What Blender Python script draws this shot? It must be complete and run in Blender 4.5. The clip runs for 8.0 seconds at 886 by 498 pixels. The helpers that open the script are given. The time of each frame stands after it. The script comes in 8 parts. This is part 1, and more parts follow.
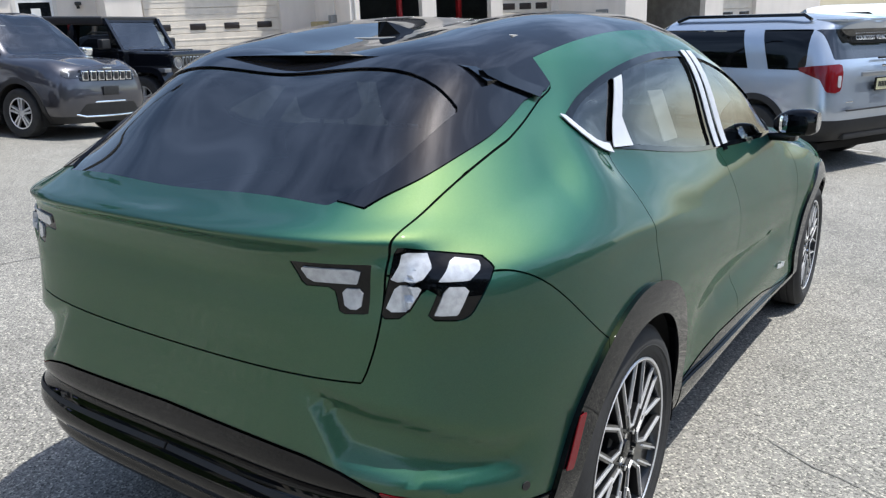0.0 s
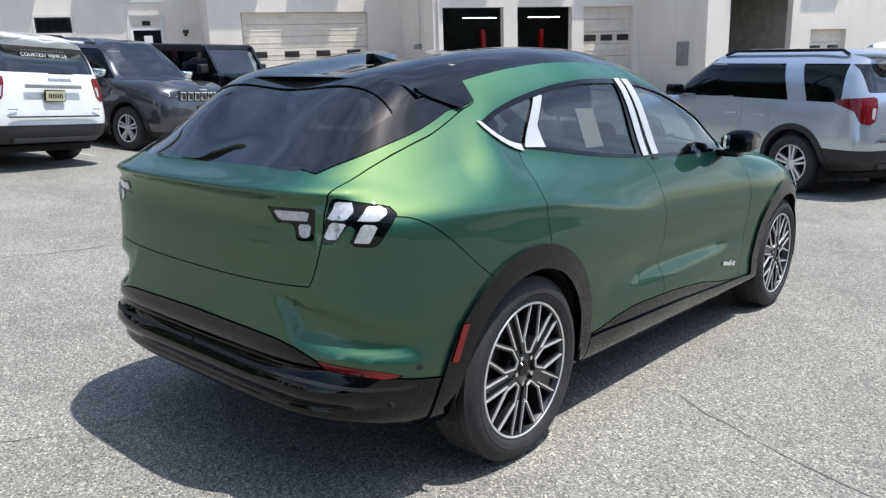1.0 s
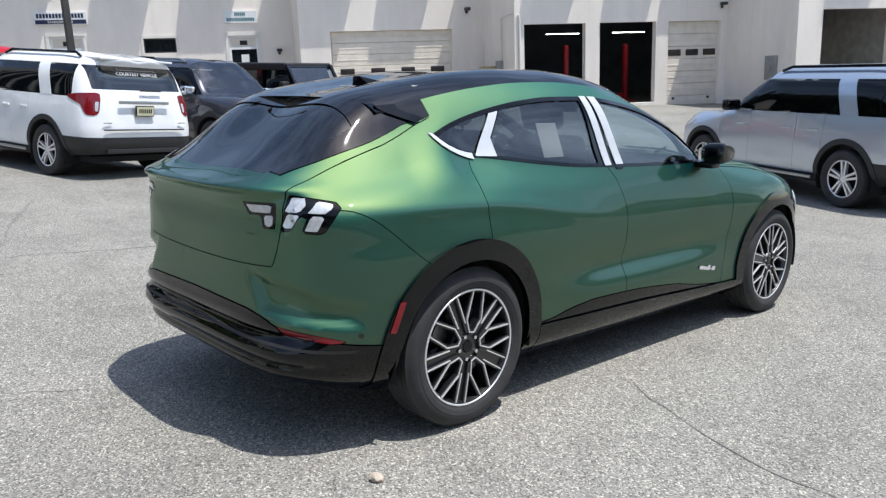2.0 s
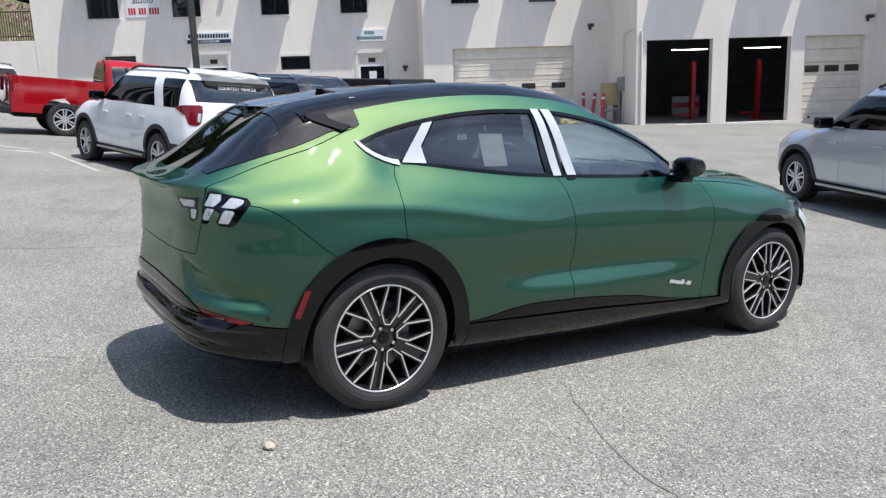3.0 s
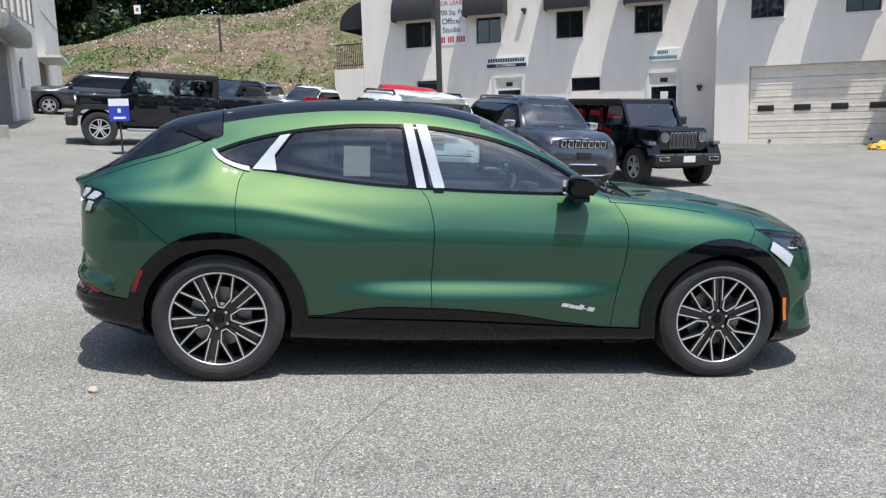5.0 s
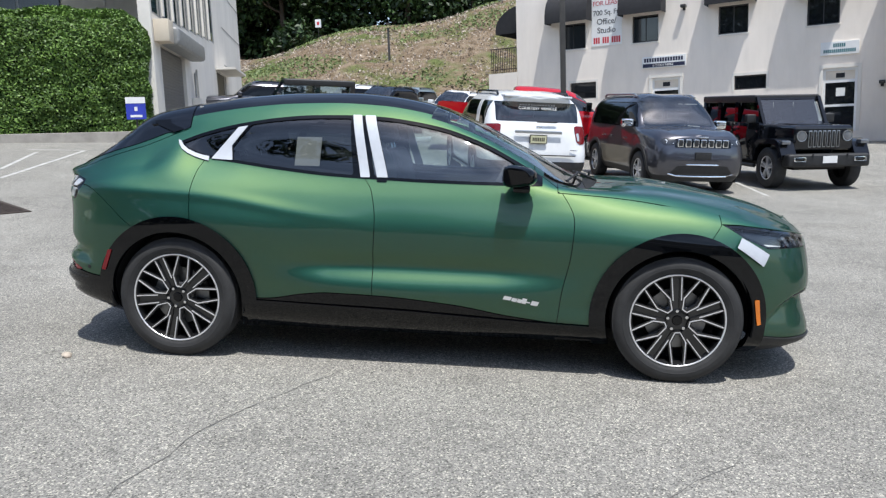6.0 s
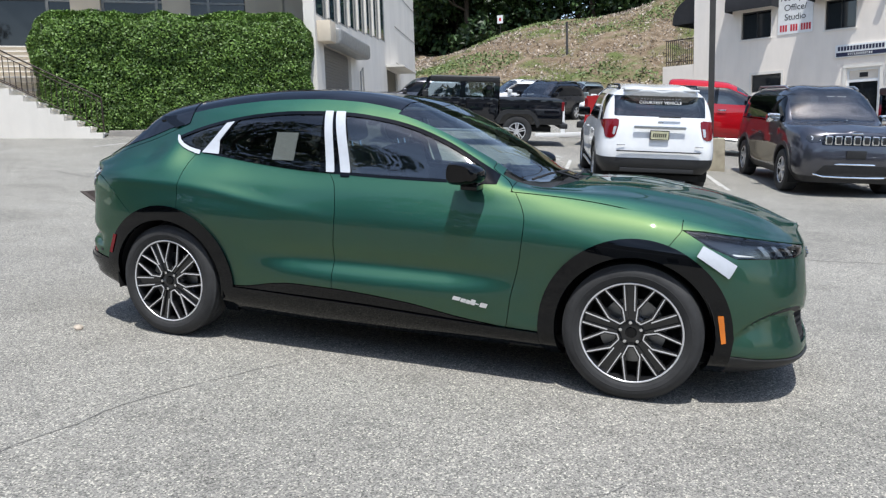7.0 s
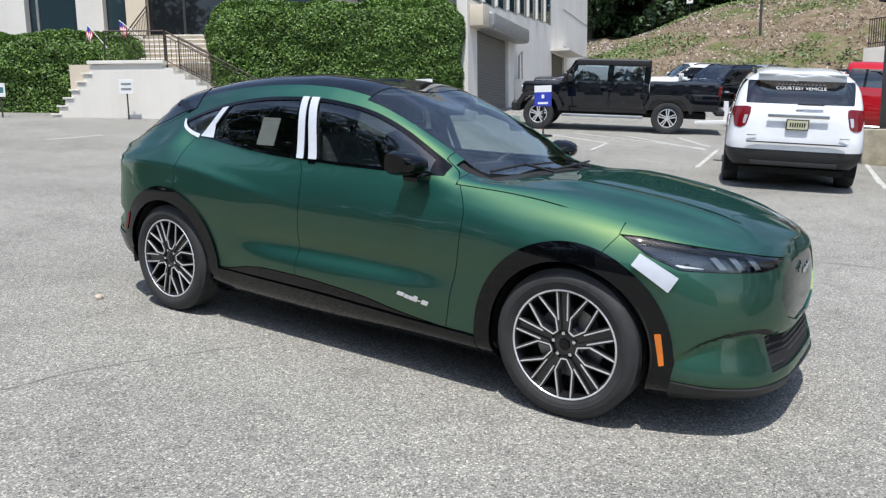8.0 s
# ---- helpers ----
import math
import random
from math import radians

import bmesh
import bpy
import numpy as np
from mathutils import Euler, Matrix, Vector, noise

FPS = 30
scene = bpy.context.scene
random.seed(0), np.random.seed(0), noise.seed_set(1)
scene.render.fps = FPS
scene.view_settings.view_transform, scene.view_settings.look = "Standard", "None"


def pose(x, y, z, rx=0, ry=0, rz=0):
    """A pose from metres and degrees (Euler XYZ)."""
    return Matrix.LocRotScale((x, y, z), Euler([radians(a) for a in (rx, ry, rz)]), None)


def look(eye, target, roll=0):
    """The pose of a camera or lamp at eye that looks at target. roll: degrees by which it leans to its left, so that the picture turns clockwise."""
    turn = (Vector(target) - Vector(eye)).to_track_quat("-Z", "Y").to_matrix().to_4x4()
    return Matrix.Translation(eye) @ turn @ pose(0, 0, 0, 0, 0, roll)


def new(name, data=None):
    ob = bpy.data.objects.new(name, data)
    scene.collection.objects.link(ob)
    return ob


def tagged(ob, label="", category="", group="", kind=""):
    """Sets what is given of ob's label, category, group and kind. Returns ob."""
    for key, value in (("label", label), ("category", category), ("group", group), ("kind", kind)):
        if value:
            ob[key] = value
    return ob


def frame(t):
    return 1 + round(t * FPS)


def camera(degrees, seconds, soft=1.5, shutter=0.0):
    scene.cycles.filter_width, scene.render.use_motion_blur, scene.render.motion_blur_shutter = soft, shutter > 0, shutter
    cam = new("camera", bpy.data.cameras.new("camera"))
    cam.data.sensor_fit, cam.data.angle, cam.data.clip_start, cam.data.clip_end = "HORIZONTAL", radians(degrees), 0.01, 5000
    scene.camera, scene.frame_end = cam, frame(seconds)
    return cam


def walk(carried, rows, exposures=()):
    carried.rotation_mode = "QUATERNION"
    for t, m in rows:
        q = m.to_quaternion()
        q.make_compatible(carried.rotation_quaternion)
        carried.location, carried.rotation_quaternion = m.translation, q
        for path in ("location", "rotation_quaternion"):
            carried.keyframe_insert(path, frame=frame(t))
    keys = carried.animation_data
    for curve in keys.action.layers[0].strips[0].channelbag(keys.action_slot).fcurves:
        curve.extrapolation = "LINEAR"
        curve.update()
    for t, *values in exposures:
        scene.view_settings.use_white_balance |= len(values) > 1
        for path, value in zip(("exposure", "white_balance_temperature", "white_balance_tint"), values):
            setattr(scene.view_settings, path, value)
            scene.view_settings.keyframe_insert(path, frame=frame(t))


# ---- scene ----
# ------------------------------------------------------------------ camera
cam = camera(60.4, 8.0, soft=1.3)
PATH = [
    (0, (-1.860, -1.595, 1.559), (-0.284, -0.504, 0.992), -2.57),
    (0.5, (-2.146, -2.061, 1.570), (-0.626, -0.870, 1.048), -2.19),
    (1, (-2.255, -2.495, 1.551), (-0.795, -1.219, 1.061), -1.87),
    (1.2, (-2.286, -2.647, 1.556), (-0.851, -1.339, 1.078), -1.77),
    (2.3, (-2.128, -3.518, 1.561), (-0.895, -2.004, 1.130), -2.19),
    (2.5, (-2.012, -3.692, 1.557), (-0.831, -2.133, 1.137), -2.03),
    (3, (-1.586, -4.103, 1.506), (-0.560, -2.431, 1.114), -1.93),
    (3.5, (-1.074, -4.527, 1.465), (-0.227, -2.752, 1.096), -1.63),
    (4, (-0.488, -4.843, 1.409), (0.163, -2.984, 1.060), -1.42),
    (4.5, (0.143, -5.109, 1.385), (0.586, -3.187, 1.054), -1.35),
    (4.7, (0.401, -5.167, 1.392), (0.760, -3.227, 1.068), -1.38),
    (5.8, (1.904, -5.303, 1.316), (1.772, -3.329, 1.025), -2.05),
    (6, (2.167, -5.270, 1.260), (1.942, -3.303, 0.974), -2.04),
    (6.5, (2.836, -5.145, 1.243), (2.374, -3.219, 0.963), -2.04),
    (7, (3.462, -4.905, 1.219), (2.765, -3.052, 0.937), -1.77),
    (7.5, (4.010, -4.545, 1.204), (3.093, -2.791, 0.912), -1.33),
    (8, (4.520, -4.128, 1.208), (3.402, -2.498, 0.898), -0.91),
]
walk(cam, [(t, look(eye, target, roll)) for t, eye, target, roll in PATH], [(0, 0.30), (1.2, 0.28), (2.5, 0.24), (4.5, 0.18), (8, 0.22)])

# ------------------------------------------------------------------ light
SUN = Vector((0.18, -0.32, 1.0)).normalized()
world = bpy.data.worlds.new("sky")
scene.world = world
world.use_nodes = True
wn = world.node_tree.nodes
sky = wn.new("ShaderNodeTexSky")
sky.sky_type, sky.sun_disc = "NISHITA", False
sky.sun_elevation = math.asin(SUN.z)
sky.sun_rotation = math.atan2(SUN.x, SUN.y)
sky.dust_density, sky.air_density = 1.0, 1.0
wn["Background"].inputs["Strength"].default_value = 0.148
# thin fair-weather cloud over the blue
wtc, wmap, wnoise, wramp, wtint = (wn.new("ShaderNode" + k) for k in ("TexCoord", "Mapping", "TexNoise", "ValToRGB", "HueSaturation"))
wmap.inputs["Scale"].default_value = (1.0, 1.0, 2.6)
wnoise.inputs["Scale"].default_value, wnoise.inputs["Detail"].default_value, wnoise.inputs["Roughness"].default_value = 2.4, 7.0, 0.62
wramp.color_ramp.elements[0].position, wramp.color_ramp.elements[1].position = 0.44, 0.66
wtint.inputs["Saturation"].default_value, wtint.inputs["Value"].default_value = 0.85, 1.85
for a, b in ((wtc.outputs["Generated"], wmap.inputs["Vector"]), (wmap.outputs["Vector"], wnoise.inputs["Vector"]), (wnoise.outputs["Fac"], wramp.inputs["Fac"]),
             (wramp.outputs["Color"], wtint.inputs["Fac"]), (sky.outputs["Color"], wtint.inputs["Color"]), (wtint.outputs["Color"], wn["Background"].inputs["Color"])):
    world.node_tree.links.new(a, b)
sun = new("sun", bpy.data.lights.new("sun", "SUN"))
sun.data.energy, sun.data.angle, sun.data.color = 4.45, radians(0.55), (0.99, 0.985, 0.955)
sun.matrix_world = look(SUN * 40, (0, 0, 0))
# ------------------------------------------------------------------ materials


def node_material(name):
    m = bpy.data.materials.new(name)
    m.use_nodes = True
    return m, m.node_tree, m.node_tree.nodes["Principled BSDF"]


def put(socket_owner, **values):
    for key, value in values.items():
        s = socket_owner.inputs[key.replace("_", " ")]
        s.default_value = (*value, 1.0) if isinstance(value, tuple) and len(value) == 3 and s.type == "RGBA" else value


def coords(tree, scale=1.0):
    tc = tree.nodes.new("ShaderNodeTexCoord")
    mp = tree.nodes.new("ShaderNodeMapping")
    mp.inputs["Scale"].default_value = (scale, scale, scale) if not isinstance(scale, tuple) else scale
    tree.links.new(tc.outputs["Object"], mp.inputs["Vector"])
    return mp.outputs["Vector"]


def noise_tex(tree, scale, detail=4.0, rough=0.55, stretch=1.0):
    n = tree.nodes.new("ShaderNodeTexNoise")
    n.inputs["Scale"].default_value, n.inputs["Detail"].default_value, n.inputs["Roughness"].default_value = scale, detail, rough
    tree.links.new(coords(tree, stretch), n.inputs["Vector"])
    return n.outputs["Fac"]


def ramp(tree, fac, stops):
    r = tree.nodes.new("ShaderNodeValToRGB")
    while len(r.color_ramp.elements) < len(stops):
        r.color_ramp.elements.new(0.5)
    for e, (p, c) in zip(r.color_ramp.elements, stops):
        e.position, e.color = p, ((c, c, c, 1) if isinstance(c, float) else (*c, 1))
    tree.links.new(fac, r.inputs["Fac"])
    return r.outputs["Color"]


def mix_color(tree, fac, a, b, mode="MIX"):
    m = tree.nodes.new("ShaderNodeMix")
    m.data_type, m.blend_type = "RGBA", mode
    for sock, val in ((m.inputs[0], fac), (m.inputs[6], a), (m.inputs[7], b)):
        if isinstance(val, (float, int)):
            sock.default_value = val
        elif isinstance(val, tuple):
            sock.default_value = (*val, 1)
        else:
            tree.links.new(val, sock)
    return m.outputs[2]


def bump(tree, bsdf, height, strength, distance):
    b = tree.nodes.new("ShaderNodeBump")
    b.inputs["Strength"].default_value, b.inputs["Distance"].default_value = strength, distance
    tree.links.new(height, b.inputs["Height"])
    tree.links.new(b.outputs["Normal"], bsdf.inputs["Normal"])


def surface(name, color, rough=0.6, metal=0.0, vary=0.15, scale=8.0, grain=0.0, grain_scale=120.0, coat=0.0, spec=0.5):
    """A plain surface with two scales of variation and an optional fine relief."""
    m, t, b = node_material(name)
    put(b, Roughness=rough, Metallic=metal, Coat_Weight=coat, Coat_Roughness=0.04, Specular_IOR_Level=spec)
    big = ramp(t, noise_tex(t, scale, 5), [(0.3, 1.0 - vary), (0.7, 1.0 + vary * 0.5)])
    small = ramp(t, noise_tex(t, scale * 14, 3), [(0.3, 1.0 - vary * 0.5), (0.7, 1.0)])
    c = mix_color(t, 1.0, color, big, "MULTIPLY")
    c = mix_color(t, 1.0, c, small, "MULTIPLY")
    t.links.new(c, b.inputs["Base Color"])
    if grain:
        bump(t, b, noise_tex(t, grain_scale, 4), grain, 0.004)
    return m


def car_paint(name, base, flop, flake=0.5, rough=0.42, coat_ior=1.6):
    """Clear-coated metallic paint: a pigment layer and a flake layer that shines in another tint."""
    m, t, b = node_material(name)
    put(b, Base_Color=base, Roughness=0.45, Metallic=0.0, Coat_Weight=1.0, Coat_Roughness=0.025, Coat_IOR=coat_ior, Specular_IOR_Level=0.0)
    f = t.nodes.new("ShaderNodeBsdfPrincipled")
    put(f, Base_Color=flop, Roughness=rough, Metallic=1.0, Coat_Weight=1.0, Coat_Roughness=0.025, Coat_IOR=coat_ior)
    mx = t.nodes.new("ShaderNodeMixShader")
    fac = ramp(t, noise_tex(t, 900.0, 2), [(0.35, flake * 0.8), (0.65, min(1.0, flake * 1.2))])
    t.links.new(fac, mx.inputs[0])
    t.links.new(b.outputs[0], mx.inputs[1])
    t.links.new(f.outputs[0], mx.inputs[2])
    t.links.new(mx.outputs[0], t.nodes["Material Output"].inputs["Surface"])
    return m


def flip_paint(name, base, broad, narrow):
    """Clear-coated paint with two flake layers: a broad one in the body tint and a narrow one that flashes."""
    m, t, b = node_material(name)
    put(b, Base_Color=base, Roughness=0.5, Metallic=0.0, Coat_Weight=1.0, Coat_Roughness=0.02, Coat_IOR=1.54, Specular_IOR_Level=0.0)
    layer = b.outputs[0]
    for tint, rough, share in ((broad, 0.62, 0.285), (narrow, 0.52, 0.058)):
        f = t.nodes.new("ShaderNodeBsdfGlossy")
        f.distribution = "BECKMANN"
        put(f, Color=tint, Roughness=rough)
        mx = t.nodes.new("ShaderNodeMixShader")
        fac = ramp(t, noise_tex(t, 900.0, 2), [(0.35, share * 0.8), (0.65, share * 1.2)])
        t.links.new(fac, mx.inputs[0])
        t.links.new(layer, mx.inputs[1])
        t.links.new(f.outputs[0], mx.inputs[2])
        layer = mx.outputs[0]
    t.links.new(layer, t.nodes["Material Output"].inputs["Surface"])
    return m


def solid_paint(name, base, coat=1.0, rough=0.4, metal=0.0, ior=1.6):
    m, t, b = node_material(name)
    put(b, Roughness=rough, Metallic=metal, Coat_Weight=coat, Coat_Roughness=0.03, Coat_IOR=ior, Specular_IOR_Level=0.0)
    dust = ramp(t, noise_tex(t, 3.0, 5), [(0.35, 0.94), (0.7, 1.03)])
    t.links.new(mix_color(t, 1.0, base, dust, "MULTIPLY"), b.inputs["Base Color"])
    return m


def tinted_glass(name, tint, clear=0.6, gloss=0.075):
    """A thin pane: part of the light passes, tinted; the rest of the look is its gloss."""
    m, t, b = node_material(name)
    put(b, Base_Color=(0.01, 0.012, 0.013), Roughness=0.02, Specular_IOR_Level=0.6)
    tr = t.nodes.new("ShaderNodeBsdfTransparent")
    tr.inputs["Color"].default_value = (*tint, 1)
    gl = t.nodes.new("ShaderNodeBsdfGlossy")
    gl.inputs["Roughness"].default_value = 0.015
    lw = t.nodes.new("ShaderNodeLayerWeight")
    lw.inputs["Blend"].default_value = 0.5
    pw = t.nodes.new("ShaderNodeMath")
    pw.operation = "POWER"
    pw.inputs[1].default_value = 5.0
    t.links.new(lw.outputs["Facing"], pw.inputs[0])
    fr = t.nodes.new("ShaderNodeMath")
    fr.operation = "MULTIPLY_ADD"
    fr.inputs[1].default_value, fr.inputs[2].default_value = 0.98 - gloss, gloss
    t.links.new(pw.outputs[0], fr.inputs[0])
    inner = t.nodes.new("ShaderNodeMixShader")
    inner.inputs[0].default_value = clear
    t.links.new(b.outputs[0], inner.inputs[1])
    t.links.new(tr.outputs[0], inner.inputs[2])
    mx = t.nodes.new("ShaderNodeMixShader")
    t.links.new(fr.outputs[0], mx.inputs[0])
    t.links.new(inner.outputs[0], mx.inputs[1])
    t.links.new(gl.outputs[0], mx.inputs[2])
    t.links.new(mx.outputs[0], t.nodes["Material Output"].inputs["Surface"])
    return m


GREEN = flip_paint("green_metallic_paint", (0.002, 0.014, 0.018), (0.010, 0.255, 0.225), (0.92, 0.86, 0.02))
GLOSS_BLACK = solid_paint("gloss_black_trim", (0.0015, 0.0018, 0.0025), 1.0, ior=1.42)
SATIN_BLACK = surface("satin_black_plastic", (0.018, 0.018, 0.019), 0.55, vary=0.3, scale=12, grain=0.15, grain_scale=400)
DARK_VOID = surface("dark_underside", (0.008, 0.008, 0.008), 0.9)
ROOF_BLACK = solid_paint("black_glass_roof", (0.004, 0.005, 0.008), 1.0, 0.1)
GLASS_FRONT = tinted_glass("light_tinted_glass", (0.70, 0.80, 0.79), 0.98, 0.17)
GLASS_CLEAR = tinted_glass("clear_lamp_glass", (0.90, 0.93, 0.95), 0.99)
GLASS_DARK = tinted_glass("privacy_glass", (0.20, 0.225, 0.235), 0.97, 0.125)
GLASS_SCREEN = tinted_glass("windscreen_glass", (0.74, 0.82, 0.82), 0.98, 0.16)
RUBBER = surface("tyre_rubber", (0.034, 0.034, 0.035), 0.75, vary=0.35, scale=9, grain=0.3, grain_scale=160)
ALLOY = surface("machined_alloy", (0.80, 0.80, 0.81), 0.3, 0.55, vary=0.08, scale=20)
ALLOY_DARK = surface("black_painted_alloy", (0.012, 0.012, 0.013), 0.35, 0.0, coat=0.6)
CHROME = surface("chrome", (0.80, 0.81, 0.82), 0.08, 1.0, vary=0.05)
FILM = surface("white_protective_film", (0.52, 0.55, 0.60), 0.5, vary=0.06, scale=30, grain=0.2, grain_scale=60)
SEAT_FABRIC = surface("dark_seat_fabric", (0.03, 0.03, 0.033), 0.85, vary=0.2, scale=20, grain=0.3, grain_scale=600)
CABIN = surface("dark_cabin_plastic", (0.025, 0.025, 0.028), 0.7, vary=0.2)
CABIN_LIGHT = surface("pale_headlining", (0.42, 0.41, 0.39), 0.9, vary=0.08)
LAMP_RED = solid_paint("red_lamp_plastic", (0.17, 0.006, 0.010), 0.8, 0.15)
LAMP_AMBER = solid_paint("amber_lamp_plastic", (0.75, 0.20, 0.02), 1.0, 0.2)
LAMP_CLEAR = surface("silvered_lamp_lens", (0.58, 0.60, 0.63), 0.25, 0.25, vary=0.25, scale=60, coat=1.0)
LAMP_SMOKE = surface("smoked_lamp_inside", (0.035, 0.038, 0.044), 0.25, 0.3, vary=0.3, scale=40, coat=1.0)
LAMP_DIM = surface("dim_silvered_lamp", (0.22, 0.23, 0.25), 0.2, 0.5, vary=0.3, scale=60, coat=1.0)
DISC_STEEL = surface("brake_disc_steel", (0.28, 0.28, 0.28), 0.4, 0.9)
PAPER = surface("white_paper", (0.78, 0.78, 0.75), 0.8, vary=0.05)
SIGN_WHITE = surface("white_sign_board", (0.78, 0.78, 0.77), 0.5, vary=0.05)
WINDOW_DARK = solid_paint("dark_window_glass", (0.012, 0.014, 0.017), 1.0, 0.06)
# ------------------------------------------------------------------ mesh helpers


def thing(name, label, category, m=None, group="", kind=""):
    ob = new(name)
    ob.empty_display_size = 0.2
    if m is not None:
        ob.matrix_world = m
    return tagged(ob, label, category, group, kind)


def mesh_of(name, verts, faces, material, smooth=True, sharp=None):
    me = bpy.data.meshes.new(name)
    me.from_pydata([tuple(map(float, v[:3])) for v in verts], [], [tuple(f) for f in faces])
    for m in (material if isinstance(material, (list, tuple)) else [material]):
        me.materials.append(m)
    if smooth:
        me.polygons.foreach_set("use_smooth", [True] * len(me.polygons))
        if sharp:
            me.set_sharp_from_angle(angle=radians(sharp))
    me.update()
    return me


def part(name, geo, material, parent=None, label="", smooth=True, sharp=35):
    """Links a bmesh, or a pair of verts and faces, as one mesh object under a thing or a part."""
    if isinstance(geo, bmesh.types.BMesh):
        me = bpy.data.meshes.new(name)
        geo.to_mesh(me)
        geo.free()
        for m in (material if isinstance(material, (list, tuple)) else [material]):
            me.materials.append(m)
        if smooth:
            me.polygons.foreach_set("use_smooth", [True] * len(me.polygons))
            me.set_sharp_from_angle(angle=radians(sharp))
    else:
        me = mesh_of(name, geo[0], geo[1], material, smooth, sharp)
    ob = new(name, me)
    ob.parent = parent
    if label:
        tagged(ob, label)
    return ob


def box(x0, x1, y0, y1, z0, z1, bevel=0.0, seg=2, m=None):
    bm = bmesh.new()
    bmesh.ops.create_cube(bm, size=1.0)
    for v in bm.verts:
        v.co = Vector(((x0 + x1) / 2 + v.co.x * (x1 - x0), (y0 + y1) / 2 + v.co.y * (y1 - y0), (z0 + z1) / 2 + v.co.z * (z1 - z0)))
    if bevel:
        bmesh.ops.bevel(bm, geom=bm.edges[:], offset=bevel, segments=seg, affect="EDGES", profile=0.6)
    if m is not None:
        bmesh.ops.transform(bm, matrix=m, verts=bm.verts)
    return bm


def join(*bms):
    out = bmesh.new()
    for b in bms:
        me = bpy.data.meshes.new("t")
        b.to_mesh(me)
        b.free()
        out.from_mesh(me)
        bpy.data.meshes.remove(me)
    return out


def tube(points, radius, sides=8, closed=False):
    """A tube along points, with its ends capped."""
    pts = [Vector(p) for p in points]
    verts, faces = [], []
    n = len(pts)
    ref = Vector((0.13, 0.21, 0.97))
    for i, p in enumerate(pts):
        d = (pts[min(i + 1, n - 1)] - pts[max(i - 1, 0)]).normalized()
        a = d.cross(ref if abs(d.dot(ref)) < 0.95 else Vector((1, 0, 0))).normalized()
        b = d.cross(a)
        r = radius[i] if isinstance(radius, (list, tuple)) else radius
        for k in range(sides):
            w = 2 * math.pi * k / sides
            verts.append(p + a * (r * math.cos(w)) + b * (r * math.sin(w)))
    for i in range(n - 1):
        for k in range(sides):
            faces.append((i * sides + k, i * sides + (k + 1) % sides, (i + 1) * sides + (k + 1) % sides, (i + 1) * sides + k))
    faces.append(tuple(range(sides))[::-1])
    faces.append(tuple((n - 1) * sides + k for k in range(sides)))
    return verts, faces


def joined(*geos):
    verts, faces = [], []
    for v, f in geos:
        o = len(verts)
        verts += [tuple(p) for p in v]
        faces += [tuple(i + o for i in q) for q in f]
    return verts, faces


def prism(outline, z0, z1, to=lambda x, y, z: (x, y, z)):
    """An outline (x, y) raised from z0 to z1; to() lays the axes."""
    n = len(outline)
    verts = [to(x, y, z0) for x, y in outline] + [to(x, y, z1) for x, y in outline]
    faces = [tuple(range(n))[::-1], tuple(range(n, 2 * n))]
    faces += [(i, (i + 1) % n, n + (i + 1) % n, n + i) for i in range(n)]
    return verts, faces


def lathe(profile, sides=48, axis="y"):
    """A profile (radius, along) turned round an axis."""
    verts, faces = [], []
    n = len(profile)
    for k in range(sides):
        w = 2 * math.pi * k / sides
        for r, h in profile:
            c, s = r * math.cos(w), r * math.sin(w)
            verts.append((c, h, s) if axis == "y" else (c, s, h))
    for k in range(sides):
        for i in range(n - 1):
            a, b = k * n + i, ((k + 1) % sides) * n + i
            faces.append((a, b, b + 1, a + 1))
    return verts, faces


def pchip(pairs, x):
    """A smooth curve through pairs (at, value) that doesn't overshoot; flat past its ends."""
    xs, ys = (np.array(c, float) for c in zip(*pairs))
    x = np.clip(np.asarray(x, float), xs[0], xs[-1])
    if len(xs) == 2:
        return ys[0] + (ys[1] - ys[0]) * (x - xs[0]) / (xs[1] - xs[0])
    h, d = np.diff(xs), np.diff(ys) / np.diff(xs)
    m = np.zeros(len(xs))
    same = d[:-1] * d[1:] > 0
    w1, w2 = 2 * h[1:] + h[:-1], h[1:] + 2 * h[:-1]
    with np.errstate(divide="ignore", invalid="ignore"):
        m[1:-1] = np.where(same, (w1 + w2) / (w1 / d[:-1] + w2 / d[1:]), 0)
    m[0], m[-1] = d[0], d[-1]
    i = np.clip(np.searchsorted(xs, x, "right") - 1, 0, len(xs) - 2)
    s = (x - xs[i]) / h[i]
    return (ys[i] * (1 + 2 * s) * (1 - s) ** 2 + m[i] * h[i] * s * (1 - s) ** 2 + ys[i + 1] * s * s * (3 - 2 * s) + m[i + 1] * h[i] * s * s * (s - 1))


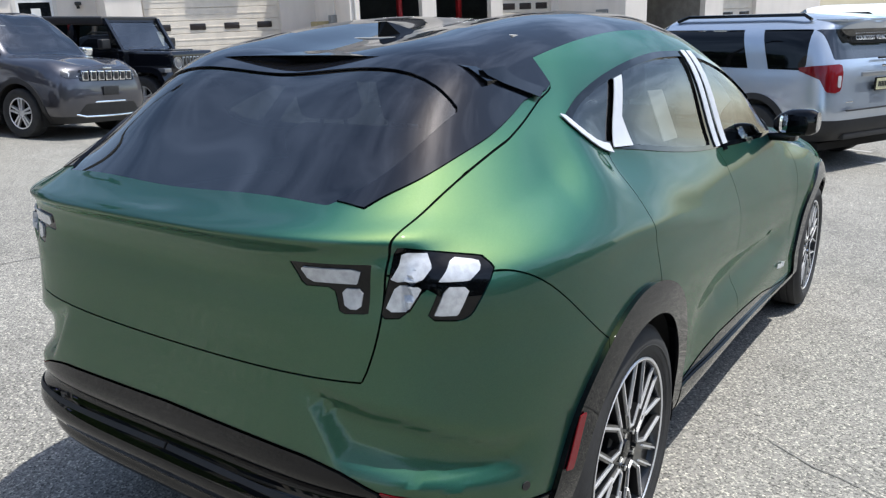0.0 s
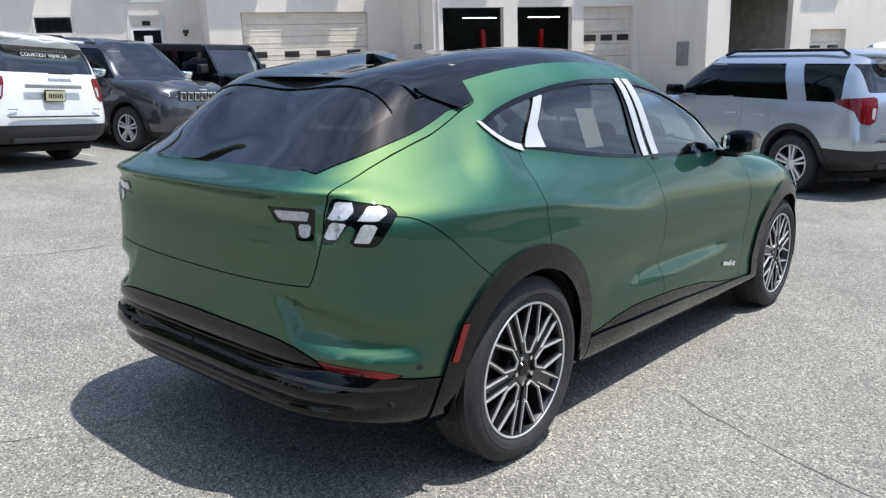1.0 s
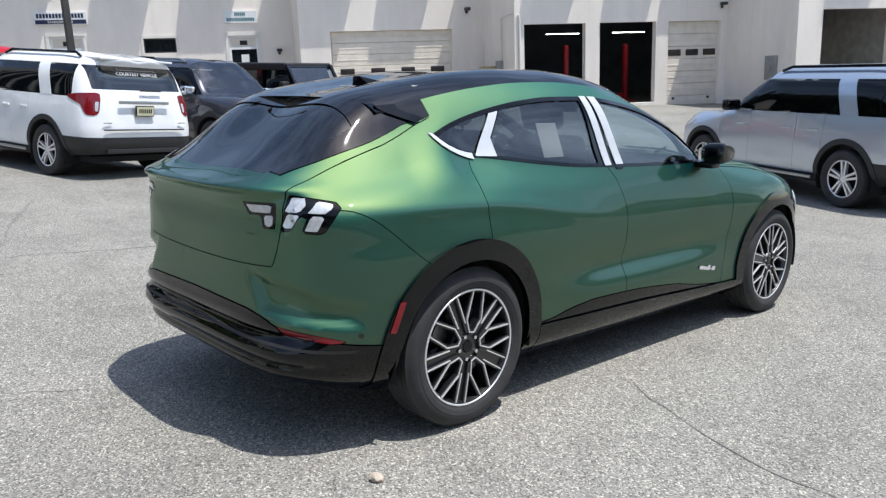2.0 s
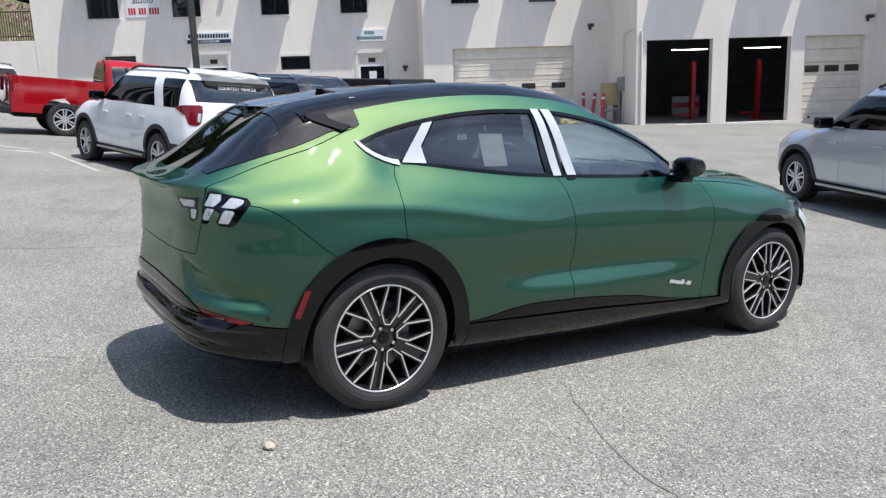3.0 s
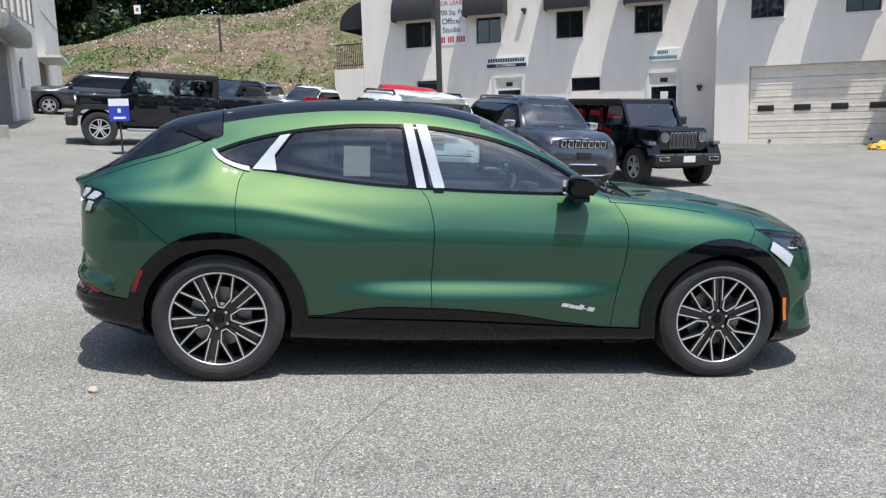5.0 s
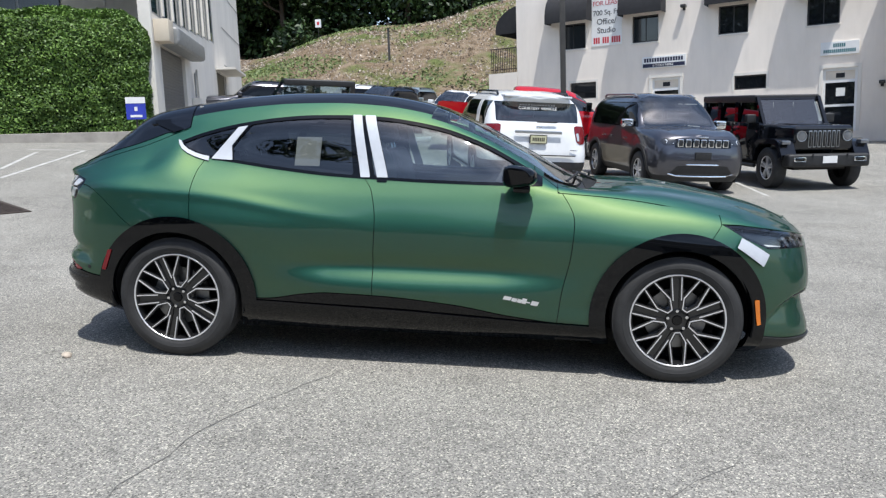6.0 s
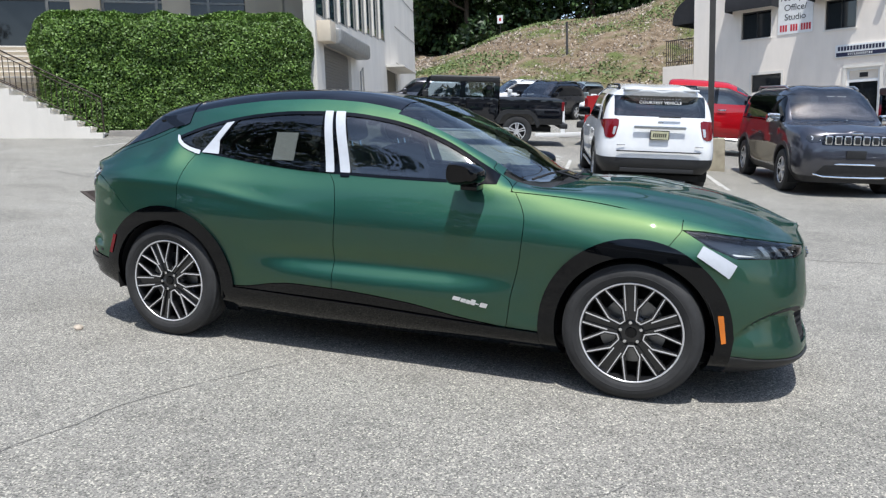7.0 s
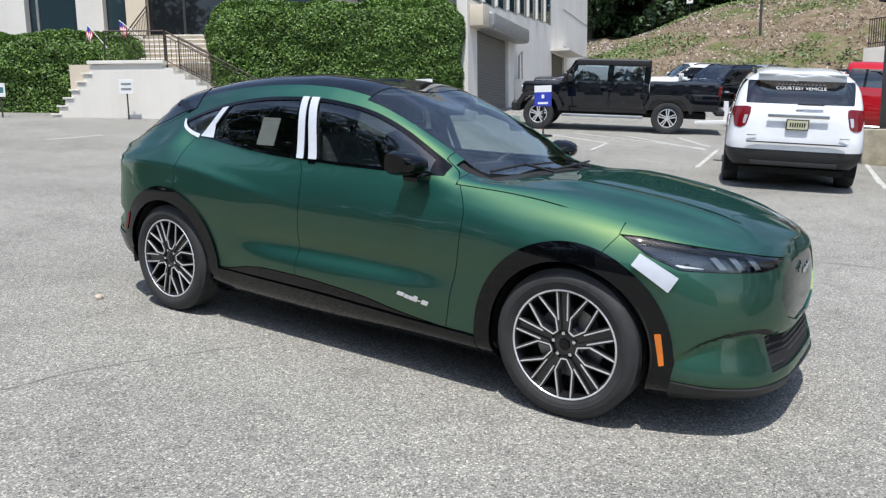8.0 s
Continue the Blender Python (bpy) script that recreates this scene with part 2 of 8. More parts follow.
def loft(levels, rear_mid, front_mid, columns=220, rows=6):
    """The right half of a body. Each level is a loop in plan: (rear end, front end, rear roundness, front roundness, width curve, height curve),
    straight between rear_mid and front_mid and rounded past them. Returns rows of (x, y, z, level) and faces."""
    xr, xf, nr, nf = levels[len(levels) // 3][:4]
    w = (0.5 - 0.5 * np.cos(np.linspace(0, math.pi, 3001))) ** 1.6 * math.pi / 2

    def corner(n, count, length):
        x, y = np.cos(w) ** (2 / n) * length, np.sin(w) ** (2 / n) * 0.92
        arc = np.concatenate([[0], np.cumsum(np.hypot(np.diff(x), np.diff(y)))])
        return np.interp(np.linspace(0, arc[-1], count), arc, w), arc[-1]

    lr, lf, lm = corner(nr, 9, rear_mid - xr)[1], corner(nf, 9, xf - front_mid)[1], front_mid - rear_mid
    cr = int(columns * lr / (lr + lf + lm))
    cf = int(columns * lf / (lr + lf + lm))
    cm = columns - cr - cf
    pr, pf = corner(nr, cr, rear_mid - xr)[0], corner(nf, cf, xf - front_mid)[0][::-1]
    straight = np.linspace(rear_mid, front_mid, cm + 2)[1:-1]
    rings = []
    for xr, xf, nr, nf, wide, high in levels:
        x = np.concatenate([rear_mid - np.cos(pr) ** (2 / nr) * (rear_mid - xr), straight, front_mid + np.cos(pf) ** (2 / nf) * (xf - front_mid)])
        s = np.concatenate([np.sin(pr) ** (2 / nr), np.ones(cm), np.sin(pf) ** (2 / nf)])
        y = -pchip(wide, x) * s if wide else 0 * x
        rings.append(np.stack([x, y, pchip(high, x)], 1))
    g = np.array(rings)
    out = []
    k = len(g)
    for i in range(k - 1):
        p0, p1, p2, p3 = g[max(i - 1, 0)], g[i], g[i + 1], g[min(i + 2, k - 1)]
        if i == 0:
            p0 = 2 * p1 - p2
        if i == k - 2:
            p3 = p1 * (1, -1, 1)
        d1, d2 = (p2 - p0) / 2, (p3 - p1) / 2
        l0, l1, l2 = (np.linalg.norm(b - a, axis=1, keepdims=True) for a, b in ((p0, p1), (p1, p2), (p2, p3)))
        e = 1e-9
        d1 = ((p1 - p0) / (l0 + e) * l1 + (p2 - p1) / (l1 + e) * l0) / (l0 + l1 + e) * l1
        d2 = ((p2 - p1) / (l1 + e) * l2 + (p3 - p2) / (l2 + e) * l1) / (l1 + l2 + e) * l1
        for j in range(rows + (i == k - 2)):
            u = j / rows
            p = p1 * (1 + 2 * u) * (1 - u) ** 2 + d1 * u * (1 - u) ** 2 + p2 * u * u * (3 - 2 * u) + d2 * u * u * (u - 1)
            out.append(np.column_stack([p, np.full(columns, i + u)]))
    grid = np.array(out)
    grid[:, 0, 1] = grid[:, -1, 1] = 0
    r = len(grid)
    verts = grid.reshape(-1, 4)
    faces = [(i * columns + j, i * columns + j + 1, (i + 1) * columns + j + 1, (i + 1) * columns + j) for i in range(r - 1) for j in range(columns - 1)]
    return verts, faces


def clip(geo, field):
    """The part of a surface where field(verts) is below nought, cut clean along its edge."""
    verts, faces = geo
    if not len(faces):
        return geo
    f = field(verts)
    inside = f <= 0
    keep, cut = [], []
    for q in faces:
        n = sum(inside[i] for i in q)
        if n == len(q):
            keep.append(q)
        elif n:
            cut.append(q)
    edges = {}
    for q in cut:
        for a, b in zip(q, q[1:] + q[:1]):
            if inside[a] != inside[b]:
                edges.setdefault((min(a, b), max(a, b)), len(edges))
    if edges:
        ab = np.array(list(edges))
        va, vb, fa, fb = verts[ab[:, 0]], verts[ab[:, 1]], f[ab[:, 0]].copy(), f[ab[:, 1]].copy()
        ta, tb = np.zeros(len(ab)), np.ones(len(ab))
        for _ in range(7):
            t = ta + (tb - ta) * np.clip(fa / (fa - fb + 1e-12), 0.1, 0.9)
            ft = field(va + (vb - va) * t[:, None])
            side = (ft <= 0) == (fa <= 0)
            ta, fa = np.where(side, t, ta), np.where(side, ft, fa)
            tb, fb = np.where(side, tb, t), np.where(side, fb, ft)
        t = ta + (tb - ta) * np.clip(fa / (fa - fb + 1e-12), 0, 1)
        verts = np.concatenate([verts, va + (vb - va) * t[:, None]])
        base = len(f)
        for q in cut:
            poly = []
            for a, b in zip(q, q[1:] + q[:1]):
                if inside[a]:
                    poly.append(a)
                if inside[a] != inside[b]:
                    poly.append(base + edges[(min(a, b), max(a, b))])
            if len(poly) > 2:
                keep.append(tuple(poly))
    used = sorted({i for q in keep for i in q})
    new_index = dict(zip(used, range(len(used))))
    return verts[used] if used else verts[:0], [tuple(new_index[i] for i in q) for q in keep]


def normals_of(verts, faces):
    n = np.zeros((len(verts), 3))
    for q in faces:
        a, b, c = verts[q[0], :3], verts[q[1], :3], verts[q[-1], :3]
        k = np.cross(b - a, c - a)
        if len(q) > 3:
            k = k + np.cross(verts[q[2], :3] - b, verts[q[-1], :3] - b)
        n[list(q)] += k
    return n / (np.linalg.norm(n, axis=1, keepdims=True) + 1e-12)


def shifted(geo, by):
    v = np.array(geo[0], float)
    if len(geo[1]):
        v[:, :3] += normals_of(v, geo[1]) * by
    return v, geo[1]


def mirrored(geo):
    v = np.array(geo[0], float)
    v[:, 1] *= -1
    return v, [q[::-1] for q in geo[1]]


def whole(geo):
    """A half surface and its mirror image, sewn at the middle."""
    v, f = np.array(geo[0], float), list(geo[1])
    near = np.abs(v[:, 1]) < 1e-4
    v[near, 1] = 0
    o = len(v)
    index = [i if near[i] else o + i for i in range(o)]
    w = v.copy()
    w[:, 1] *= -1
    return np.concatenate([v, w]), f + [tuple(index[i] for i in q)[::-1] for q in f]


def flat_shift(geo, by):
    """Moves a small patch out along its mean direction, so that its corners stay sharp."""
    v = np.array(geo[0], float)
    if len(geo[1]):
        n = normals_of(v, geo[1]).mean(0)
        v[:, :3] += n / np.linalg.norm(n) * by
    return v, geo[1]


def rimmed(geo, depth=0.012):
    """Gives a cut panel a folded edge: its border goes inwards by depth."""
    v, f = np.array(geo[0], float), list(geo[1])
    if not f:
        return v, f
    n = normals_of(v, f)
    seen = {}
    for q in f:
        for a, b in zip(q, q[1:] + q[:1]):
            seen[(a, b)] = 1
    rim = [(a, b) for a, b in seen if (b, a) not in seen and not (abs(v[a, 1]) < 1e-4 and abs(v[b, 1]) < 1e-4)]
    ids = sorted({i for e in rim for i in e})
    top = {i: len(v) + k for k, i in enumerate(ids)}
    low = {i: len(v) + len(ids) + k for k, i in enumerate(ids)}
    if not ids:
        return v, f
    low_v = v[ids].copy()
    low_v[:, :3] -= n[ids] * depth
    out = np.concatenate([v, v[ids], low_v])
    f += [(top[b], top[a], low[a], low[b]) for a, b in rim]
    return out, f


def poly_gap(points, px, py):
    """The signed distance to a closed outline, below nought inside."""
    pts = np.array(points, float)
    best = np.full(px.shape, 1e9)
    inside = np.zeros(px.shape, bool)
    for (ax, ay), (bx, by) in zip(pts, np.roll(pts, -1, 0)):
        ex, ey = bx - ax, by - ay
        wx, wy = px - ax, py - ay
        t = np.clip((wx * ex + wy * ey) / (ex * ex + ey * ey + 1e-12), 0, 1)
        best = np.minimum(best, (wx - t * ex) ** 2 + (wy - t * ey) ** 2)
        cross = (ay > py) != (by > py)
        inside ^= cross & (px < ex * (py - ay) / (ey if ey else 1e-12) + ax)
    return np.where(inside, -1, 1) * np.sqrt(best)


def text_geo(words, size, to, depth=0.002, spacing=1.0):
    """Letters of the built-in font as a mesh, laid by the matrix to (x along the line, y up)."""
    cu = bpy.data.curves.new("text", "FONT")
    cu.body, cu.size, cu.align_x, cu.align_y, cu.extrude, cu.space_character = words, size, "CENTER", "CENTER", depth, spacing
    cu.resolution_u = 3
    ob = bpy.data.objects.new("text", cu)
    scene.collection.objects.link(ob)
    me = bpy.data.meshes.new_from_object(ob.evaluated_get(bpy.context.evaluated_depsgraph_get()))
    bm = bmesh.new()
    bm.from_mesh(me)
    bmesh.ops.transform(bm, matrix=to, verts=bm.verts)
    bpy.data.objects.remove(ob)
    bpy.data.curves.remove(cu)
    bpy.data.meshes.remove(me)
    return bm
# ------------------------------------------------------------------ ground


def soft_plus(v, width):
    return width * np.logaddexp(0, v / width)


def ground_height(x, y):
    """The lot falls towards the front of the green car and climbs towards the hill."""
    x, y = np.asarray(x, float), np.asarray(y, float)
    climb = 0.027 + 0.028 / (1 + np.exp(np.clip((x - 2) / 2, -50, 50)))
    z = -0.0585 * x + 0.011 * y + climb * soft_plus(np.minimum(y, 45) - 3.5, 0.8) + 0.046 * soft_plus(x - 6.0, 0.8)
    z = z + 0.03 * soft_plus(np.minimum(-4 - x, 16), 1.0) + 0.0585 * np.minimum(x + 22, 0) - 0.011 * np.minimum(y + 6, 0)
    return z + 0.0125 * soft_plus(x - 40, 3)


def gh(x, y):
    return float(ground_height(x, y))
# ------------------------------------------------------------------ materials of the place


def asphalt_material():
    m, t, b = node_material("asphalt")
    put(b, Roughness=0.88, Specular_IOR_Level=0.35)
    v = t.nodes.new("ShaderNodeTexVoronoi")
    v.inputs["Scale"].default_value = 136.0
    t.links.new(coords(t), v.inputs["Vector"])
    grit = ramp(t, v.outputs["Color"], [(0.06, (0.07, 0.067, 0.060)), (0.38, (0.214, 0.206, 0.187)), (0.72, (0.312, 0.299, 0.267)), (0.97, (0.69, 0.645, 0.54))])
    fine = ramp(t, noise_tex(t, 260, 3), [(0.30, 0.72), (0.70, 1.16)])
    patch = ramp(t, noise_tex(t, 0.45, 6, 0.6), [(0.32, 0.82), (0.62, 1.06)])
    stain = ramp(t, noise_tex(t, 2.3, 6, 0.65), [(0.28, 0.80), (0.48, 1.0), (0.75, 1.05)])
    c = grit
    for k in (fine, patch, stain):
        c = mix_color(t, 1.0, c, k, "MULTIPLY")
    t.links.new(c, b.inputs["Base Color"])
    bump(t, b, v.outputs["Distance"], 0.6, 0.005)
    return m


def stucco_material(name, color):
    m, t, b = node_material(name)
    put(b, Roughness=0.92, Specular_IOR_Level=0.2)
    wash = ramp(t, noise_tex(t, 0.5, 6, 0.6, (1, 1, 0.5)), [(0.3, 0.90), (0.65, 1.03)])
    runs = ramp(t, noise_tex(t, 3.0, 5, 0.6, (0.7, 0.7, 0.10)), [(0.32, 0.95), (0.55, 1.0)])
    c = mix_color(t, 1.0, mix_color(t, 1.0, color, wash, "MULTIPLY"), runs, "MULTIPLY")
    t.links.new(c, b.inputs["Base Color"])
    bump(t, b, noise_tex(t, 34, 6, 0.65), 0.35, 0.02)
    return m


def hill_material():
    m, t, b = node_material("hillside_earth")
    put(b, Roughness=1.0, Specular_IOR_Level=0.1)
    earth = ramp(t, noise_tex(t, 0.9, 8, 0.7), [(0.25, (0.12, 0.085, 0.055)), (0.5, (0.215, 0.16, 0.107)), (0.75, (0.36, 0.285, 0.21))])
    grass = ramp(t, noise_tex(t, 1.6, 6, 0.7), [(0.3, (0.07, 0.10, 0.03)), (0.7, (0.16, 0.19, 0.065))])
    where = ramp(t, noise_tex(t, 0.16, 6, 0.62), [(0.50, 0.0), (0.60, 0.9)])
    t.links.new(mix_color(t, where, earth, grass), b.inputs["Base Color"])
    bump(t, b, noise_tex(t, 2.2, 8, 0.7), 0.9, 0.35)
    return m


def leaf_material(name, dark, light):
    m, t, b = node_material(name)
    put(b, Roughness=0.5, Specular_IOR_Level=0.4)
    g = t.nodes.new("ShaderNodeNewGeometry")
    c = ramp(t, g.outputs["Random Per Island"], [(0.0, dark), (0.55, tuple((a + c) / 2 for a, c in zip(dark, light))), (1.0, light)])
    big = ramp(t, noise_tex(t, 1.2, 4), [(0.3, 0.75), (0.7, 1.15)])
    t.links.new(mix_color(t, 1.0, c, big, "MULTIPLY"), b.inputs["Base Color"])
    put(b, Subsurface_Weight=0.0)
    return m


ASPHALT = asphalt_material()
CRACK = surface("crack_filler", (0.19, 0.183, 0.167), 0.9, vary=0.3, scale=14)
LINE_PAINT = surface("worn_line_paint", (0.52, 0.51, 0.48), 0.8, vary=0.35, scale=7, grain=0.4, grain_scale=90)
STUCCO = stucco_material("cream_stucco", (0.84, 0.765, 0.685))
STUCCO_PALE = stucco_material("pale_stucco", (0.74, 0.70, 0.64))
LIMESTONE = stucco_material("limestone_facing", (0.62, 0.54, 0.43))
CONCRETE = surface("weathered_concrete", (0.36, 0.335, 0.30), 0.92, vary=0.25, scale=3, grain=0.5, grain_scale=60)
CONCRETE_FLOOR = surface("garage_floor_concrete", (0.16, 0.155, 0.15), 0.7, vary=0.3, scale=1.2)
DARK_FRAME = surface("dark_bronze_frame", (0.035, 0.033, 0.032), 0.45, vary=0.2)
OFFWHITE = surface("off_white_door_paint", (0.77, 0.69, 0.585), 0.55, vary=0.12, scale=2.5)
BAY_WALL = surface("blue_grey_workshop_wall", (0.13, 0.155, 0.17), 0.8, vary=0.25, scale=1.5)
SLOT_DARK = surface("dark_slot_window", (0.03, 0.022, 0.02), 0.25, vary=0.2)
AWNING = surface("black_awning_canvas", (0.020, 0.020, 0.023), 0.85, vary=0.25, scale=4, grain=0.3, grain_scale=300)
WINDOW_BLUE = solid_paint("tall_window_glass", (0.025, 0.045, 0.055), 1.0, 0.05)
SIGN_NAVY = surface("navy_sign_paint", (0.015, 0.02, 0.055), 0.5)
SIGN_RED = surface("red_sign_paint", (0.55, 0.02, 0.035), 0.5)
SIGN_BLUE = surface("blue_sign_paint", (0.03, 0.05, 0.42), 0.45)
SIGN_TEAL = surface("teal_sign_paint", (0.06, 0.18, 0.20), 0.5)
INK = surface("black_ink", (0.012, 0.012, 0.014), 0.6)
POST_RED = surface("red_bollard_paint", (0.56, 0.05, 0.075), 0.5, vary=0.2)
LIFT_RED = surface("red_lift_paint", (0.42, 0.012, 0.02), 0.45, vary=0.2)
METAL_GREY = surface("grey_painted_steel", (0.30, 0.30, 0.29), 0.5, 0.2, vary=0.2)
POLE_STEEL = surface("dark_pole_steel", (0.075, 0.070, 0.065), 0.55, 0.3, vary=0.3, scale=2)
RAIL_IRON = surface("brown_iron_rail", (0.045, 0.032, 0.026), 0.5, 0.3, vary=0.2)
YELLOW = surface("yellow_vinyl", (0.72, 0.42, 0.02), 0.5, vary=0.3, scale=9)
TAN_BOX = surface("tan_cabinet_paint", (0.42, 0.34, 0.17), 0.6, vary=0.15)
STONE = surface("pale_stone", (0.52, 0.44, 0.36), 0.9, vary=0.3, scale=30)
ROLLER = surface("grey_roller_slats", (0.19, 0.185, 0.18), 0.45, 0.3, vary=0.12)
BARK = surface("tree_bark", (0.07, 0.05, 0.035), 0.9, vary=0.4, scale=10, grain=0.6)
HEDGE_LEAF = leaf_material("hedge_leaves", (0.045, 0.095, 0.018), (0.185, 0.31, 0.06))
WOOD_LEAF = leaf_material("woodland_leaves", (0.008, 0.020, 0.006), (0.05, 0.10, 0.025))
GRASS = leaf_material("rough_grass", (0.07, 0.11, 0.03), (0.20, 0.25, 0.08))
RUBBLE = leaf_material("hill_rubble", (0.12, 0.085, 0.06), (0.52, 0.44, 0.36))
LAMP_TUBE, _t, _b = node_material("fluorescent_tube")
put(_b, Base_Color=(1, 1, 1), Emission_Color=(0.95, 0.98, 1.0), Emission_Strength=14.0)

# ------------------------------------------------------------------ ground sheet, lines, cracks


def graded(stops):
    out = []
    for (a, b), step in stops:
        out += list(np.arange(a, b, step))
    return np.array(out + [stops[-1][0][1]])


def make_ground():
    xs = graded([((-1500, -300), 300), ((-300, -60), 30), ((-60, -20), 4), ((-20, 30), 0.5), ((30, 70), 4), ((70, 310), 30), ((310, 1510), 300)])
    ys = graded([((-1500, -300), 300), ((-300, -60), 30), ((-60, -10), 4), ((-10, 40), 0.5), ((40, 72), 4), ((72, 312), 30), ((312, 1512), 300)])
    gx, gy = np.meshgrid(xs, ys)
    gz = ground_height(np.clip(gx, -60, 70), np.clip(gy, -60, 60))
    n, k = len(xs), len(ys)
    verts = np.stack([gx, gy, gz], 2).reshape(-1, 3)
    faces = [(j * n + i, j * n + i + 1, (j + 1) * n + i + 1, (j + 1) * n + i) for j in range(k - 1) for i in range(n - 1)]
    return tagged(part("ground", (verts, faces), ASPHALT), "sun-bleached grey asphalt car park with patches and stains", "ground", kind="structure")


def ribbon(points, width, lift, wander=0.0, seed=0, step=0.12, taper=False):
    """A strip that lies on the ground along points."""
    rng = random.Random(seed)
    pts = []
    for (ax, ay), (bx, by) in zip(points, points[1:]):
        n = max(1, int(math.hypot(bx - ax, by - ay) / step))
        pts += [(ax + (bx - ax) * i / n, ay + (by - ay) * i / n) for i in range(n)]
    pts.append(points[-1])
    pts = [(x + rng.uniform(-wander, wander), y + rng.uniform(-wander, wander)) for x, y in pts]
    verts, faces = [], []
    for i, (x, y) in enumerate(pts):
        ax, ay = pts[max(i - 1, 0)]
        bx, by = pts[min(i + 1, len(pts) - 1)]
        d = math.hypot(bx - ax, by - ay) or 1
        w = width / 2 * (rng.uniform(0.5, 1.3) if wander else 1.0)
        nx, ny = -(by - ay) / d * w, (bx - ax) / d * w
        for s in (1, -1):
            verts.append((x + nx * s, y + ny * s, gh(x + nx * s, y + ny * s) + lift))
    faces = [(2 * i, 2 * i + 1, 2 * i + 3, 2 * i + 2) for i in range(len(pts) - 1)]
    return verts, faces


def make_markings():
    cracks = [
        ([(-9, 6.4), (-6, 5.4), (-2.98, 4.94), (-1.3, 4.36), (0.2, 4.0), (2.5, 3.9), (5.2, 4.1), (7.41, 3.89), (8.07, 3.23), (11, 1.6)], 0.0175),
        ([(0.29, 7.18), (-0.25, 5.87), (-0.77, 4.32)], 0.0150), ([(1.0, -1.14), (0.78, -1.54), (0.65, -1.86), (0.58, -2.15), (0.5, -3.2)], 0.0070),
        ([(6.62, 2.71), (6.44, 2.03), (6.38, 1.42), (6.0, 0.2)], 0.0100), ([(-1.82, 0.99), (-1.55, 0.83), (-0.6, 0.4), (0.6, 0.2)], 0.0080),
        ([(-3.74, -0.23), (-3.8, 0.28), (-4.53, 1.1), (-6.5, 1.4)], 0.0100), ([(3.63, 1.95), (3.9, 1.89), (4.16, 1.75), (6.2, 1.5)], 0.0080),
        ([(2.9, 6.56), (3.81, 6.07), (6.5, 5.6), (9.5, 5.9)], 0.0110), ([(-4.1, -3.4), (-2.6, -2.2), (-1.5, -1.9)], 0.0060),
        ([(-13, 5.4), (-9.5, 6.3), (-7.2, 6.0)], 0.0150), ([(12, 9), (14, 12.5), (17, 14)], 0.0150), ([(3.1, -1.9), (2.4, -2.7), (2.5, -3.6)], 0.0050),
    ]
    for i, (pts, w) in enumerate(cracks):
        tagged(part("asphalt_crack", ribbon(pts, w * 0.8, 0.0035, 0.03, i), CRACK), "thin dark crack in the grey asphalt", "crack", kind="structure")
    lines = [
        [(-0.15, 13.75), (0.32, 10.52)], [(2.78, 14.0), (3.49, 10.08)], [(2.70, 14.53), (3.35, 10.68)],
        [(6.84, 12.75), (6.75, 9.98)], [(-4.38, 15.1), (-0.43, 13.78)], [(-2.8, 15.18), (-0.35, 13.56)], [(-1.7, 15.8), (-0.44, 14.2)], [(-5.81, 14.73), (-2.67, 13.39)],
        [(-2.63, 13.31), (-2.38, 11.79)], [(-8.11, 8.69), (-9.35, 11.7)], [(-7.33, 7.6), (-8.68, 12.59)], [(-8.68, 12.59), (-9.87, 12.16)], [(-11.22, 9.84), (-11.19, 11.45)], [(-12.42, 5.03), (-12.37, 6.36)],
        [(10.35, -0.08), (10.14, -0.6)], [(9.28, -0.59), (9.0, -1.3)],
    ]
    for i, pts in enumerate(lines):
        tagged(part("parking_line", ribbon(pts, 0.08, 0.004), LINE_PAINT), "worn white painted parking line on asphalt", "parking line", "parking lines", kind="structure")


make_ground()
make_markings()

# ------------------------------------------------------------------ walls with openings


def wall_geo(x0, x1, z0, z1, holes, thick=0.3):
    """A wall in the plane y = 0 that faces -y, with rectangular openings (x0, x1, z0, z1) cut through it."""
    xs = sorted({x0, x1, *(h[0] for h in holes), *(h[1] for h in holes)})
    zs = sorted({z0, z1, *(h[2] for h in holes), *(h[3] for h in holes)})
    xs, zs = [x for x in xs if x0 <= x <= x1], [z for z in zs if z0 <= z <= z1]
    nx, nz = len(xs) - 1, len(zs) - 1
    full = [[not any(h[0] <= (xs[i] + xs[i + 1]) / 2 <= h[1] and h[2] <= (zs[k] + zs[k + 1]) / 2 <= h[3] for h in holes) for k in range(nz)] for i in range(nx)]
    verts, faces, index = [], [], {}

    def at(i, k, y):
        key = (i, k, y)
        if key not in index:
            index[key] = len(verts)
            verts.append((xs[i], y, zs[k]))
        return index[key]

    solid = lambda i, k: 0 <= i < nx and 0 <= k < nz and full[i][k]
    for i in range(nx):
        for k in range(nz):
            if not full[i][k]:
                continue
            faces.append((at(i, k, 0), at(i + 1, k, 0), at(i + 1, k + 1, 0), at(i, k + 1, 0)))
            faces.append((at(i, k, thick), at(i, k + 1, thick), at(i + 1, k + 1, thick), at(i + 1, k, thick)))
            for di, dk, a, b in ((-1, 0, (i, k + 1), (i, k)), (1, 0, (i + 1, k), (i + 1, k + 1)), (0, -1, (i, k), (i + 1, k)), (0, 1, (i + 1, k + 1), (i, k + 1))):
                if not solid(i + di, k + dk):
                    faces.append((at(*a, 0), at(*a, thick), at(*b, thick), at(*b, 0)))
    return verts, faces


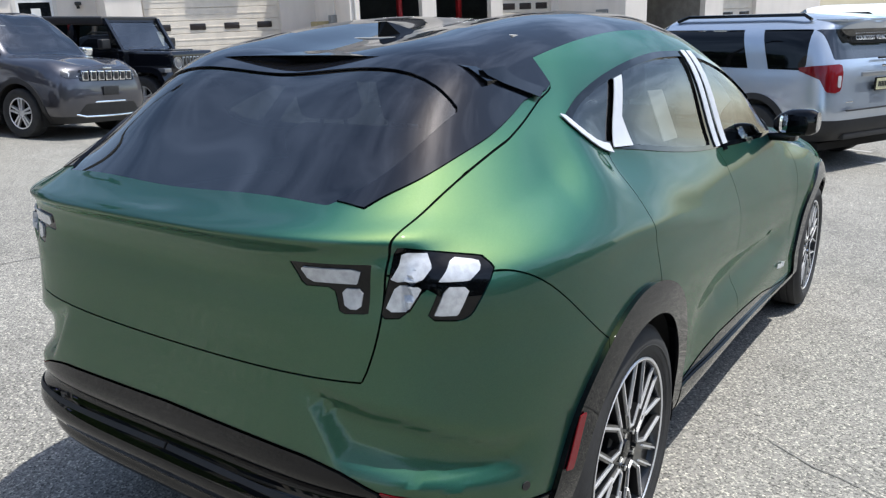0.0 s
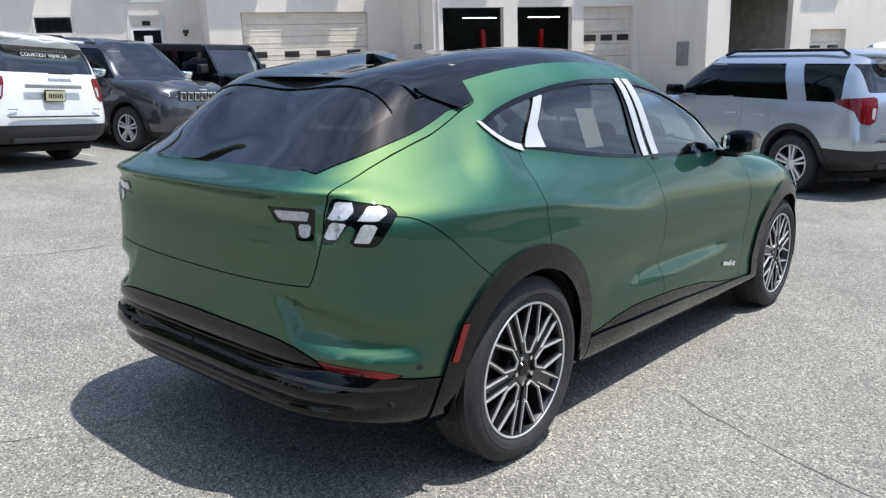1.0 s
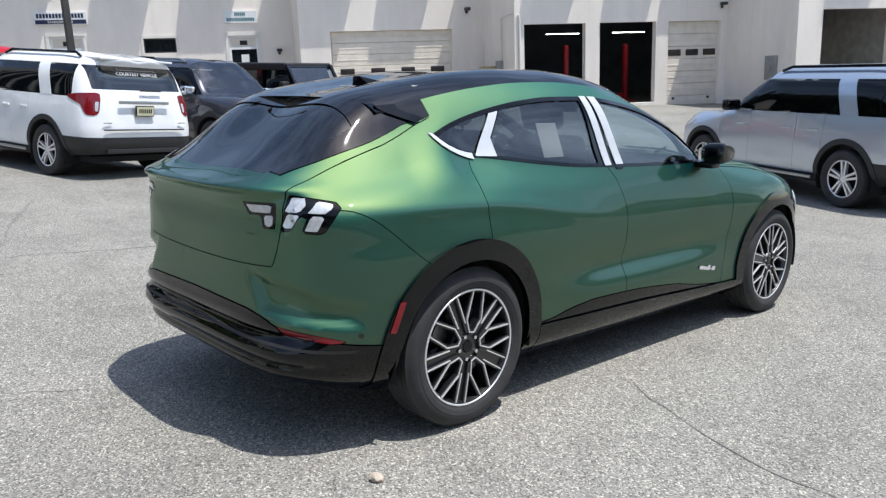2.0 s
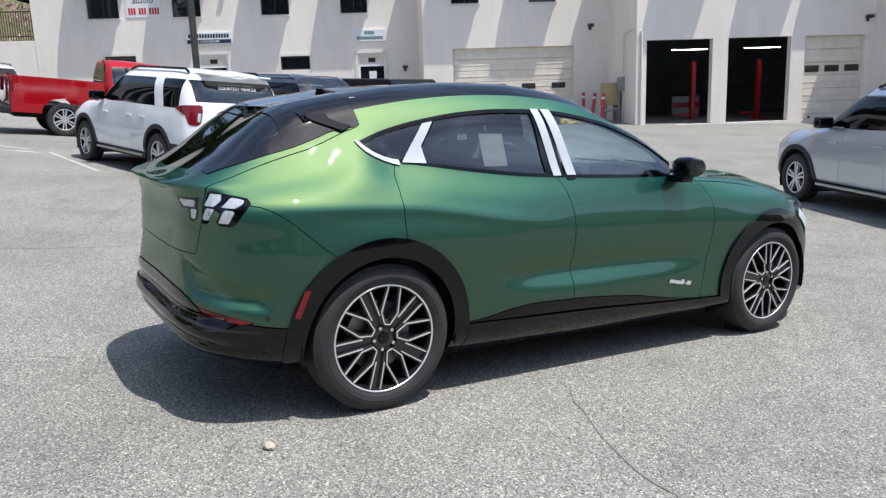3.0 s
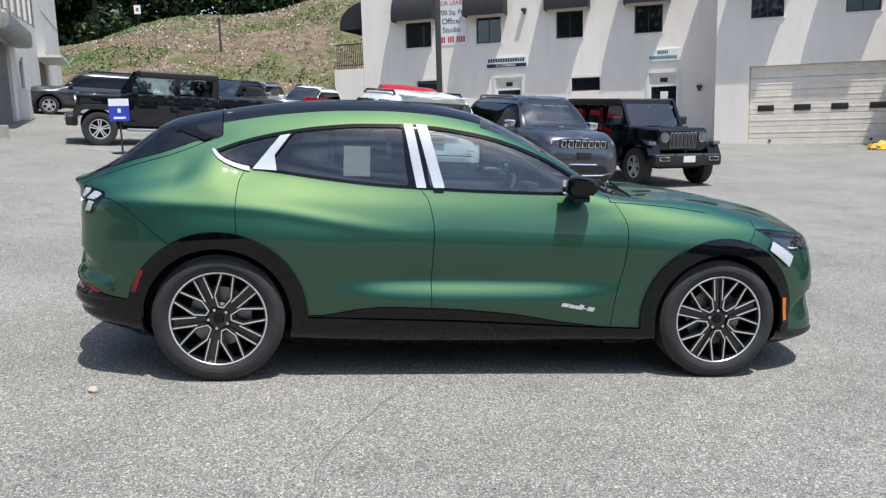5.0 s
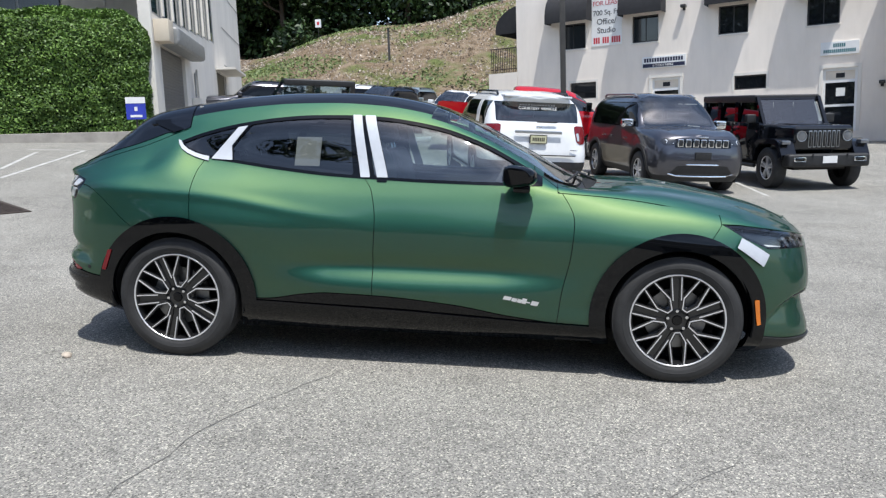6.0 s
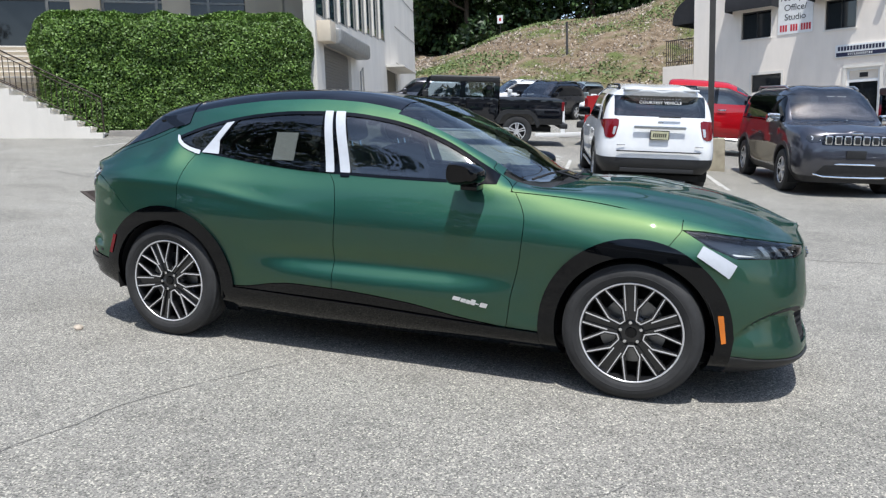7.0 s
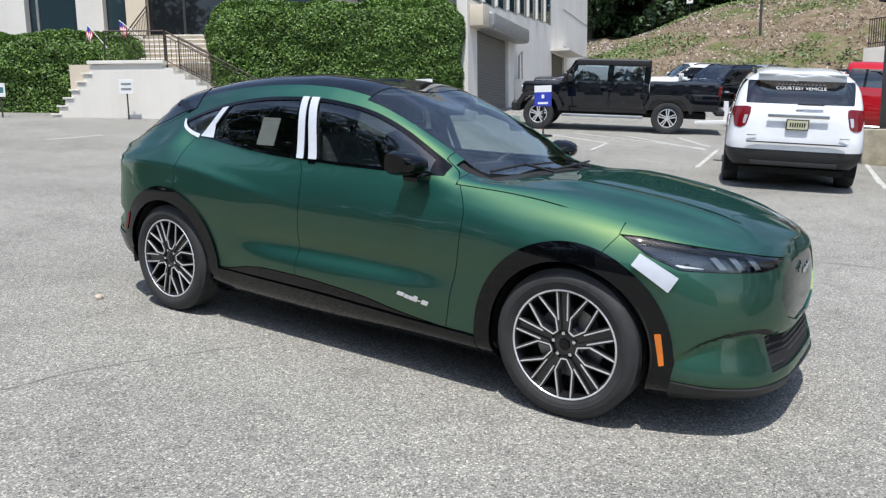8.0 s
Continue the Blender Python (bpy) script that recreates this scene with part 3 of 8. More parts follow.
def laid(geo, m):
    return [m @ Vector(v[:3]) for v in geo[0]], geo[1]


def laid_bm(bm, m):
    bmesh.ops.transform(bm, matrix=m, verts=bm.verts)
    return bm


def window_unit(parent, x, z0, z1, width, y, glass=WINDOW_DARK, frame=DARK_FRAME, bars=(1, 1)):
    """A framed window set in an opening: x is its left edge, y the plane of the frame."""
    w = part("window", join(box(x, x + width, y, y + 0.07, z0, z0 + 0.06), box(x, x + width, y, y + 0.07, z1 - 0.06, z1),
                            box(x, x + 0.06, y + 0.001, y + 0.069, z0 + 0.06, z1 - 0.06), box(x + width - 0.06, x + width, y + 0.001, y + 0.069, z0 + 0.06, z1 - 0.06),
                            *[box(x + width * i / bars[0] - 0.02, x + width * i / bars[0] + 0.02, y + 0.01, y + 0.06, z0 + 0.06, z1 - 0.06) for i in range(1, bars[0])],
                            *[box(x + 0.06, x + width - 0.06, y + 0.012, y + 0.058, z0 + (z1 - z0) * i / bars[1] - 0.02, z0 + (z1 - z0) * i / bars[1] + 0.02) for i in range(1, bars[1])]),
             frame, parent, smooth=False)
    part("pane", box(x + 0.04, x + width - 0.04, y + 0.03, y + 0.045, z0 + 0.04, z1 - 0.04), glass, w, smooth=False)
    return w


def awning_geo(x0, x1, z0, z1, out):
    """A canvas awning on the wall plane y = 0: a rounded top, closed sides and a straight valance."""
    prof = [(-0.0, z1)]
    for i in range(1, 9):
        w = math.pi / 2 * i / 8
        prof.append((-out * math.sin(w), z0 + 0.22 + (z1 - z0 - 0.22) * math.cos(w)))
    prof += [(-out, z0), (-out + 0.02, z0)]
    inner = [(y + 0.02 if y < -0.02 else 0.0, z - 0.02) for y, z in prof[:-1]][::-1]
    ring = prof[:-1] + [(-out + 0.02, z0)] + inner[1:]
    outer = prof[:-1]
    verts, faces = [], []
    for x in (x0, x1):
        verts += [(x, y, z) for y, z in outer]
    n = len(outer)
    faces += [(i, i + 1, n + i + 1, n + i) for i in range(n - 1)]
    verts += [(x0, 0, z0), (x1, 0, z0)]
    faces += [tuple(range(n))[::-1] + (2 * n,), tuple(range(n, 2 * n)) + (2 * n + 1,)]
    lo = len(verts)
    for x in (x0 + 0.02, x1 - 0.02):
        verts += [(x, min(y + 0.02, -0.001), z - 0.02 if i < n - 1 else z) for i, (y, z) in enumerate(outer)]
    faces += [(lo + i + 1, lo + i, lo + n + i, lo + n + i + 1) for i in range(n - 1)]
    faces += [(n - 1, 2 * n - 1, lo + 2 * n - 1, lo + n - 1)]
    return verts, faces


def sectional_door(parent, x0, x1, z0, z1, y, panels, slots, slot_row):
    """A closed overhead door of horizontal panels, with a row of small slot windows."""
    d = part("garage_door", join(box(x0 - 0.0, x0 + 0.05, y + 0.02, y + 0.10, z0, z1), box(x1 - 0.05, x1, y + 0.02, y + 0.10, z0, z1), box(x0 + 0.05, x1 - 0.05, y + 0.05, y + 0.10, z0, z1)), OFFWHITE, parent, "closed off-white overhead door", smooth=False)
    h = (z1 - z0) / panels
    for i in range(panels):
        a, b = z0 + h * i + 0.008, z0 + h * (i + 1) - 0.008
        rows = [box(x0 + 0.06, x1 - 0.06, y, y + 0.045, a, b, 0.012, 1)]
        rows += [box(x0 + 0.07, x1 - 0.07, y - 0.012, y + 0.01, a + h * 0.45, a + h * 0.55, 0.004, 1)]
        part("panel", join(*rows), OFFWHITE, d, smooth=False)
        if i == slot_row:
            for k in range(slots):
                c = x0 + (x1 - x0) * (k + 0.5) / slots
                part("slot_window", box(c - 0.32, c + 0.32, y - 0.03, y + 0.01, a + h * 0.25, a + h * 0.75, 0.03, 2), SLOT_DARK, d)
    for k in (0.16, 0.84):
        c = x0 + (x1 - x0) * k
        part("door_pull", box(c - 0.05, c + 0.05, y - 0.05, y + 0.01, z0 + h * 0.7, z0 + h * 0.7 + 0.10, 0.015), DARK_FRAME, d)
    return d


BUILD = Matrix.Translation((3.96, 35.68, 0)) @ Matrix.Rotation(math.atan2(-0.44, 0.898), 4, "Z")
FRONTS = {"main": (-2.5, 15.29, 0.0), "garage": (15.29, 23.84, -2.78), "bays": (23.84, 34.25, -6.65), "end": (34.25, 47.0, -11.15)}


def workshop_building():
    b = thing("workshop_building", "long cream stucco two-storey building with overhead doors and black window awnings", "building", BUILD)
    top = 9.6
    upper = {"main": [(-0.04, 1.40), (3.81, 5.11), (7.89, 9.20), (11.62, 12.9)], "garage": [(16.62, 17.88), (20.16, 21.43)], "bays": [(25.6, 26.9), (29.4, 30.7), (32.2, 33.4)], "end": [(37, 38.3), (41, 42.3)]}
    low = {"main": [(0.53, 1.95, 3.05, 3.87), (4.81, 6.17, 0.6, 3.83), (8.64, 10.03, 3.02, 3.66), (12.33, 13.67, 1.0, 3.70)],
           "garage": [(16.63, 22.26, 0.10, 3.62)], "bays": [(24.27, 27.12, -0.3, 3.52), (27.80, 30.56, -0.3, 3.53), (31.18, 33.88, -0.3, 3.52)],
           "end": [(35.45, 38.95, -0.5, 3.6), (40.1, 42.3, -0.6, 2.2)]}
    for name, (x0, x1, y) in FRONTS.items():
        holes = low[name] + [(a, c, 5.58, 6.85) for a, c in upper[name]]
        part("wall", laid(wall_geo(x0, x1, -2.0, top, holes), Matrix.Translation((0, y, 0))), STUCCO, b, smooth=False)
        for a, c in upper[name]:
            window_unit(b, a, 5.58, 6.85, c - a, y + 0.14, bars=(2, 1))
            part("sill", box(a - 0.05, c + 0.05, y - 0.05, y + 0.1, 5.50, 5.575, 0.01), STUCCO_PALE, b)
            part("awning", laid(awning_geo(a - 0.45, c + 0.35, 6.86, 8.25, 0.82), Matrix.Translation((0, y - 0.002, 0))), AWNING, b, "domed black canvas window awning")
        part("parapet_cap", box(x0, x1, y - 0.06, y + 0.36, top, top + 0.1, 0.01), CONCRETE, b, smooth=False)
    # side walls where the fronts step
    sides = [(-2.5, 0.3, 14.0), (15.29, -2.48, -0.002), (23.84, -6.35, -2.782), (34.25, -10.85, -6.652), (47.0, -10.85, 6.0)]
    for x, ya, yb in sides:
        last = x == 47.0
        part("side_wall", box(x if not last else x - 0.3, x + 0.3 if not last else x, ya, yb, -2.0, top), STUCCO, b, smooth=False)
    part("roof", box(-2.4, 46.9, 0.3, 13.9, top - 0.6, top - 0.4), CONCRETE, b, smooth=False)
    for x0, x1, y in ((15.6, 23.83, -2.47), (24.15, 34.24, -6.34), (34.56, 46.68, -10.84)):
        part("roof", box(x0, x1, y, 0.29, top - 0.6, top - 0.4), CONCRETE, b, smooth=False)
    # doors and low windows of the main front
    for x0, x1, z0, z1 in ((0.53, 1.95, 3.05, 3.87), (8.64, 10.03, 3.02, 3.66)):
        window_unit(b, x0, z0, z1, x1 - x0, 0.10)
        part("trim", join(box(x0 - 0.10, x1 + 0.10, -0.03, -0.001, z1, z1 + 0.12), box(x0 - 0.10, x0, -0.03, -0.001, z0 - 0.05, z1), box(x1, x1 + 0.10, -0.03, -0.001, z0 - 0.05, z1)), STUCCO_PALE, b, smooth=False)
    for x0, x1, z0, z1 in ((4.81, 6.17, 0.6, 3.83), (12.33, 13.67, 1.0, 3.70)):
        d = part("entrance_door", join(box(x0, x0 + 0.1, 0.06, 0.2, z0, z1), box(x1 - 0.1, x1, 0.06, 0.2, z0, z1), box(x0 + 0.1, x1 - 0.1, 0.06, 0.2, z1 - 0.12, z1), box(x0 + 0.1, x1 - 0.1, 0.06, 0.2, z1 - 0.62, z1 - 0.5), box(x0 + 0.1, x1 - 0.1, 0.07, 0.19, z0 + 1.05, z0 + 1.15)), SIGN_WHITE, b, "white framed glass entrance door", smooth=False)
        part("pane", box(x0 + 0.09, x1 - 0.09, 0.12, 0.14, z0, z1 - 0.6), WINDOW_DARK, d, smooth=False)
        part("transom", box(x0 + 0.09, x1 - 0.09, 0.11, 0.13, z1 - 0.52, z1 - 0.11), OFFWHITE, d, smooth=False)
        part("number_plate", box((x0 + x1) / 2 - 0.17, (x0 + x1) / 2 + 0.17, 0.095, 0.108, z1 - 0.42, z1 - 0.22), INK, d, smooth=False)
        part("notice", box((x0 + x1) / 2 - 0.15, (x0 + x1) / 2 + 0.2, 0.10, 0.118, z0 + 1.5, z0 + 1.85), PAPER, d, smooth=False)
        part("trim", join(box(x0 - 0.14, x1 + 0.14, -0.05, -0.001, z1, z1 + 0.14), box(x0 - 0.14, x0, -0.04, -0.001, z0, z1), box(x1, x1 + 0.14, -0.04, -0.001, z0, z1)), STUCCO_PALE, b, smooth=False)
    # overhead doors
    sectional_door(b, 16.63, 22.26, 0.10, 3.62, -2.63, 7, 4, 3)
    sectional_door(b, 31.18, 33.88, -0.3, 3.52, -6.48, 7, 3, 4)
    sectional_door(b, 40.1, 42.3, -0.6, 2.2, -10.95, 5, 2, 3)
    # the open bays
    part("bay_floor", box(24.1, 34.24, -6.34, 6.0, -2.0, -0.02), CONCRETE_FLOOR, b, smooth=False)
    part("bay_floor", box(34.26, 46.6, -10.84, 6.0, -2.0, -0.02), CONCRETE_FLOOR, b, smooth=False)
    part("bay_back_wall", box(24.2, 46.6, 5.7, 6.0, -0.02, 4.4), BAY_WALL, b, smooth=False)
    part("bay_side_wall", box(24.05, 24.2, -6.34, 5.7, -0.02, 4.4), BAY_WALL, b, smooth=False)
    part("bay_ceiling", box(24.05, 34.24, -6.34, 6.0, 4.4, 4.55), BAY_WALL, b, smooth=False)
    part("bay_ceiling", box(34.26, 46.6, -10.84, 6.0, 4.4, 4.55), BAY_WALL, b, smooth=False)
    part("bay_partition", box(39.2, 39.35, -10.84, 5.7, -0.02, 4.4), CONCRETE, b, smooth=False)
    for x0, x1 in ((24.27, 27.12), (27.80, 30.56)):
        part("bay_threshold", box(x0, x1, -6.72, -6.40, -0.35, 0.03, 0.01), STUCCO_PALE, b, "pale concrete bay threshold", smooth=False)
    for x, y, w in ((26.45, -4.0, 1.7), (29.85, -4.0, 1.75), (36.0, -7.0, 2.2)):
        t = part("bay_light", box(x, x + w, y, y + 0.12, 3.24, 3.29, 0.01), METAL_GREY, b)
        part("tube", box(x + 0.02, x + w - 0.02, y + 0.04, y + 0.08, 3.216, 3.238, 0.008), LAMP_TUBE, t, "lit white fluorescent tube")
    # fittings on the walls
    for x, y, z in ((6.33, 0.0, 6.95), (23.0, -2.78, 4.4), (33.9, -6.65, 4.15), (14.6, 0.0, 2.9)):
        part("wall_lamp", join(box(x - 0.06, x + 0.06, y - 0.04, y - 0.001, z - 0.1, z + 0.1, 0.01), box(x - 0.12, x + 0.12, y - 0.30, y - 0.03, z + 0.02, z + 0.16, 0.03)), DARK_FRAME, b, "dark wall-mounted flood lamp")
    part("electric_panel", join(box(34.16, 34.249, -10.1, -9.4, 0.85, 1.85, 0.01), box(34.13, 34.17, -9.85, -9.65, 1.2, 1.4, 0.01)), METAL_GREY, b, "grey metal electrical panel")
    part("conduit", tube([(23.78, -5.2, 0.0), (23.78, -5.2, 3.9), (23.78, -6.5, 4.0)], 0.03), STUCCO_PALE, b)
    part("downpipe", tube([(24.05, -6.70, 0.0), (24.05, -6.70, 3.7), (24.0, -6.70, 3.9)], 0.045), STUCCO_PALE, b)
    return b


def wall_sign(name, label, x0, x1, z0, z1, y, bands, group=""):
    """A flat board on the workshop front; bands are (x0, x1, z0, z1, material) bars on its face, in parts of its size."""
    s = thing(name, label, "sign", BUILD, group)
    part("board", box(x0, x1, y - 0.09, y - 0.004, z0, z1, 0.008), SIGN_WHITE, s, smooth=False)
    for a, c, e, g, mat in bands:
        part("bar", box(x0 + (x1 - x0) * a, x0 + (x1 - x0) * c, y - 0.097, y - 0.091, z0 + (z1 - z0) * e, z0 + (z1 - z0) * g), mat, s, smooth=False)
    return s


workshop_building()
word_bars = lambda n, z0, z1, m, seed: [(a, min(a + 0.75 * w, 0.97), z0, z1, m) for a, w in ((0.05 + 0.9 * i / n, 0.9 / n) for i in range(n))]
wall_sign("shop_sign", "white shop sign board with navy lower band and lettering bars", 4.34, 6.45, 4.31, 4.85, 0.0,
          word_bars(15, 0.52, 0.86, SIGN_NAVY, 1) + [(0.02, 0.98, 0.06, 0.38, SIGN_NAVY)] + [(0.25 + 0.04 * i, 0.28 + 0.04 * i, 0.12, 0.32, SIGN_WHITE) for i in range(12)])
wall_sign("shop_sign", "white shop sign board with teal lettering bars", 12.21, 13.69, 4.25, 4.80, 0.0,
          [(0.33 + 0.055 * i, 0.37 + 0.055 * i, 0.58, 0.86, SIGN_TEAL) for i in range(6)] + [(0.08 + 0.053 * i, 0.12 + 0.053 * i, 0.16, 0.42, SIGN_TEAL) for i in range(16)])


def lease_banner():
    s = thing("lease_banner", "white vinyl lease banner with red and black lettering", "banner", BUILD)
    part("sheet", box(1.73, 3.30, -0.03, -0.004, 5.60, 7.92, 0.004), SIGN_WHITE, s, smooth=False)
    lay = lambda z: Matrix.Translation((2.515, -0.034, z)) @ Matrix.Rotation(radians(90), 4, "X")
    for words, z, size, mat in (("FOR LEASE", 7.66, 0.31, SIGN_RED), ("700 Sq. Ft.", 7.20, 0.35, INK), ("Office/", 6.77, 0.40, INK), ("Studio", 6.35, 0.40, INK)):
        part("lettering", text_geo(words, size, lay(z), 0.003, 0.95), mat, s, smooth=False)
    for i in range(12):
        if i not in (3, 7):
            part("bar", box(1.84 + i * 0.118, 1.925 + i * 0.118, -0.036, -0.031, 5.72, 6.02), SIGN_RED, s, smooth=False)


lease_banner()
# ------------------------------------------------------------------ hillside, woods, hedges


def hill_height(x, y):
    x, y = np.asarray(x, float), np.asarray(y, float)
    foot = 46 - 0.05 * (x + 10) + 1.2 * np.sin(x * 0.21)
    crest = 11.2 + 0.13 * (x + 22) + 0.5 * np.sin(x * 0.35 + 1)
    base = ground_height(np.clip(x, -60, 70), np.clip(y, -60, 60))
    up = np.clip((y - foot) / 26.0, 0, 1)
    up = up * up * (3 - 2 * up) * 0.35 + up * 0.65
    far = 0.16 * np.clip(y - foot - 26, 0, 60)
    return base - 0.3 + (crest - base) * up + far


def make_hill():
    xs, ys = np.linspace(-75, 60, 190), np.linspace(42, 125, 120)
    gx, gy = np.meshgrid(xs, ys)
    gz = hill_height(gx, gy)
    lump = np.array([[noise.noise(Vector((x * 0.4, y * 0.4, 0))) * 0.55 + noise.noise(Vector((x * 1.3, y * 1.3, 4))) * 0.22 for x in xs] for y in ys])
    gz += lump * np.clip((gy - 45) / 6, 0, 1)
    n = len(xs)
    faces = [(j * n + i, j * n + i + 1, (j + 1) * n + i + 1, (j + 1) * n + i) for j in range(len(ys) - 1) for i in range(n - 1)]
    return tagged(part("hillside", (np.stack([gx, gy, gz], 2).reshape(-1, 3), faces), hill_material()), "bare brown hillside with rubble and rough grass patches", "hillside", kind="structure")


def scatter(name, count, where, size, material, label, category, seed, blades=1):
    """Many small leaf or chip quads in one mesh; where(rng) gives place, normal lean and scale."""
    rng = np.random.default_rng(seed)
    p, lean = where(rng, count)
    n = len(p)
    a = rng.normal(size=(n, 3)) * 0.75 + lean
    a /= np.linalg.norm(a, axis=1, keepdims=True)
    t = np.cross(a, rng.normal(size=(n, 3)))
    t /= np.linalg.norm(t, axis=1, keepdims=True)
    s = np.cross(a, t)
    ln = size * rng.uniform(0.6, 1.4, (n, 1))
    wd = ln * rng.uniform(0.4, 0.6, (n, 1))
    fold = a * ln * 0.18
    quad = np.stack([p - t * ln, p - s * wd + fold, p + t * ln, p + s * wd + fold], 1)
    verts = quad.reshape(-1, 3)
    me = bpy.data.meshes.new(name)
    me.vertices.add(4 * n)
    me.vertices.foreach_set("co", verts.astype(np.float32).ravel())
    idx = np.arange(4 * n).reshape(n, 4)
    tri = np.concatenate([idx[:, [0, 1, 2]], idx[:, [0, 2, 3]]], 1).reshape(-1)
    me.loops.add(6 * n)
    me.loops.foreach_set("vertex_index", tri.astype(np.int32))
    me.polygons.add(2 * n)
    me.polygons.foreach_set("loop_start", np.arange(0, 6 * n, 3, dtype=np.int32))
    me.update(calc_edges=True)
    me.materials.append(material)
    ob = new(name, me)
    return tagged(ob, label, category, kind="stuff") if label else ob


def make_hill_cover():
    def spots(lo, hi, green):
        def where(rng, n):
            x, y = rng.uniform(-45, 14, n), rng.uniform(45, 76, n)
            keep = np.array([noise.noise(Vector((a * 0.13, b * 0.13, 7.0))) for a, b in zip(x, y)])
            ok = keep > 0.10 if green else keep < 0.12
            x, y = x[ok], y[ok]
            z = hill_height(x, y) + rng.uniform(lo, hi, len(x))
            return np.stack([x, y, z], 1), np.array([0, -0.5, 0.9])
        return where
    scatter("rough_grass", 46000, spots(0.02, 0.30, True), 0.13, GRASS, "rough green and straw grass on the hillside", "grass", 3)
    scatter("hill_rubble", 26000, spots(0.0, 0.25, False), 0.11, RUBBLE, "pale stones and wood chips strewn over the hillside", "rubble", 4)


def tree(x, y, z, height, spread, seed, leaves=5200):
    rng = random.Random(seed)
    t = thing("tree", "tall dark green leafy woodland tree on the hilltop", "tree", Matrix.Translation((x, y, z)), "woodland trees")
    limbs = [tube([(0, 0, -1), (0.1, 0.05, height * 0.3), (0.0, 0.2, height * 0.62), (0.15, 0.1, height * 0.85)], [0.34, 0.27, 0.18, 0.06], 9)]
    tips = []
    for i in range(9):
        w, h = rng.uniform(0, 6.28), height * rng.uniform(0.3, 0.75)
        r = spread * rng.uniform(0.5, 0.95)
        tip = (r * math.cos(w), r * math.sin(w), h + height * rng.uniform(0.08, 0.2))
        limbs.append(tube([(0, 0.1, h), (tip[0] * 0.5, tip[1] * 0.5, h + 0.6), tip], [0.13, 0.09, 0.03], 6))
        tips.append(tip)
    part("trunk", joined(*limbs), BARK, t)
    clumps = tips + [(rng.uniform(-1, 1) * spread * 0.6, rng.uniform(-1, 1) * spread * 0.6, height * rng.uniform(0.02, 1.0)) for _ in range(24)]

    def where(g, n):
        c = np.array(clumps)[g.integers(0, len(clumps), n)]
        d = g.normal(size=(n, 3))
        d /= np.linalg.norm(d, axis=1, keepdims=True)
        return c + d * (g.uniform(0.35, 1, (n, 1)) ** 0.5) * spread * 0.42 * np.array([1, 1, 0.8]), d * 0.6 + np.array([0, 0, 0.5])
    crown = scatter("crown", leaves, where, 0.33, WOOD_LEAF, "", "", seed + 900)
    crown.parent = t
    return t


HEDGE_AT = Matrix.Translation((-15.3, 9.4, 0)) @ Matrix.Rotation(math.atan2(0.61, 0.79), 4, "Z")


def hedge(x0, x1, y0, y1, z0, z1, seed, count, label):
    """A clipped hedge in the axes of the forecourt: leaves over a rounded, slightly lumpy block round a core coloured
    dark for the shade within.
    """
    h = thing("hedge", label, "hedge", HEDGE_AT)
    # solid block, its near-black green stands in for shade between the leaves
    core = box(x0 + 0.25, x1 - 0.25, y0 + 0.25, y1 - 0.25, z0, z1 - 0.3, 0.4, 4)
    part("hedge_shade_core", core, surface("hedge_inner_shade", (0.012, 0.022, 0.008), 1.0), h)

    def where(rng, n):
        cx, cy = (x0 + x1) / 2, (y0 + y1) / 2
        hx, hy, hz = (x1 - x0) / 2, (y1 - y0) / 2, z1 - z0
        area = np.array([2 * hx * hz, 2 * hx * hz * 0.25, 2 * hy * hz, 2 * hy * hz, 4 * hx * hy])
        side = rng.choice(5, n, p=area / area.sum())
        u, v = rng.uniform(-1, 1, n), rng.uniform(0, 1, n)
        p, d = np.zeros((n, 3)), np.zeros((n, 3))
        for k, (ax, sg) in enumerate(((1, -1), (1, 1), (0, -1), (0, 1))):
            m = side == k
            if ax == 1:
                p[m] = np.stack([u[m] * hx, np.full(m.sum(), sg * hy), v[m] * hz], 1)
            else:
                p[m] = np.stack([np.full(m.sum(), sg * hx), u[m] * hy, v[m] * hz], 1)
            d[m, ax] = sg
        m = side == 4
        p[m] = np.stack([u[m] * hx, rng.uniform(-1, 1, m.sum()) * hy, np.full(m.sum(), hz)], 1)
        d[m, 2] = 1
        r = 0.85
        q = np.stack([np.clip(p[:, 0], -hx + r, hx - r), np.clip(p[:, 1], -hy + r, hy - r), np.minimum(p[:, 2], hz - r)], 1)
        off = p - q
        ln = np.linalg.norm(off, axis=1, keepdims=True)
        p = np.where(ln > r, q + off / np.maximum(ln, 1e-6) * r, p)
        lump = np.array([noise.noise(Vector((a * 1.1 + seed, b * 1.1, c * 1.1))) * 0.16 + noise.noise(Vector((a * 3.1 + seed, b * 3.1, c * 3.1))) * 0.09 for a, b, c in p])
        p += off / np.maximum(ln, 1e-6) * (lump[:, None] - rng.uniform(0, 0.22, (n, 1)) ** 1.5)
        return p + np.array([cx, cy, z0]), d * 0.7 + np.array([0, 0, 0.5])
    leaves = scatter("hedge_leaves", int(count * 2.7), where, 0.044, HEDGE_LEAF, "", "", seed)
    leaves.parent = h
    return h


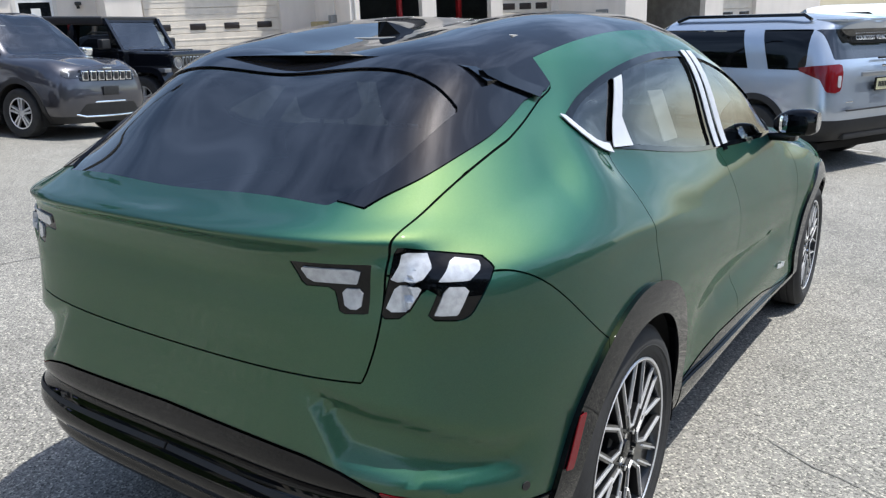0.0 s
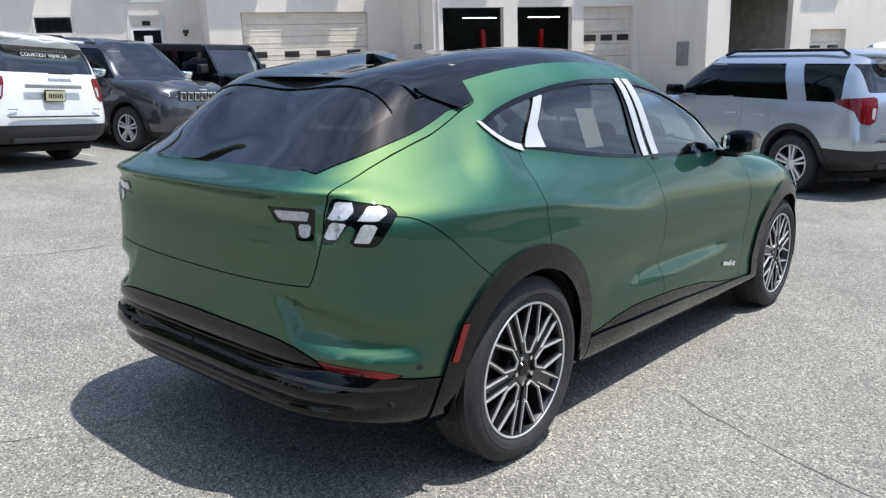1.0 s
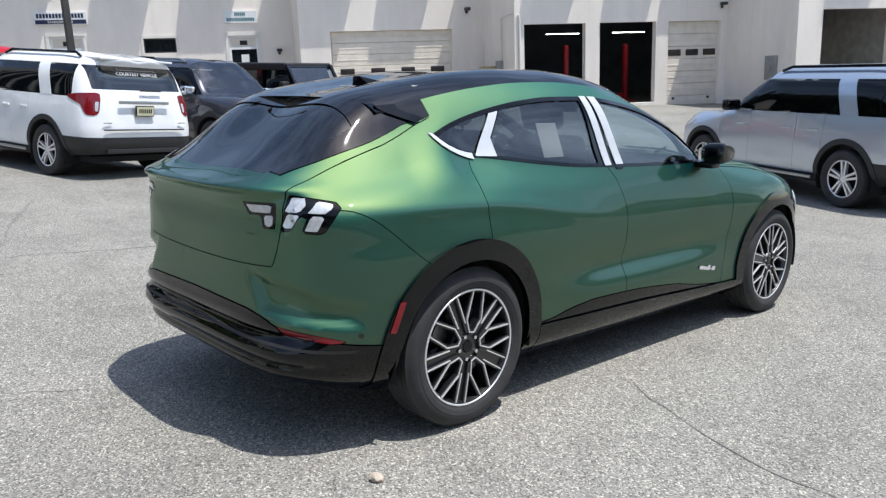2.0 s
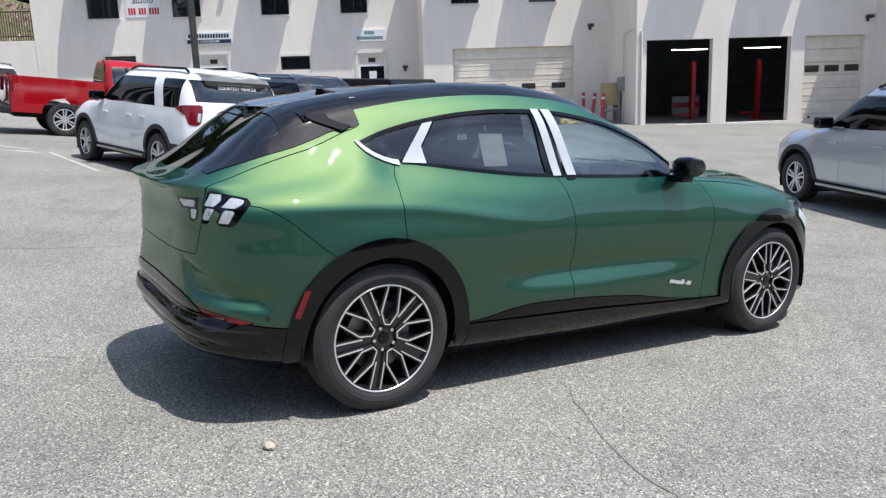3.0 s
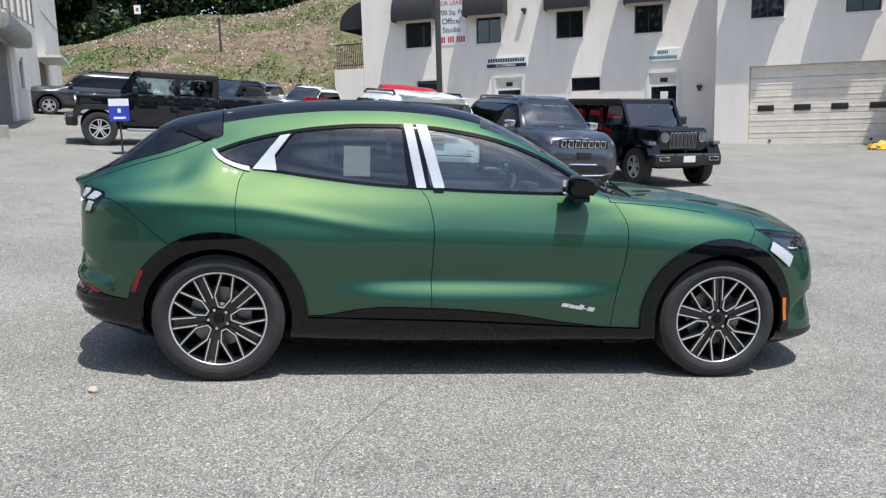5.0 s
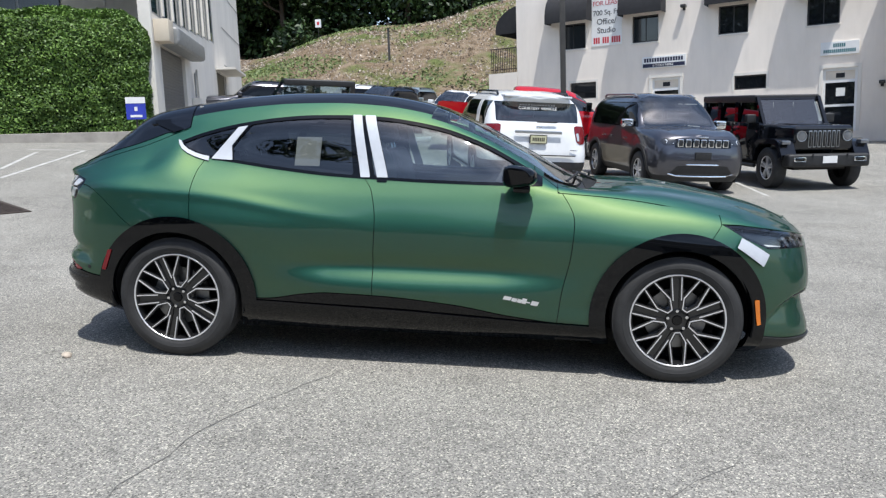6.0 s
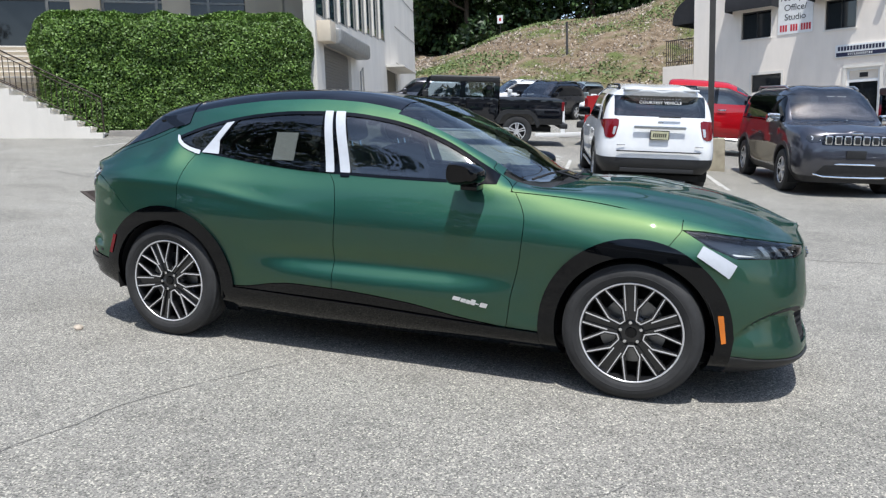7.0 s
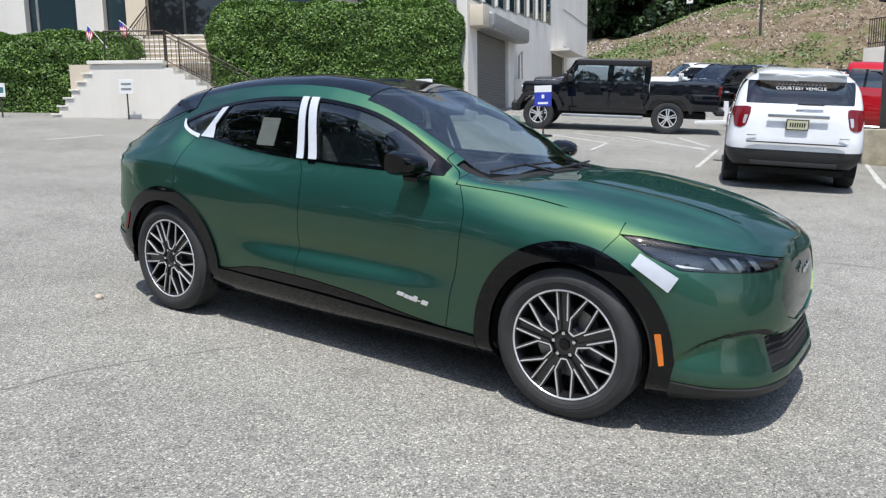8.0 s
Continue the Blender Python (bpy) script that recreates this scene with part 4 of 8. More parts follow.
make_hill()
make_hill_cover()
for i, (tx, ty, th, ts) in enumerate(((-46, 78, 13, 5), (-38, 80, 15, 5.5), (-31, 77, 14, 5), (-24.5, 79, 15, 5), (-19, 83, 13, 5), (-13, 85, 14, 5), (-6, 88, 13, 5), (2, 90, 13, 5.5), (10, 92, 14, 5.5), (-28, 88, 15, 6), (-10, 95, 15, 6))):
    tree(tx, ty, float(hill_height(tx, ty)) - 0.3, th, ts, i)
wood = random.Random(77)
for i in range(26):
    tx, ty = -50 + i * 2.6 + wood.uniform(-1, 1), 84 + (i % 3) * 6 + wood.uniform(-1.5, 1.5)
    tree(tx, ty, float(hill_height(tx, ty)) - 0.3, wood.uniform(12, 16), wood.uniform(4.6, 5.8), 200 + i, 4200)
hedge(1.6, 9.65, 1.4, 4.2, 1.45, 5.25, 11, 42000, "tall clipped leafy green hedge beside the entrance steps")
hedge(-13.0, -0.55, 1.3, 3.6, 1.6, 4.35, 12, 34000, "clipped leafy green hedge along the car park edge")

# ------------------------------------------------------------------ entrance steps and the office building


def entrance_steps():
    s = thing("entrance_steps", "pale stone entrance steps with a stepped side wall", "stairs", HEDGE_AT)
    outline = [(-2.45, 1.2)]
    x, z = -2.45, 1.78
    for i in range(6):
        outline += [(x, z + i * 0.225), (x + 0.19, z + i * 0.225)]
        x += 0.19
    outline += [(x, 3.17), (0.72, 3.26)]
    x, z = 0.72, 3.26
    for i in range(9):
        z -= 0.172
        outline += [(x, z), (x + 0.31, z)] if i else [(x, z), (x + 0.31, z)]
        x += 0.31
    outline += [(x, 1.2)]
    part("side_wall", prism(outline[::-1], -0.02, 0.28, lambda a, b, c: (a, c, b)), STUCCO_PALE, s, smooth=False)
    part("coping", box(-1.36, 0.78, -0.08, 0.34, 3.20, 3.30, 0.015), STUCCO_PALE, s, smooth=False)
    for i in range(6):
        part("coping", box(-2.50 + i * 0.19, -2.20 + i * 0.19, -0.06, 0.32, 1.79 + i * 0.225, 1.84 + i * 0.225, 0.01), STUCCO_PALE, s, smooth=False)
    for i in range(9):
        a = 0.72 + 0.31 * i
        z = 3.26 - 0.172 * (i + 1)
        part("step", join(box(a, a + 0.31, 0.285, 1.9, 1.1, z - 0.05), box(a - 0.02, a + 0.34, 0.27, 1.9, z - 0.045, z + 0.012, 0.008)), STUCCO_PALE, s, smooth=False)
    part("landing", box(-2.0, 0.72, 0.285, 3.0, 1.1, 3.22), LIMESTONE, s, smooth=False)
    for i in range(7):
        part("step", box(-1.0, 1.9, 2.0 + 0.32 * i, 5.2, 3.22 + 0.18 * i, 3.36 + 0.18 * i, 0.01), LIMESTONE, s, smooth=False)
        part("nosing", box(-1.02, 1.92, 1.95 + 0.32 * i, 5.2, 3.362 + 0.18 * i, 3.40 + 0.18 * i, 0.01), STUCCO_PALE, s, smooth=False)
    for i in range(10):
        part("step", box(0.74, 2.3, 1.91 + 0.03 * i, 2.6, 1.42 + 0.18 * i, 1.56 + 0.18 * i, 0.008), LIMESTONE, s, smooth=False)
        part("nosing", box(0.74, 2.3, 1.87 + 0.03 * i, 2.6, 1.562 + 0.18 * i, 1.598 + 0.18 * i, 0.008), STUCCO_PALE, s, smooth=False)
    part("landing", box(-3.4, 3.6, 4.6, 8.3, 1.2, 4.47), LIMESTONE, s, smooth=False)
    return s


def handrail(name, a, b, posts, height=0.95):
    """An iron railing from a to b (x, y, z at its foot), with thin balusters."""
    r = thing(name, "dark brown iron handrail with thin balusters on the steps", "railing", HEDGE_AT, "stair railings")
    a, b = Vector(a), Vector(b)
    up = Vector((0, 0, height))
    part("top_rail", tube([a + up, b + up], 0.022), RAIL_IRON, r)
    part("lower_rail", tube([a + up * 0.87, b + up * 0.87], 0.014), RAIL_IRON, r)
    part("bottom_rail", tube([a + up * 0.12, b + up * 0.12], 0.014), RAIL_IRON, r)
    for i in range(posts + 1):
        p = a.lerp(b, i / posts)
        end = i in (0, posts)
        part("post" if end else "baluster", tube([p - Vector((0, 0, 0.15 if end else -0.1)), p + up * (1.0 if end else 0.87)], 0.024 if end else 0.009, 6), RAIL_IRON, r)
    return r


entrance_steps()
handrail("stair_railing", (0.75, 0.42, 3.2), (3.5, 0.42, 1.72), 20)
handrail("stair_railing", (0.75, 1.75, 3.2), (3.5, 1.75, 1.72), 20)
handrail("stair_railing", (-1.0, 0.42, 3.22), (0.7, 0.42, 3.22), 12)
handrail("stair_railing", (-0.9, 1.9, 3.3), (-0.9, 4.2, 4.5), 14)
handrail("stair_railing", (1.75, 1.9, 3.3), (1.75, 4.2, 4.5), 14)


def office_front():
    """The entrance front above the hedges and the long side that faces the car park."""
    b = thing("office_building", "pale office building with tall window strips and stone piers", "building", HEDGE_AT)
    y = 8.3
    part("wall", laid(wall_geo(-16, 9.5, 1.0, 13.0, [(-15.6, 9.0, 4.45, 9.2)]), Matrix.Translation((0, y, 0))), STUCCO_PALE, b, smooth=False)
    for x0, x1 in ((-16, -14.6), (-12.3, -11.2), (-9.6, -8.5), (-7.6, -6.6), (-4.7, -3.7), (-2.85, -2.1), (1.9, 2.9), (5.0, 6.0), (8.0, 9.4)):
        part("pier", box(x0, x1, y - 0.3, y + 0.1, 1.2, 10.0, 0.01), STUCCO_PALE if x0 < -3.5 else LIMESTONE, b, smooth=False)
    for i in range(13):
        x = -15.6 + i * 1.85
        w = part("window", join(box(x, x + 0.09, y + 0.08, y + 0.2, 4.45, 9.2), box(x + 0.09, x + 1.85, y + 0.09, y + 0.19, 4.45, 4.55), box(x + 0.09, x + 1.85, y + 0.09, y + 0.19, 6.6, 6.68)), METAL_GREY if i not in (7, 8) else DARK_FRAME, b, smooth=False)
        part("pane", box(x + 0.05, x + 1.86, y + 0.13, y + 0.15, 4.5, 9.2), WINDOW_BLUE if x < -3 else WINDOW_DARK, w, smooth=False)
    part("back_wall", box(-16, 9.0, y + 3.0, y + 3.2, 1.0, 13), CONCRETE, b, smooth=False)
    part("roof", box(-16, 9.5, y + 0.3, y + 3.0, 12.6, 12.9), CONCRETE, b, smooth=False)
    return b


SIDE = Matrix.Translation((-9.2, 18.5, 0)) @ Matrix.Rotation(math.atan2(0.969, -0.247), 4, "Z")


def office_side():
    b = thing("office_building", "pale stucco side wing with a grey roller shutter and tall windows", "building", SIDE)
    lay = lambda g: laid(g, Matrix.Translation((0, 0, 0)))
    holes = [(-0.75, 3.15, 1.0, 4.5), (10.9, 13.9, 1.0, 4.70), (17.0, 18.2, 2.2, 3.6)]
    strips = [(-1.55 + i * 1.56, -0.20 + i * 1.56, 5.19 + 0.085 * (i + 1), 10.2) for i in range(8)]
    part("wall", lay(wall_geo(-1.75, 20.7, 0.5, 12.5, holes + strips, 0.35)), STUCCO_PALE, b, smooth=False)
    for x0, x1, z0, z1 in strips:
        w = part("window", join(box(x0, x0 + 0.06, 0.004, 0.1, z0, z1), box(x1 - 0.06, x1, 0.004, 0.1, z0, z1), box(x0 + 0.06, x1 - 0.06, 0.006, 0.1, z0, z0 + 0.06)), METAL_GREY, b, smooth=False)
        part("pane", box(x0 + 0.04, x1 - 0.04, 0.03, 0.05, z0 + 0.03, z1), WINDOW_BLUE, w, smooth=False)
    for i in range(7):
        x = -0.20 + i * 1.56
        part("mullion_fin", box(x + 0.04, x + 0.17, -0.07, -0.003, 5.3 + 0.085 * (i + 1), 10.2), STUCCO_PALE, b, smooth=False)
    # roller shutter
    s = part("roller_shutter", box(-0.75, 3.15, 0.14, 0.16, 1.0, 4.45), ROLLER, b, "closed grey roller shutter", smooth=False)
    for i in range(34):
        part("slat", box(-0.73, 3.13, 0.105, 0.138, 1.0 + i * 0.10, 1.09 + i * 0.10, 0.012, 1), ROLLER, s, smooth=False)
    part("shutter_hood", box(-0.80, 4.1, -0.60, -0.003, 4.40, 4.98, 0.16, 3), METAL_GREY, b, "boxy grey shutter hood")
    part("bracket_box", box(-1.55, -0.85, -0.45, -0.004, 4.45, 5.1, 0.02), LIMESTONE, b)
    part("gas_pipe", tube([(4.3, -0.12, 1.2), (4.3, -0.12, 4.0), (4.75, -0.12, 4.2), (4.9, -0.12, 1.2)], 0.035), METAL_GREY, b)
    part("meter_box", box(4.0, 4.7, -0.3, -0.003, 1.9, 3.1, 0.03), STUCCO_PALE, b)
    d = part("service_door", box(10.9, 13.9, 0.1, 0.16, 1.0, 4.7), DARK_FRAME, b, "dark recessed service door", smooth=False)
    part("door_canopy", box(10.6, 14.6, -0.9, -0.003, 4.74, 4.84), STUCCO_PALE, b, smooth=False)
    window_unit(b, 17.0, 2.2, 3.6, 1.2, 0.12)
    part("wall_joint", join(*[box(13.6, 20.7, -0.012, -0.002, z, z + 0.05) for z in (5.2, 7.0, 8.8)]), CONCRETE, b, smooth=False)
    part("end_wall", box(20.35, 20.7, 0.36, 12.0, 0.5, 12.5), STUCCO_PALE, b, smooth=False)
    part("roof", box(-1.7, 20.3, 0.36, 12, 12.0, 12.3), CONCRETE, b, smooth=False)
    return b


office_front()
office_side()
tagged(part("kerb", laid_bm(join(box(-14, -2.5, 0.75, 1.05, 1.0, 1.86, 0.02), box(3.6, 9.8, 0.6, 0.9, 0.9, 1.78, 0.02)), HEDGE_AT), CONCRETE, smooth=False), "low pale concrete kerb below the hedges", "kerb", kind="structure")


def retaining_wall():
    w = thing("retaining_wall", "low pale stucco retaining wall with an iron railing on top", "wall", BUILD)
    part("wall_body", box(-4.25, -2.52, 0.0, 0.35, -1, 4.68), STUCCO, w, smooth=False)
    part("wall_return", box(-4.25, -3.9, 0.36, 9.0, -1, 4.68), STUCCO, w, smooth=False)
    for i in range(16):
        part("baluster", tube([(-4.15 + i * 0.11, 0.2, 4.6), (-4.15 + i * 0.11, 0.2, 6.0)], 0.02, 6), RAIL_IRON, w)
    part("rail", joined(tube([(-4.2, 0.2, 6.0), (-2.5, 0.2, 6.0)], 0.03), tube([(-4.2, 0.2, 4.9), (-2.5, 0.2, 4.9)], 0.025)), RAIL_IRON, w)
    a = thing("entrance_awning", "black canvas entrance awning on the end wall of the workshop", "awning", BUILD)
    part("canvas", laid(awning_geo(0.0, 4.0, 6.9, 8.4, 1.9), Matrix.Translation((-2.505, 5.2, 0)) @ Matrix.Rotation(radians(-90), 4, "Z")), AWNING, a)


retaining_wall()


TAN_CONCRETE = surface("weathered_tan_concrete", (0.44, 0.39, 0.29), 0.9, vary=0.3, scale=5, grain=0.3, grain_scale=60)


def lamp_pole():
    x, y = 3.07, 13.9
    z = gh(x, y)
    p = thing("light_pole", "dark steel light pole on a square concrete base", "light pole", Matrix.Translation((x, y, z)))
    part("base", box(-0.32, 0.32, -0.32, 0.32, -0.4, 0.72, 0.04, 3), TAN_CONCRETE, p, "rough pale concrete base")
    part("pole", box(-0.065, 0.065, -0.065, 0.065, 0.74, 9.0, 0.015, 2), POLE_STEEL, p)
    part("flange", box(-0.17, 0.17, -0.17, 0.17, 0.715, 0.745, 0.005), POLE_STEEL, p)
    part("lamp_head", box(-0.25, 0.25, -0.8, 0.1, 8.9, 9.08, 0.03), POLE_STEEL, p)
    q = thing("light_pole", "thin dark pole at the foot of the hillside", "pole", Matrix.Translation((-8.9, 57.8, 4.6)))
    part("pole", tube([(0, 0, -0.6), (0, 0, 5.75)], [0.12, 0.09]), POLE_STEEL, q)
    part("cap", box(-0.12, 0.12, -0.3, 0.1, 6.0, 6.12, 0.02), POLE_STEEL, q)


lamp_pole()


def post_sign(name, label, x, y, w, h, top, board, pole_mat, bars, face, base=False):
    z = gh(x, y)
    s = thing(name, label, "sign", Matrix.Translation((x, y, z)) @ Matrix.Rotation(face, 4, "Z"))
    part("post", tube([(0, 0, 0 if base else -0.3), (0, 0, top - 0.02)], 0.022, 8), pole_mat, s)
    if base:
        part("base", lathe([(0.0, 0.0), (0.24, 0.0), (0.24, 0.03), (0.03, 0.06), (0.0, 0.06)], 20, "z"), SATIN_BLACK, s)
    part("board", box(-w / 2, w / 2, -0.045, -0.024, top - h, top, 0.006), board, s, smooth=False)
    for x0, x1, z0, z1, m in bars:
        part("bar", box(-w / 2 + w * x0, -w / 2 + w * x1, -0.049, -0.0455, top - h + h * z0, top - h + h * z1), m, s, smooth=False)
    return s


post_sign("parking_sign", "small white parking sign on a dark post before the stair wall", -15.25, 9.0, 0.40, 0.40, 1.12, SIGN_WHITE, POLE_STEEL, [(0.15, 0.85, 0.6, 0.75, METAL_GREY), (0.15, 0.85, 0.25, 0.4, METAL_GREY)], radians(38))
post_sign("parking_sign", "small white and green sign on a post before the hedge", -18.05, 6.9, 0.30, 0.38, 0.95, SIGN_WHITE, POLE_STEEL, [(0.15, 0.85, 0.3, 0.7, SIGN_TEAL)], radians(38))
post_sign("parking_sign", "blue and white sign on a black stand in the car park", -4.55, 13.75, 0.44, 0.52, 1.28, SIGN_BLUE, SATIN_BLACK, [(0.0, 1.0, 0.68, 1.0, SIGN_WHITE), (0.42, 0.58, 0.38, 0.56, SIGN_WHITE), (0.2, 0.8, 0.10, 0.2, SIGN_WHITE)], radians(15), True)
post_sign("parking_sign", "blue and white sign on a black stand before the hedge", -6.68, 11.5, 0.42, 0.50, 1.41, SIGN_BLUE, SATIN_BLACK, [(0.0, 1.0, 0.72, 1.0, SIGN_WHITE), (0.42, 0.58, 0.38, 0.56, SIGN_WHITE), (0.2, 0.8, 0.10, 0.2, SIGN_WHITE)], radians(28), True)
post_sign("parking_sign", "small white sign on a thin pole on the hilltop", -18.5, 72.0, 0.6, 0.8, 13.6 - gh(-18.5, 72.0), SIGN_WHITE, POLE_STEEL, [(0.3, 0.7, 0.3, 0.7, SIGN_RED)], 0)


def yard_things():
    for x, y, lean in ((22.56, -3.3, 0), (22.74, -4.0, 9), (22.86, -5.1, 5)):
        p = BUILD @ Vector((x, y, 0))
        z = gh(p.x, p.y)
        b = thing("bollard", "red and white painted steel bollard by the garage wall", "bollard", Matrix.Translation((p.x, p.y, z)) @ Matrix.Rotation(radians(lean), 4, "Y"), "bollards")
        part("post", lathe([(0, -0.3), (0.075, -0.3), (0.075, 1.22), (0.06, 1.27), (0, 1.29)], 16, "z"), POST_RED, b)
        part("band", lathe([(0.0765, 1.02), (0.0765, 1.12)], 16, "z"), SIGN_WHITE, b)
    p = BUILD @ Vector((23.58, -4.5, 0))
    z = gh(p.x, p.y)
    c = thing("utility_cabinet", "tan utility cabinet with grey pipework on the wall", "cabinet", Matrix.Translation((p.x, p.y, z)) @ Matrix.Rotation(-0.456, 4, "Z"))
    part("body", box(-0.50, 0.2, -0.4, 0.35, 0.75, 1.72, 0.03), TAN_BOX, c)
    part("stand", join(box(-0.46, -0.38, -0.3, 0.2, -0.1, 0.75), box(0.05, 0.15, -0.3, 0.2, -0.1, 0.75)), METAL_GREY, c, smooth=False)
    part("meter", box(0.0, 0.27, -0.75, -0.42, 1.35, 1.95, 0.03), METAL_GREY, c)
    part("pipe", joined(tube([(0.1, -0.5, -0.1), (0.1, -0.5, 1.5)], 0.04), tube([(-0.6, -0.5, 0.5), (0.1, -0.5, 0.6)], 0.05)), METAL_GREY, c)
    # a folded yellow tarpaulin on the ground
    p = Vector((20.95, 21.5, 0))
    z = gh(p.x, p.y)
    t = thing("tarpaulin", "crumpled yellow tarpaulin lying on the asphalt", "tarpaulin", Matrix.Translation((p.x, p.y, z)) @ Matrix.Rotation(-0.5, 4, "Z"))
    n = 26
    verts, faces = [], []
    for j in range(n):
        for i in range(n):
            u, v = i / (n - 1) * 2 - 1, j / (n - 1) * 2 - 1
            edge = max(0.0, 1 - max(abs(u), abs(v)) ** 3)
            hgt = 0.01 + edge * (0.20 + 0.26 * noise.noise(Vector((u * 2.4, v * 2.4, 1))) + 0.10 * noise.noise(Vector((u * 6, v * 6, 2))))
            verts.append((u * 0.72 * (1 + 0.2 * noise.noise(Vector((u * 2, v * 2, 5)))), v * 0.75 * (1 + 0.3 * noise.noise(Vector((u * 2, v * 2, 9)))), max(hgt, 0.012)))
    faces = [(j * n + i, j * n + i + 1, (j + 1) * n + i + 1, (j + 1) * n + i) for j in range(n - 1) for i in range(n - 1)]
    marked = [i for i, q in enumerate(faces) if noise.noise(Vector((verts[q[0]][0] * 3.2, verts[q[0]][1] * 6.0, 7))) > 0.16]
    part("sheet", (verts, [q for i, q in enumerate(faces) if i not in marked]), YELLOW, t)
    part("marking", (verts, [faces[i] for i in marked]), INK, t, "black printed marks on the sheet")
    # car lifts in the open bays
    for x in (27.9, 31.1):
        l = thing("car_lift", "red two-post vehicle lift inside the workshop bay", "vehicle lift", BUILD @ Matrix.Translation((x, -3.0, -0.02)), "vehicle lifts")
        part("column", box(-0.10, 0.10, -0.12, 0.12, 0.0, 2.75, 0.02), LIFT_RED, l)
        part("base", box(-0.4, 0.4, -0.3, 0.3, 0.0, 0.06, 0.01), LIFT_RED, l)
        part("arm", box(-0.9, 0.1, -0.05, 0.08, 0.25, 0.37, 0.02), LIFT_RED, l)
    for x, y, w in ((24.75, -1.5, 0.9), (27.95, -0.5, 1.4), (29.9, 2.0, 0.6)):
        l = thing("tool_cabinet", "dark red tool cabinet inside the workshop", "cabinet", BUILD @ Matrix.Translation((x, y, -0.02)))
        part("body", box(0, w, 0, 0.6, 0.0, 1.15, 0.02), METAL_GREY if w > 1 else LIFT_RED, l)
        part("drawer", box(0.03, w - 0.03, -0.02, 0.0, 0.6, 0.85, 0.005), LIFT_RED, l)
    # stone and drain grate
    x, y = -0.64, -1.06
    s = bmesh.new()
    bmesh.ops.create_icosphere(s, subdivisions=2, radius=0.028)
    for v in s.verts:
        v.co *= 1 + 0.35 * noise.noise(v.co * 40)
        v.co.z *= 0.7
    st = part("stone", s, STONE, None)
    st.location = (x, y, gh(x, y) + 0.015)
    tagged(st, "small pale stone lying on the asphalt", "stone")
    x, y = -5.6, 4.7
    slope = Vector((0, 0, 1)).rotation_difference(Vector(((gh(x - 0.3, y) - gh(x + 0.3, y)) / 0.6, (gh(x, y - 0.3) - gh(x, y + 0.3)) / 0.6, 1)))
    d = thing("drain_grate", "rusty iron drain grate set in the asphalt", "drain grate", Matrix.Translation((x, y, gh(x, y) + 0.004)) @ slope.to_matrix().to_4x4() @ Matrix.Rotation(radians(-35), 4, "Z"))
    part("frame", join(box(-0.62, 0.62, -0.5, -0.44, -0.1, 0.012), box(-0.62, 0.62, 0.44, 0.5, -0.1, 0.012), box(-0.62, -0.56, -0.44, 0.44, -0.1, 0.012), box(0.56, 0.62, -0.44, 0.44, -0.1, 0.012)), RUST, d, smooth=False)
    # no hollow below the bars: a near-black block stands in for its shade
    part("pit_shade", box(-0.56, 0.56, -0.44, 0.44, -0.1, 0.001), DARK_VOID, d, smooth=False)
    for i in range(14):
        part("bar", box(-0.55 + i * 0.08, -0.51 + i * 0.08, -0.44, 0.44, -0.05, 0.010), RUST, d, smooth=False)
    # white barrier beam behind the pickups
    z = gh(-1.8, 20.5)
    b = thing("barrier_beam", "white barrier beam lying by an upright post behind the pickups", "barrier", Matrix.Translation((-1.8, 20.5, z)) @ Matrix.Rotation(0.04, 4, "Z"))
    part("beam", box(-0.85, 0.75, -0.07, 0.07, 0.0, 0.15, 0.03), SIGN_WHITE, b)
    part("post", box(0.0, 0.13, 0.08, 0.20, -0.1, 1.02, 0.015), SIGN_WHITE, b)


RUST = surface("rusty_iron", (0.062, 0.046, 0.038), 0.85, 0.2, vary=0.4, scale=14)
yard_things()


def behind_camera():
    """What the car's side reflects: a plain building and a line of trees across the lot."""
    m = Matrix.Translation((30, -22, 0)) @ Matrix.Rotation(radians(168), 4, "Z")
    z = gh(30, -22)
    b = thing("warehouse", "long plain tan warehouse across the car park", "building", m)
    part("wall", laid(wall_geo(-26, 30, z - 1.5, z + 7.0, [(-20 + 6 * i, -17.5 + 6 * i, z + 1.0, z + 3.2) for i in range(8)]), Matrix.Identity(4)), CONCRETE, b, smooth=False)
    part("fascia", box(-26, 30, -0.12, -0.002, z + 4.6, z + 4.9), SIGN_WHITE, b, smooth=False)
    part("roof", box(-26, 30, 0.3, 12, z + 6.6, z + 6.8), CONCRETE, b, smooth=False)
    for i in range(8):
        window_unit(b, -20 + 6 * i, z + 1.0, z + 3.2, 2.5, 0.12)
    for i in range(11):
        x = -62 + i * 6.5
        y = -38 + 3.0 * math.sin(i * 1.7)
        t = tree(x, y, gh(max(x, -60), y) - 0.3, 11 + 2.5 * math.sin(i * 2.3), 4.6, 40 + i, 2600)
        tagged(t, "leafy green tree across the car park", "tree", "trees across the lot")
    for i, (x, y, height) in enumerate(((-15, -17, 17), (-20, -23, 19), (-25, -17, 18), (-11, -25, 18), (-29, -26, 20), (-4, -30, 14), (5, -29, 10), (12, -27, 9), (19, -25, 9), (26, -24, 9))):
        t = tree(x, y, gh(x, y) - 0.3, height, height * 0.34, 70 + i, 4200)
        tagged(t, "tall leafy tree at the edge of the car park", "tree", "trees across the lot")


behind_camera()


